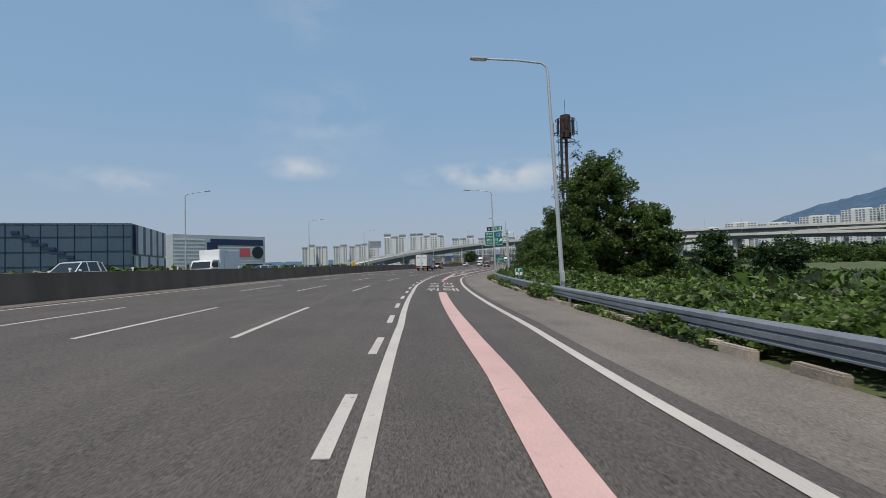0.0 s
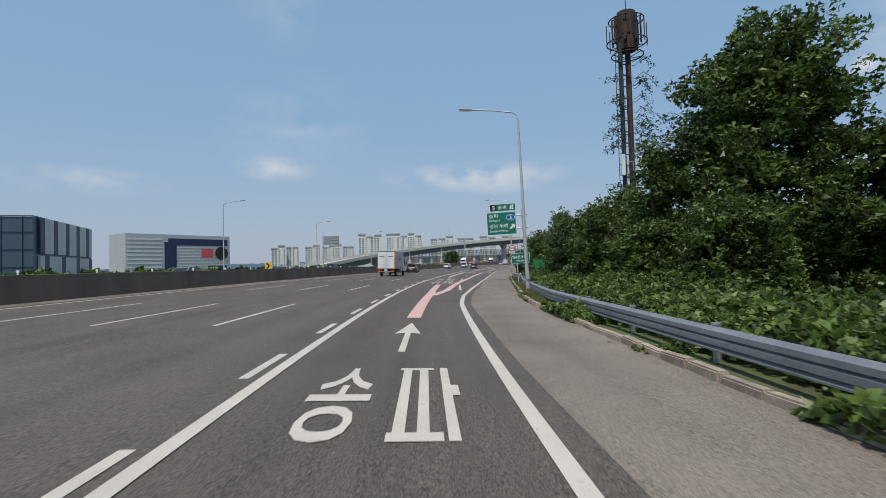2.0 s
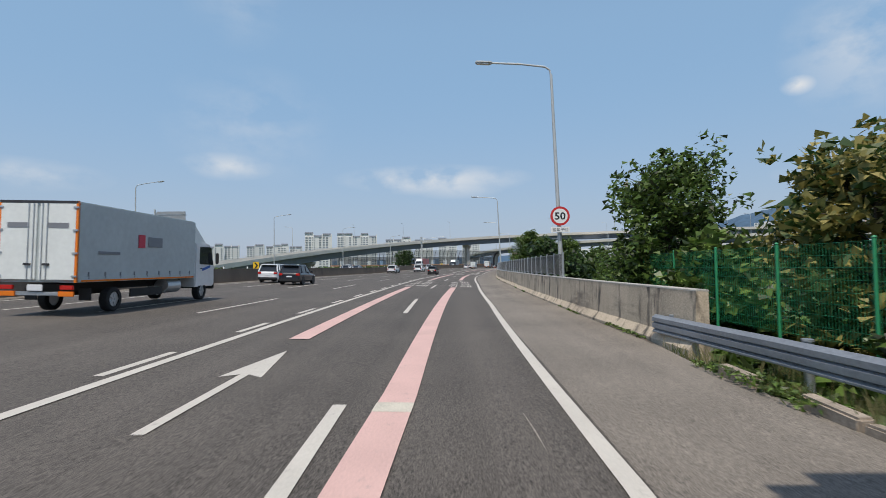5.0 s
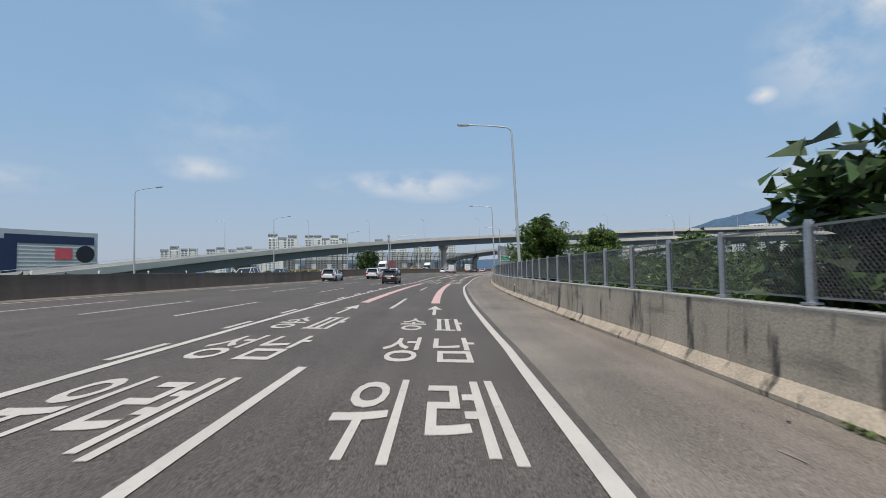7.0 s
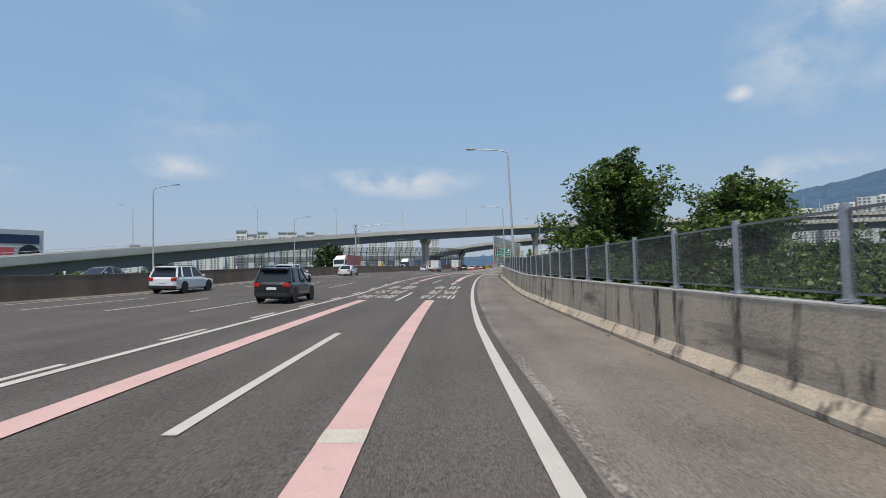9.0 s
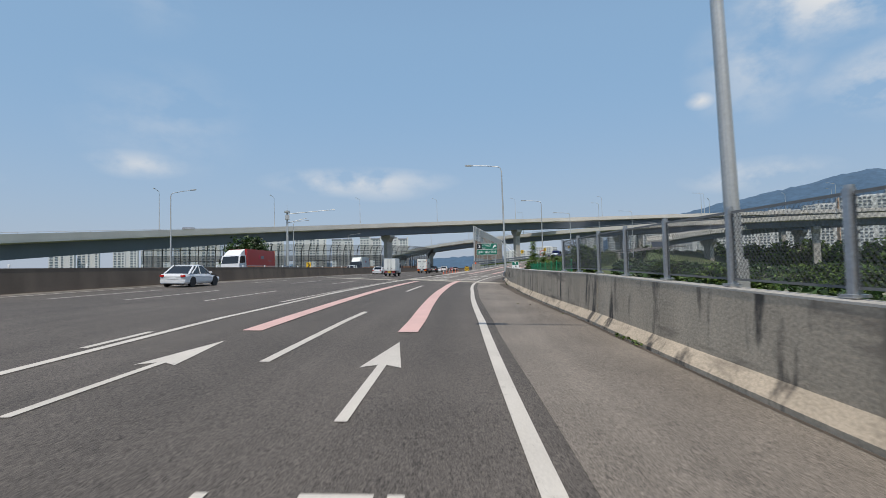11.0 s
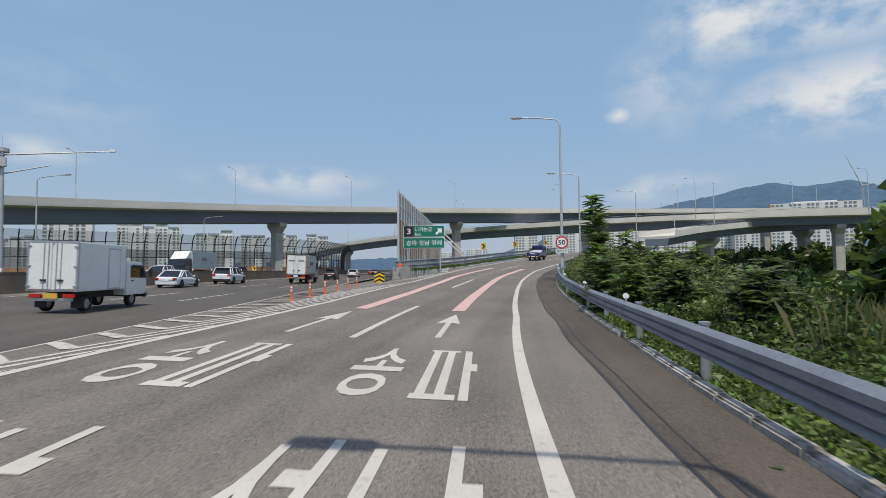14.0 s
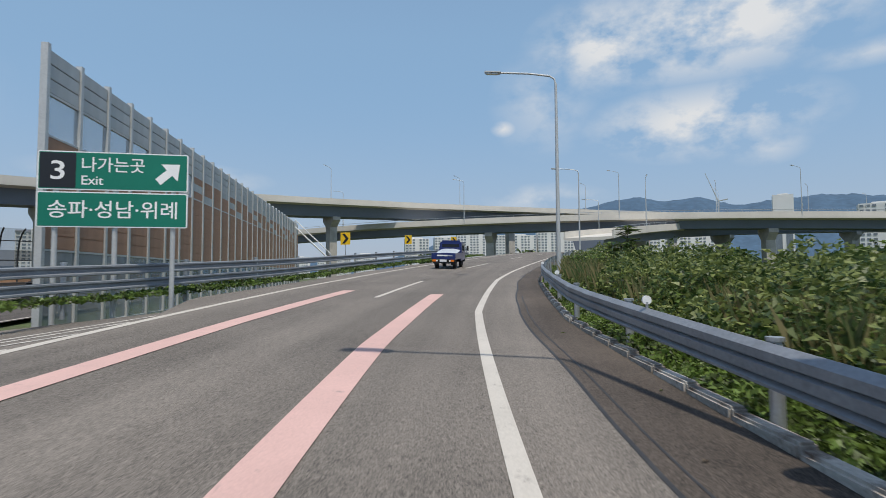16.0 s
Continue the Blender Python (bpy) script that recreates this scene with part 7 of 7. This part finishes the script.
# beyond the parapet
tree(ground_pose(117.2, 15.0), 9.8, 2.9, "airy broad-leaved tree beyond the parapet", 60, LEAF, .17, 16000, .16)
tree(ground_pose(112, 14.4), 5.4, 1.6, "bushy light green tree beyond the fence", 61, LEAF_LIGHT, .26, 5000, .05)
tree(ground_pose(110.5, 18.6), 9.4, 2.8, "tree covered in cream-yellow blossom", 62, LEAF_FLOWER, .27, 9000, .08)
tree(ground_pose(142, 13.4), 6.4, 1.6, "small dark green tree behind the parapet", 63, LEAF_DARK, .28, 3600, .05)
tree(ground_pose(137, 14.8), 5.6, 1.8, "small dark green tree behind the parapet", 64, LEAF_DARK, .28, 3600, .05)
tree(ground_pose(211.5, 17.2), 12.5, 4.1, "round-crowned broad-leaved tree beyond the mesh fence", 65, LEAF_LIGHT, .2, 46000, .04)
tree(ground_pose(208.3, 25.0), 11.7, 3.2, "broad-leaved tree beyond the mesh fence", 66, LEAF_LIGHT, .2, 30000, .10)
tree(ground_pose(187, 34), 6.4, 3.2, "leafy tree on lower ground beyond the fence", 67, LEAF_DARK, .38, 6000, .05)
tree(ground_pose(190, 26), 5.2, 3.0, "leafy tree on lower ground beyond the fence", 68, LEAF, .34, 6000, .05)
tree(ground_pose(177.5, 25.5), 8.6, 2.8, "bushy tree below the parapet", 69, LEAF, .32, 5200, .03)
tree(ground_pose(180, 19), 4.6, 2.4, "bushy tree below the parapet", 70, LEAF, .3, 5200, .03)
tree(ground_pose(204, 18), 4.8, 2.2, "bushy tree below the parapet", 72, LEAF, .3, 5000, .03)
for i, (s, d, h, w) in enumerate(((280, 16, 4.4, 1.7), (276, 25, 3.6, 1.8), (284, 31, 3.8, 2.2), (262, 30, 3.0, 1.8), (290, 44, 4.2, 2.6), (270, 42, 3.6, 2.4))):
    tree(ground_pose(s, d), h, w, "rounded green bush on the lower field", 80 + i, LEAF if i % 2 else LEAF_LIGHT, .3, 4600, .03, group="bushes in the field")
# along the ramp
frond_shrub(ground_pose(288.6, 8.3), 4.7, 1.15, "young sumac tree with long feathery leaves above the ramp's hedge", 90, LEAF_FRESH, 420)
for i, (s, d, h, w) in enumerate(((287.0, 8.4, 2.6, 1.0), (284.6, 8.3, 2.0, 1.0), (282.4, 8.9, 1.8, 1.0), (289.5, 9.7, 3.0, 1.1), (292, 10.6, 2.6, 1.2), (291, 8.4, 2.3, .9), (285, 10.2, 2.2, 1.1), (280.2, 9.6, 1.7, 1.0), (294, 12.4, 2.4, 1.3), (287, 12.0, 2.4, 1.2), (281.5, 12.4, 2.0, 1.2), (293.6, 8.6, 1.9, .9), (297, 9.2, 1.9, .9), (278, 10.8, 1.6, 1.0), (302, 9.2, 1.7, .9), (306.5, 9.6, 1.8, .9), (323, 9.0, 2.6, 1.0), (300, 13.0, 2.2, 1.2))):
    frond_shrub(ground_pose(s, d), h, w, "leafy green sumac shrub behind the ramp's guardrail", 100 + i, (LEAF_FRESH, LEAF_LIGHT, LEAF_FRESH)[i % 3], 230)
tree(ground_pose(372, -6.5), 4.6, 2.0, "small round tree at the end of the ramp's guardrail", 120, LEAF_DARK, .3, 3800, .04)
p = Vector((49.6, 316.6, 0))
tree(pose(p.x, p.y, ground_height(p.x, p.y)), 9.2, 3.8, "dark spreading pine beyond the carriageways", 121, LEAF_DARK, .42, 7000, .1)
# undergrowth along the guardrails
patchy = lambda s, k: noise.noise(Vector((s * .21, k, 0)))
scrub("vine_undergrowth", "broad-leaved vines and weeds crowding the guardrail", (-8, 100, lambda s: edge_kerb(s) + 1.0, lambda s: edge_kerb(s) + 5.5), lambda s, d: float(np.interp(d - edge_kerb(s), [1.0, 1.5, 3, 5.5], [.62, .85, .95, 1.1])) * (1 + .35 * patchy(s, 1)), 520, .135, 5, LEAF_LIGHT)
scrub("dark_undergrowth", "shaded lower growth of the embankment", (-8, 101, lambda s: edge_kerb(s) + 1.3, lambda s: edge_kerb(s) + 9), lambda s, d: float(np.interp(d - edge_kerb(s), [1.2, 4, 9], [.6, .95, 1.1])), 330, .15, 6, LEAF_LIGHT)
scrub("thicket", "dense thicket below the roadside trees", (58, 104, lambda s: edge_kerb(s) + 3.6, lambda s: edge_kerb(s) + 13), lambda s, d: float(np.interp(d - edge_kerb(s), [3.6, 5, 8, 13], [.8, 1.8, 3.0, 4.2])) * float(np.interp(s, [58, 66, 97, 104], [.5, 1, 1, .55])), 1100, .17, 7, LEAF)
scrub("creeping_vines", "vines creeping over the guardrail and kerb", (-8, 66, lambda s: edge_kerb(s) - .05 - .45 * max(0, patchy(s, 4)), lambda s: edge_kerb(s) + 1.1), lambda s, d: float(np.interp(patchy(s, 4), [-.02, .28], [.0, .74])), 260, .13, 8, LEAF_LIGHT)
scrub("kerb_weeds", "low weeds along the kerb", (66, 258, lambda s: edge_kerb(s) - .12, lambda s: edge_kerb(s) + .35), lambda s, d: (.2 if s < 106 else .1) if noise.noise(Vector((s * .3, 7, 0))) > (.0 if s < 120 else .34) else 0.0, 60, .06, 9, LEAF_LIGHT)
scrub("ramp_undergrowth", "mixed weeds and shrubs behind the ramp's guardrail", (262, 335, lambda s: edge_kerb(s) + 1.0, lambda s: edge_kerb(s) + 9), lambda s, d: float(np.interp(d - edge_kerb(s), [1.0, 1.4, 3, 7, 14], [.5, .75, 1.15, 1.2, 1.5])) * float(np.interp(s, [262, 276, 281, 345], [.4, .6, 1.2, 1.15])), 430, .09, 10, LEAF)
scrub("ramp_shrubbery", "light green leafy growth behind the ramp's guardrail", (279, 345, lambda s: edge_kerb(s) + 1.0, lambda s: edge_kerb(s) + 6), lambda s, d: float(np.interp(d - edge_kerb(s), [1.0, 1.4, 3, 6], [.7, 1.15, 1.75, 1.8])) * (1 + .45 * patchy(s * 2, 6)) * float(np.interp(s, [279, 286, 296, 312, 324], [.6, .85, 1.15, 1.15, .8])), 480, .085, 18, HEDGE)
scrub("ramp_verge", "low green weeds under the ramp's guardrail", (264, 345, lambda s: edge_kerb(s) + .2, lambda s: edge_kerb(s) + 1.0), lambda s, d: float(np.interp(patchy(s * 1.6, 2), [-.1, .25], [.03, .34])), 150, .07, 11, LEAF_LIGHT)
grass("dry_grass", "tall dry grass and stems among the shrubs", (293, 334, lambda s: edge_kerb(s) + 1.2, lambda s: edge_kerb(s) + 4.5), 1.0, 26000, 12, GRASS_DRY)
grass("field_reeds", "brownish reeds on the low field", (256, 282, lambda s: edge_kerb(s) + 2.5, lambda s: edge_kerb(s) + 20), 1.0, 30000, 22, GRASS_DRY)
grass("verge_grass", "thin grass along the kerb", (60, 106, lambda s: edge_kerb(s) + .1, lambda s: edge_kerb(s) + 1.2), .3, 9000, 23, GRASS_DRY)
scrub("field_growth", "rough green growth on the low field", (196, 345, lambda s: edge_kerb(s) + 12, lambda s: edge_kerb(s) + 92), lambda s, d: 1.3 + 1.3 * patchy(s * .8 + d * .7, 9), 300, .55, 13, LEAF_DARK, ragged=True)
scrub("slope_growth", "bushes on the slope below the parapet", (108, 262, lambda s: edge_kerb(s) + 1.2, lambda s: edge_kerb(s) + 16), lambda s, d: float(np.interp(d - edge_kerb(s), [1.2, 4, 16], [.9, 1.5, 1.9])) * float(np.interp(s, [108, 148, 204, 222, 240], [1, 1.7, 1.7, .9, .5])), 190, .4, 14, LEAF)
scrub("parapet_woods", "tangled green woods on the slope below the fence", (150, 214, lambda s: edge_kerb(s) + 8, lambda s: edge_kerb(s) + 30), lambda s, d: float(np.interp(d - edge_kerb(s), [8, 13, 30], [2.8, 6.0, 7.6])) * float(np.interp(s, [150, 168, 205, 214], [.5, 1, 1, .6])), 650, .22, 24, LEAF)
def woods(name, label, centre, az0, az1, r0, r1, top, count, size, seed, mat):
    """Far trees seen as lumpy crowns, spread over a sector of the low ground."""
    r = np.random.RandomState(seed)
    az, dist = np.radians(r.uniform(az0, az1, count)), r.uniform(r0, r1, count)
    X, Y = centre[0] + np.sin(az) * dist, centre[1] + np.cos(az) * dist
    lump = .68 + .34 * ripple(X * .17, Y * .17, seed) + .2 * ripple(X * .6, Y * .6, seed + 2)
    Z = -4.5 + (top + 4.5) * np.clip(lump, .2, 1.3) * (1 - r.rand(count) ** 2 * .9)
    v, f = leaf_cloud(np.stack([X, Y, Z], 1), size, seed)
    return tagged(new(name, fast_mesh(name, v, f, mat)), label, "woods", kind="stuff")


woods("far_woods", "dark green trees on the low ground behind the overpass", (64, 236), 38, 104, 185, 240, 9.5, 60000, 1.1, 25, LEAF)
woods("field_trees", "rough bushes and young trees on the low field", (64, 236), 56, 92, 60, 160, .8, 60000, .7, 26, LEAF_LIGHT)
scrub("low_woods", "dark woods on the low ground", (-34, 185, lambda s: edge_kerb(s) + 18, lambda s: edge_kerb(s) + 90), lambda s, d: 2.8, 140, .9, 15, LEAF, ragged=True)
scrub("far_side_growth", "green hedge beyond the opposite carriageway", (-30, 330, lambda s: -44, lambda s: -37.5), lambda s, d: 1.6 if s < 180 else 1.0, 55, .7, 16, LEAF, MAIN)
scrub("gore_grass", "strip of grass under the double guardrail", (312, 372, lambda s: rail_left(s) - .5, lambda s: rail_left(s) + .7), lambda s, d: .22, 90, .1, 17, LEAF_LIGHT)


# ---- masts, fences and small roadside things ----


def cell_tower():
    g = empty("cell_tower", pose(30.1, 84.0, ground_height(30.1, 84.0)), "rusty brown mobile phone mast overgrown with climbing branches", "cell tower")
    top = 27.6 - ground_height(30.1, 84.0)
    part("mast", cyl_bm((.35, 0, -1), (.35, 0, top - 2.2), .32, .26, 16), RUST, g)
    part("cable_duct", cyl_bm((-.6, -.2, -1), (-.55, -.2, top - 4), .24, .2, 10), DARK_STEEL, g)
    for k in range(20):
        z = 1.0 + k * (top - 6) / 20
        part("bracket", box_bm((-.15, -.1, z), (1.0, .12, .1)), DARK_STEEL, g)
    for k in range(44):
        part("ladder_rung", box_bm((-.95, -.2, .6 + k * (top - 5) / 44), (.36, .04, .04)), DARK_STEEL, g)
    for x in (-1.12, -.78):
        part("ladder_rail", box_bm((x, -.2, top / 2 - 2), (.05, .05, top - 5)), DARK_STEEL, g)
    zc = top - 5.2
    for z, r in ((zc, 1.55), (zc + 1.3, 1.95), (zc + 3.6, 1.7)):
        bm = bmesh.new()
        for k in range(16):
            a, b = 2 * math.pi * k / 16, 2 * math.pi * (k + 1) / 16
            add_cyl(bm, (.3 + r * math.cos(a), r * math.sin(a), z), (.3 + r * math.cos(b), r * math.sin(b), z), .06, n=6)
        for k in range(6):
            a = 2 * math.pi * k / 6
            add_cyl(bm, (.3, 0, z - .3), (.3 + r * math.cos(a), r * math.sin(a), z), .045, n=6)
        part("ring_platform", bm, DARK_STEEL, g)
    part("drum", cyl_bm((.3, 0, zc + .5), (.3, 0, zc + 4.4), .95, .9, 14), RUST, g)
    for k in range(8):
        a = 2 * math.pi * k / 8 + .2
        part("antenna", box_bm((.3 + 1.35 * math.cos(a), 1.35 * math.sin(a), zc + 2.5), (.34, .16, 2.7), (0, 0, math.degrees(a) + 90), .03), RUST if k % 3 else DARK_STEEL, g)
        part("antenna_pole", cyl_bm((.3 + 1.95 * math.cos(a + .3), 1.95 * math.sin(a + .3), zc + .9), (.3 + 1.95 * math.cos(a + .3), 1.95 * math.sin(a + .3), zc + 3.2), .05, n=6), DARK_STEEL, g)
    part("lightning_rod", cyl_bm((.3, 0, zc + 4.3), (.3, 0, zc + 7.2), .05, .03, 6), DARK_STEEL, g)
    zm = 11.6
    bm = bmesh.new()
    for k in range(12):
        a, b = 2 * math.pi * k / 12, 2 * math.pi * (k + 1) / 12
        for z in (0, 1.1):
            add_cyl(bm, (.5 + 1.15 * math.cos(a), 1.15 * math.sin(a), zm + z), (.5 + 1.15 * math.cos(b), 1.15 * math.sin(b), zm + z), .035, n=6)
        add_cyl(bm, (.5 + 1.15 * math.cos(a), 1.15 * math.sin(a), zm), (.5 + 1.15 * math.cos(a), 1.15 * math.sin(a), zm + 1.1), .03, n=6)
        add_cyl(bm, (.5, 0, zm - .9), (.5 + 1.15 * math.cos(a), 1.15 * math.sin(a), zm), .03, n=5)
    part("service_cage", bm, STEEL, g)
    for x, y in ((-1.0, -.8), (.5, -1.2), (1.6, -.5), (1.1, -1.0)):
        part("panel_antenna", box_bm((x, y, zm + .8), (.36, .2, 2.1), bevel=.04), WHITE_SIGN, g, "pale panel antenna")
    r = random.Random(31)
    bm, pts = bmesh.new(), []
    for k in range(46):
        z = r.uniform(zm + 2.2, zc - .6)
        sx = 1 if r.random() < .6 else -1
        L = r.uniform(1.2, 3.0) * (1 if sx > 0 else .8)
        yy = r.uniform(-1.2, 1.2)
        p = Vector((.35 + sx * .4, 0, z))
        for q in range(7):
            e = Vector((.35 + sx * (.4 + L * (q + 1) / 7), yy * (q + 1) / 7, z + (.28 if sx > 0 else .05) * L * math.sin(q * .5) - .5 * (q / 7) ** 2 + r.uniform(-.08, .08)))
            add_cyl(bm, p, e, .03 - .003 * q, .027 - .003 * q, 4, False)
            if q > 1:
                for _ in range(5):
                    pts.append(e + Vector((r.gauss(0, .17), r.gauss(0, .2), r.gauss(0, .14))))
            p = e
    part("climbing_branches", bm, BARK, g)
    v, f = leaf_cloud(np.array([tuple(p) for p in pts]), .17, 33)
    lv = new("climber_leaves", fast_mesh("climber_leaves", v, f, LEAF_DARK))
    lv.parent = g


cell_tower()


def camera_mast():
    g = empty("camera_mast", pose(58, 319.2, 0), "grey steel traffic camera mast with a long arm", "camera mast")
    part("pole", cyl_bm((0, 0, -2), (0, 0, 15.4), .3, .2, 14), POLE_STEEL, g)
    part("arm", cyl_bm((0, 0, 15.0), (9.6, -2.2, 15.9), .09, .06, 8), POLE_STEEL, g)
    part("lower_arm", cyl_bm((0, 0, 13.0), (4.2, -.9, 14.1), .08, .06, 8), POLE_STEEL, g)
    part("camera_head", box_bm((9.8, -2.25, 15.95), (.6, .3, .3), (0, 0, -12), .05), WHITE_SIGN, g)
    part("cabinet", box_bm((0, -.4, 14.2), (.9, .4, 1.0), bevel=.04), POLE_STEEL, g)
    part("ring", cyl_bm((0, 0, 15.3), (0, 0, 15.7), .6, .6, 14), POLE_STEEL, g)
    part("lightning_rod", cyl_bm((0, 0, 15.6), (0, 0, 17.0), .03, .02, 6), POLE_STEEL, g)


camera_mast()


def board_on_mast():
    g = empty("roadside_sign", pose(-7.4, 168.4, ground_height(-7.4, 168.4), 0, 0, -10), "back of a roadside sign board on a steel mast", "road sign")
    part("post", cyl_bm((0, 0, -1), (0, 0, 9.4), .16, .13, 12), POLE_STEEL, g)
    for z in (7.4, 8.6):
        part("arm", cyl_bm((-.2, 0, z), (4.2, 0, z), .06, n=8), POLE_STEEL, g)
    part("panel", box_bm((2.2, -.1, 8.0), (3.9, .06, 2.2), bevel=.02), SIGN_BACK, g)
    for z in (7.3, 8.0, 8.7):
        part("stiffener", box_bm((2.2, -.16, z), (3.8, .05, .07)), STEEL, g)


board_on_mast()


def wire_fence(line, a, b, d, base, top, step, label):
    """Green welded mesh between round green posts."""
    g = empty("wire_fence", Matrix(), label, "fence", "green wire fences")
    ss = np.arange(a, b, step)
    bm = bmesh.new()
    add_cyl(bm, (0, 0, base - .4), (0, 0, top + .06), .04, n=10)
    add_cyl(bm, (0, 0, top + .06), (0, 0, top + .1), .05, .02, 10)
    first = part("post", bm, GREEN_WIRE, g)
    me = first.data
    for i, s in enumerate(ss):
        ob = first if i == 0 else new("post", me)
        ob.parent = g
        p = line.pos(s, d(s))
        ob.matrix_basis = pose(p.x, p.y, 0)
        if i + 1 == len(ss):
            break
        q = line.pos(ss[i + 1], d(ss[i + 1]))
        bm = bmesh.new()
        n = int(step / .1)
        for k in range(n + 1):
            w = p.lerp(q, k / n)
            add_box(bm, (w.x, w.y, (base + top) / 2), (.006, .006, top - base))
        ang = math.degrees(math.atan2(q.y - p.y, q.x - p.x))
        for z in np.arange(base + .05, top + .01, (top - base - .05) / 8):
            m = p.lerp(q, .5)
            add_box(bm, (m.x, m.y, z), ((q - p).to_2d().length, .007, .007), (0, 0, ang))
        part("mesh_panel", bm, GREEN_WIRE, g)
    return g


wire_fence(RAMP, 98, 117, lambda s: 13.4, -.1, 2.1, 3.0, "green welded wire fence with green posts behind the guardrail")
wire_fence(RAMP, 238, 262, lambda s: edge_kerb(s) + 2.4, .6, 2.2, 2.4, "green welded wire fence beyond the concrete parapet")


def delineator():
    g = empty("delineator", Matrix(), "round white reflector on a short bracket above the guardrail", "reflector", "guardrail reflectors")
    part("bracket", box_bm((0, 0, .05), (.03, .05, .12)), STEEL, g)
    part("disc", cyl_bm((0, -.02, .14), (0, .02, .14), .07, n=18), WHITE_SIGN, g, "white reflector disc")
    return g


dl = delineator()
dl.matrix_basis = RAMP.spot(92, rail_right(92) - .03, .67)
for s in (278.5, 286, 294, 303, 309.2, 318, 327):
    copy_thing(dl, RAMP.spot(s, rail_ramp(s), .84))


def wall_box(s, z, w, h, label):
    ob = tagged(part("wall_plate", box_bm((0, 0, 0), (.03, w, h), bevel=.008), DARK_STEEL), label, "plate")
    ob.matrix_basis = RAMP.spot(s, edge_kerb(s) + .125, z)


wall_box(251.6, .86, .34, .46, "dark rectangular cover plate on the concrete parapet")


def wall_fitting():
    s = 169.9
    g = empty("wall_fitting", RAMP.spot(s, edge_kerb(s) + .12, .82), "small white junction fitting with a thin dark crack on the parapet", "fitting")
    part("box", box_bm((0, 0, 0), (.07, .14, .1), bevel=.015), WHITE_SIGN, g)
    # crack in the wall below the fitting, built as a thin dark tube
    bm = bmesh.new()
    pts = [(-.02, .05, -.05), (-.02, .16, -.2), (-.02, .08, -.32), (-.02, .14, -.46), (-.05, .1, -.58)]
    for a, b in zip(pts, pts[1:]):
        add_cyl(bm, a, b, .012, n=6)
    part("cable", bm, BLACK_PLASTIC, g)


wall_fitting()


def warning_disc():
    g = empty("warning_sign", MAIN.spot(310.5, 6.0, .5), "small orange diamond warning sign on a post beside the gore", "road sign")
    part("post", cyl_bm((0, 0, -.5), (0, 0, 2.1), .035), STEEL, g)
    part("board", box_bm((0, -.06, 1.75), (.34, .03, .34), (0, 45, 0), .01), ORANGE, g)


warning_disc()


def tower_crane():
    p = toward(69.5, 820, 0, (110, 270))
    g = empty("tower_crane", p, "distant lattice tower crane above unfinished blocks", "tower crane")
    bm = bmesh.new()
    for x in (-1, 1):
        add_box(bm, (x, 0, 55), (.5, .5, 110))
    for k in range(26):
        add_cyl(bm, (-1, 0, 4 + 4 * k), (1, 0, 8 + 4 * k), .15, n=4)
    part("mast", bm, POLE_STEEL, g)
    part("jib", cyl_bm((0, 0, 108), (-16, 0, 150), .9, .4, 6), POLE_STEEL, g)
    part("counter_jib", cyl_bm((0, 0, 108), (12, 0, 110), .9, .9, 6), POLE_STEEL, g)


tower_crane()



def stairs():
    """Steel access stair from the overpass deck down to the ramp."""
    g = empty("access_stair", pose(125.4, 346.5, 0, 0, 0, -27), "white steel access stair below the overpass", "stairs")
    for y in (-.5, .5):
        part("stringer", cyl_bm((0, y, 10.2), (5.0, y, 5.4), .09, n=6), WHITE_SIGN, g)
        part("handrail", cyl_bm((0, y, 11.2), (5.0, y, 6.4), .05, n=6), WHITE_SIGN, g)
    for k in range(24):
        part("step", box_bm((.1 + k * .205, 0, 10.1 - k * .197), (.26, 1.0, .05)), WHITE_SIGN, g)
    for x, z in ((0.1, 10.1), (4.9, 5.5)):
        for y in (-.5, .5):
            part("post", cyl_bm((x, y, -1), (x, y, z + 1.0), .07, n=6), POLE_STEEL, g)


stairs()

# litter and leaf scraps along the kerbs
rng_l = random.Random(5)
for k in range(46):
    s = rng_l.choice((rng_l.uniform(225, 258), rng_l.uniform(262, 318), rng_l.uniform(20, 100), rng_l.uniform(110, 215)))
    d = edge_kerb(s) - abs(rng_l.gauss(0, .7)) - .1
    bm = bmesh.new()
    q = rng_l.uniform(.03, .09)
    vs = [bm.verts.new(v) for v in ((-q, -q * .4, .004), (q * .2, -q * .5, .02), (q, q * .1, .006), (q * .1, q * .5, .024))]
    bm.faces.new(vs)
    ob = tagged(part("leaf_scrap", bm, rng_l.choice((BARK, GRASS_DRY, DARK_STEEL)), smooth=False), "dry leaf scrap lying on the asphalt", "litter", "leaf scraps")
    ob.matrix_basis = RAMP.spot(s, d, .008, rng_l.uniform(0, 360))
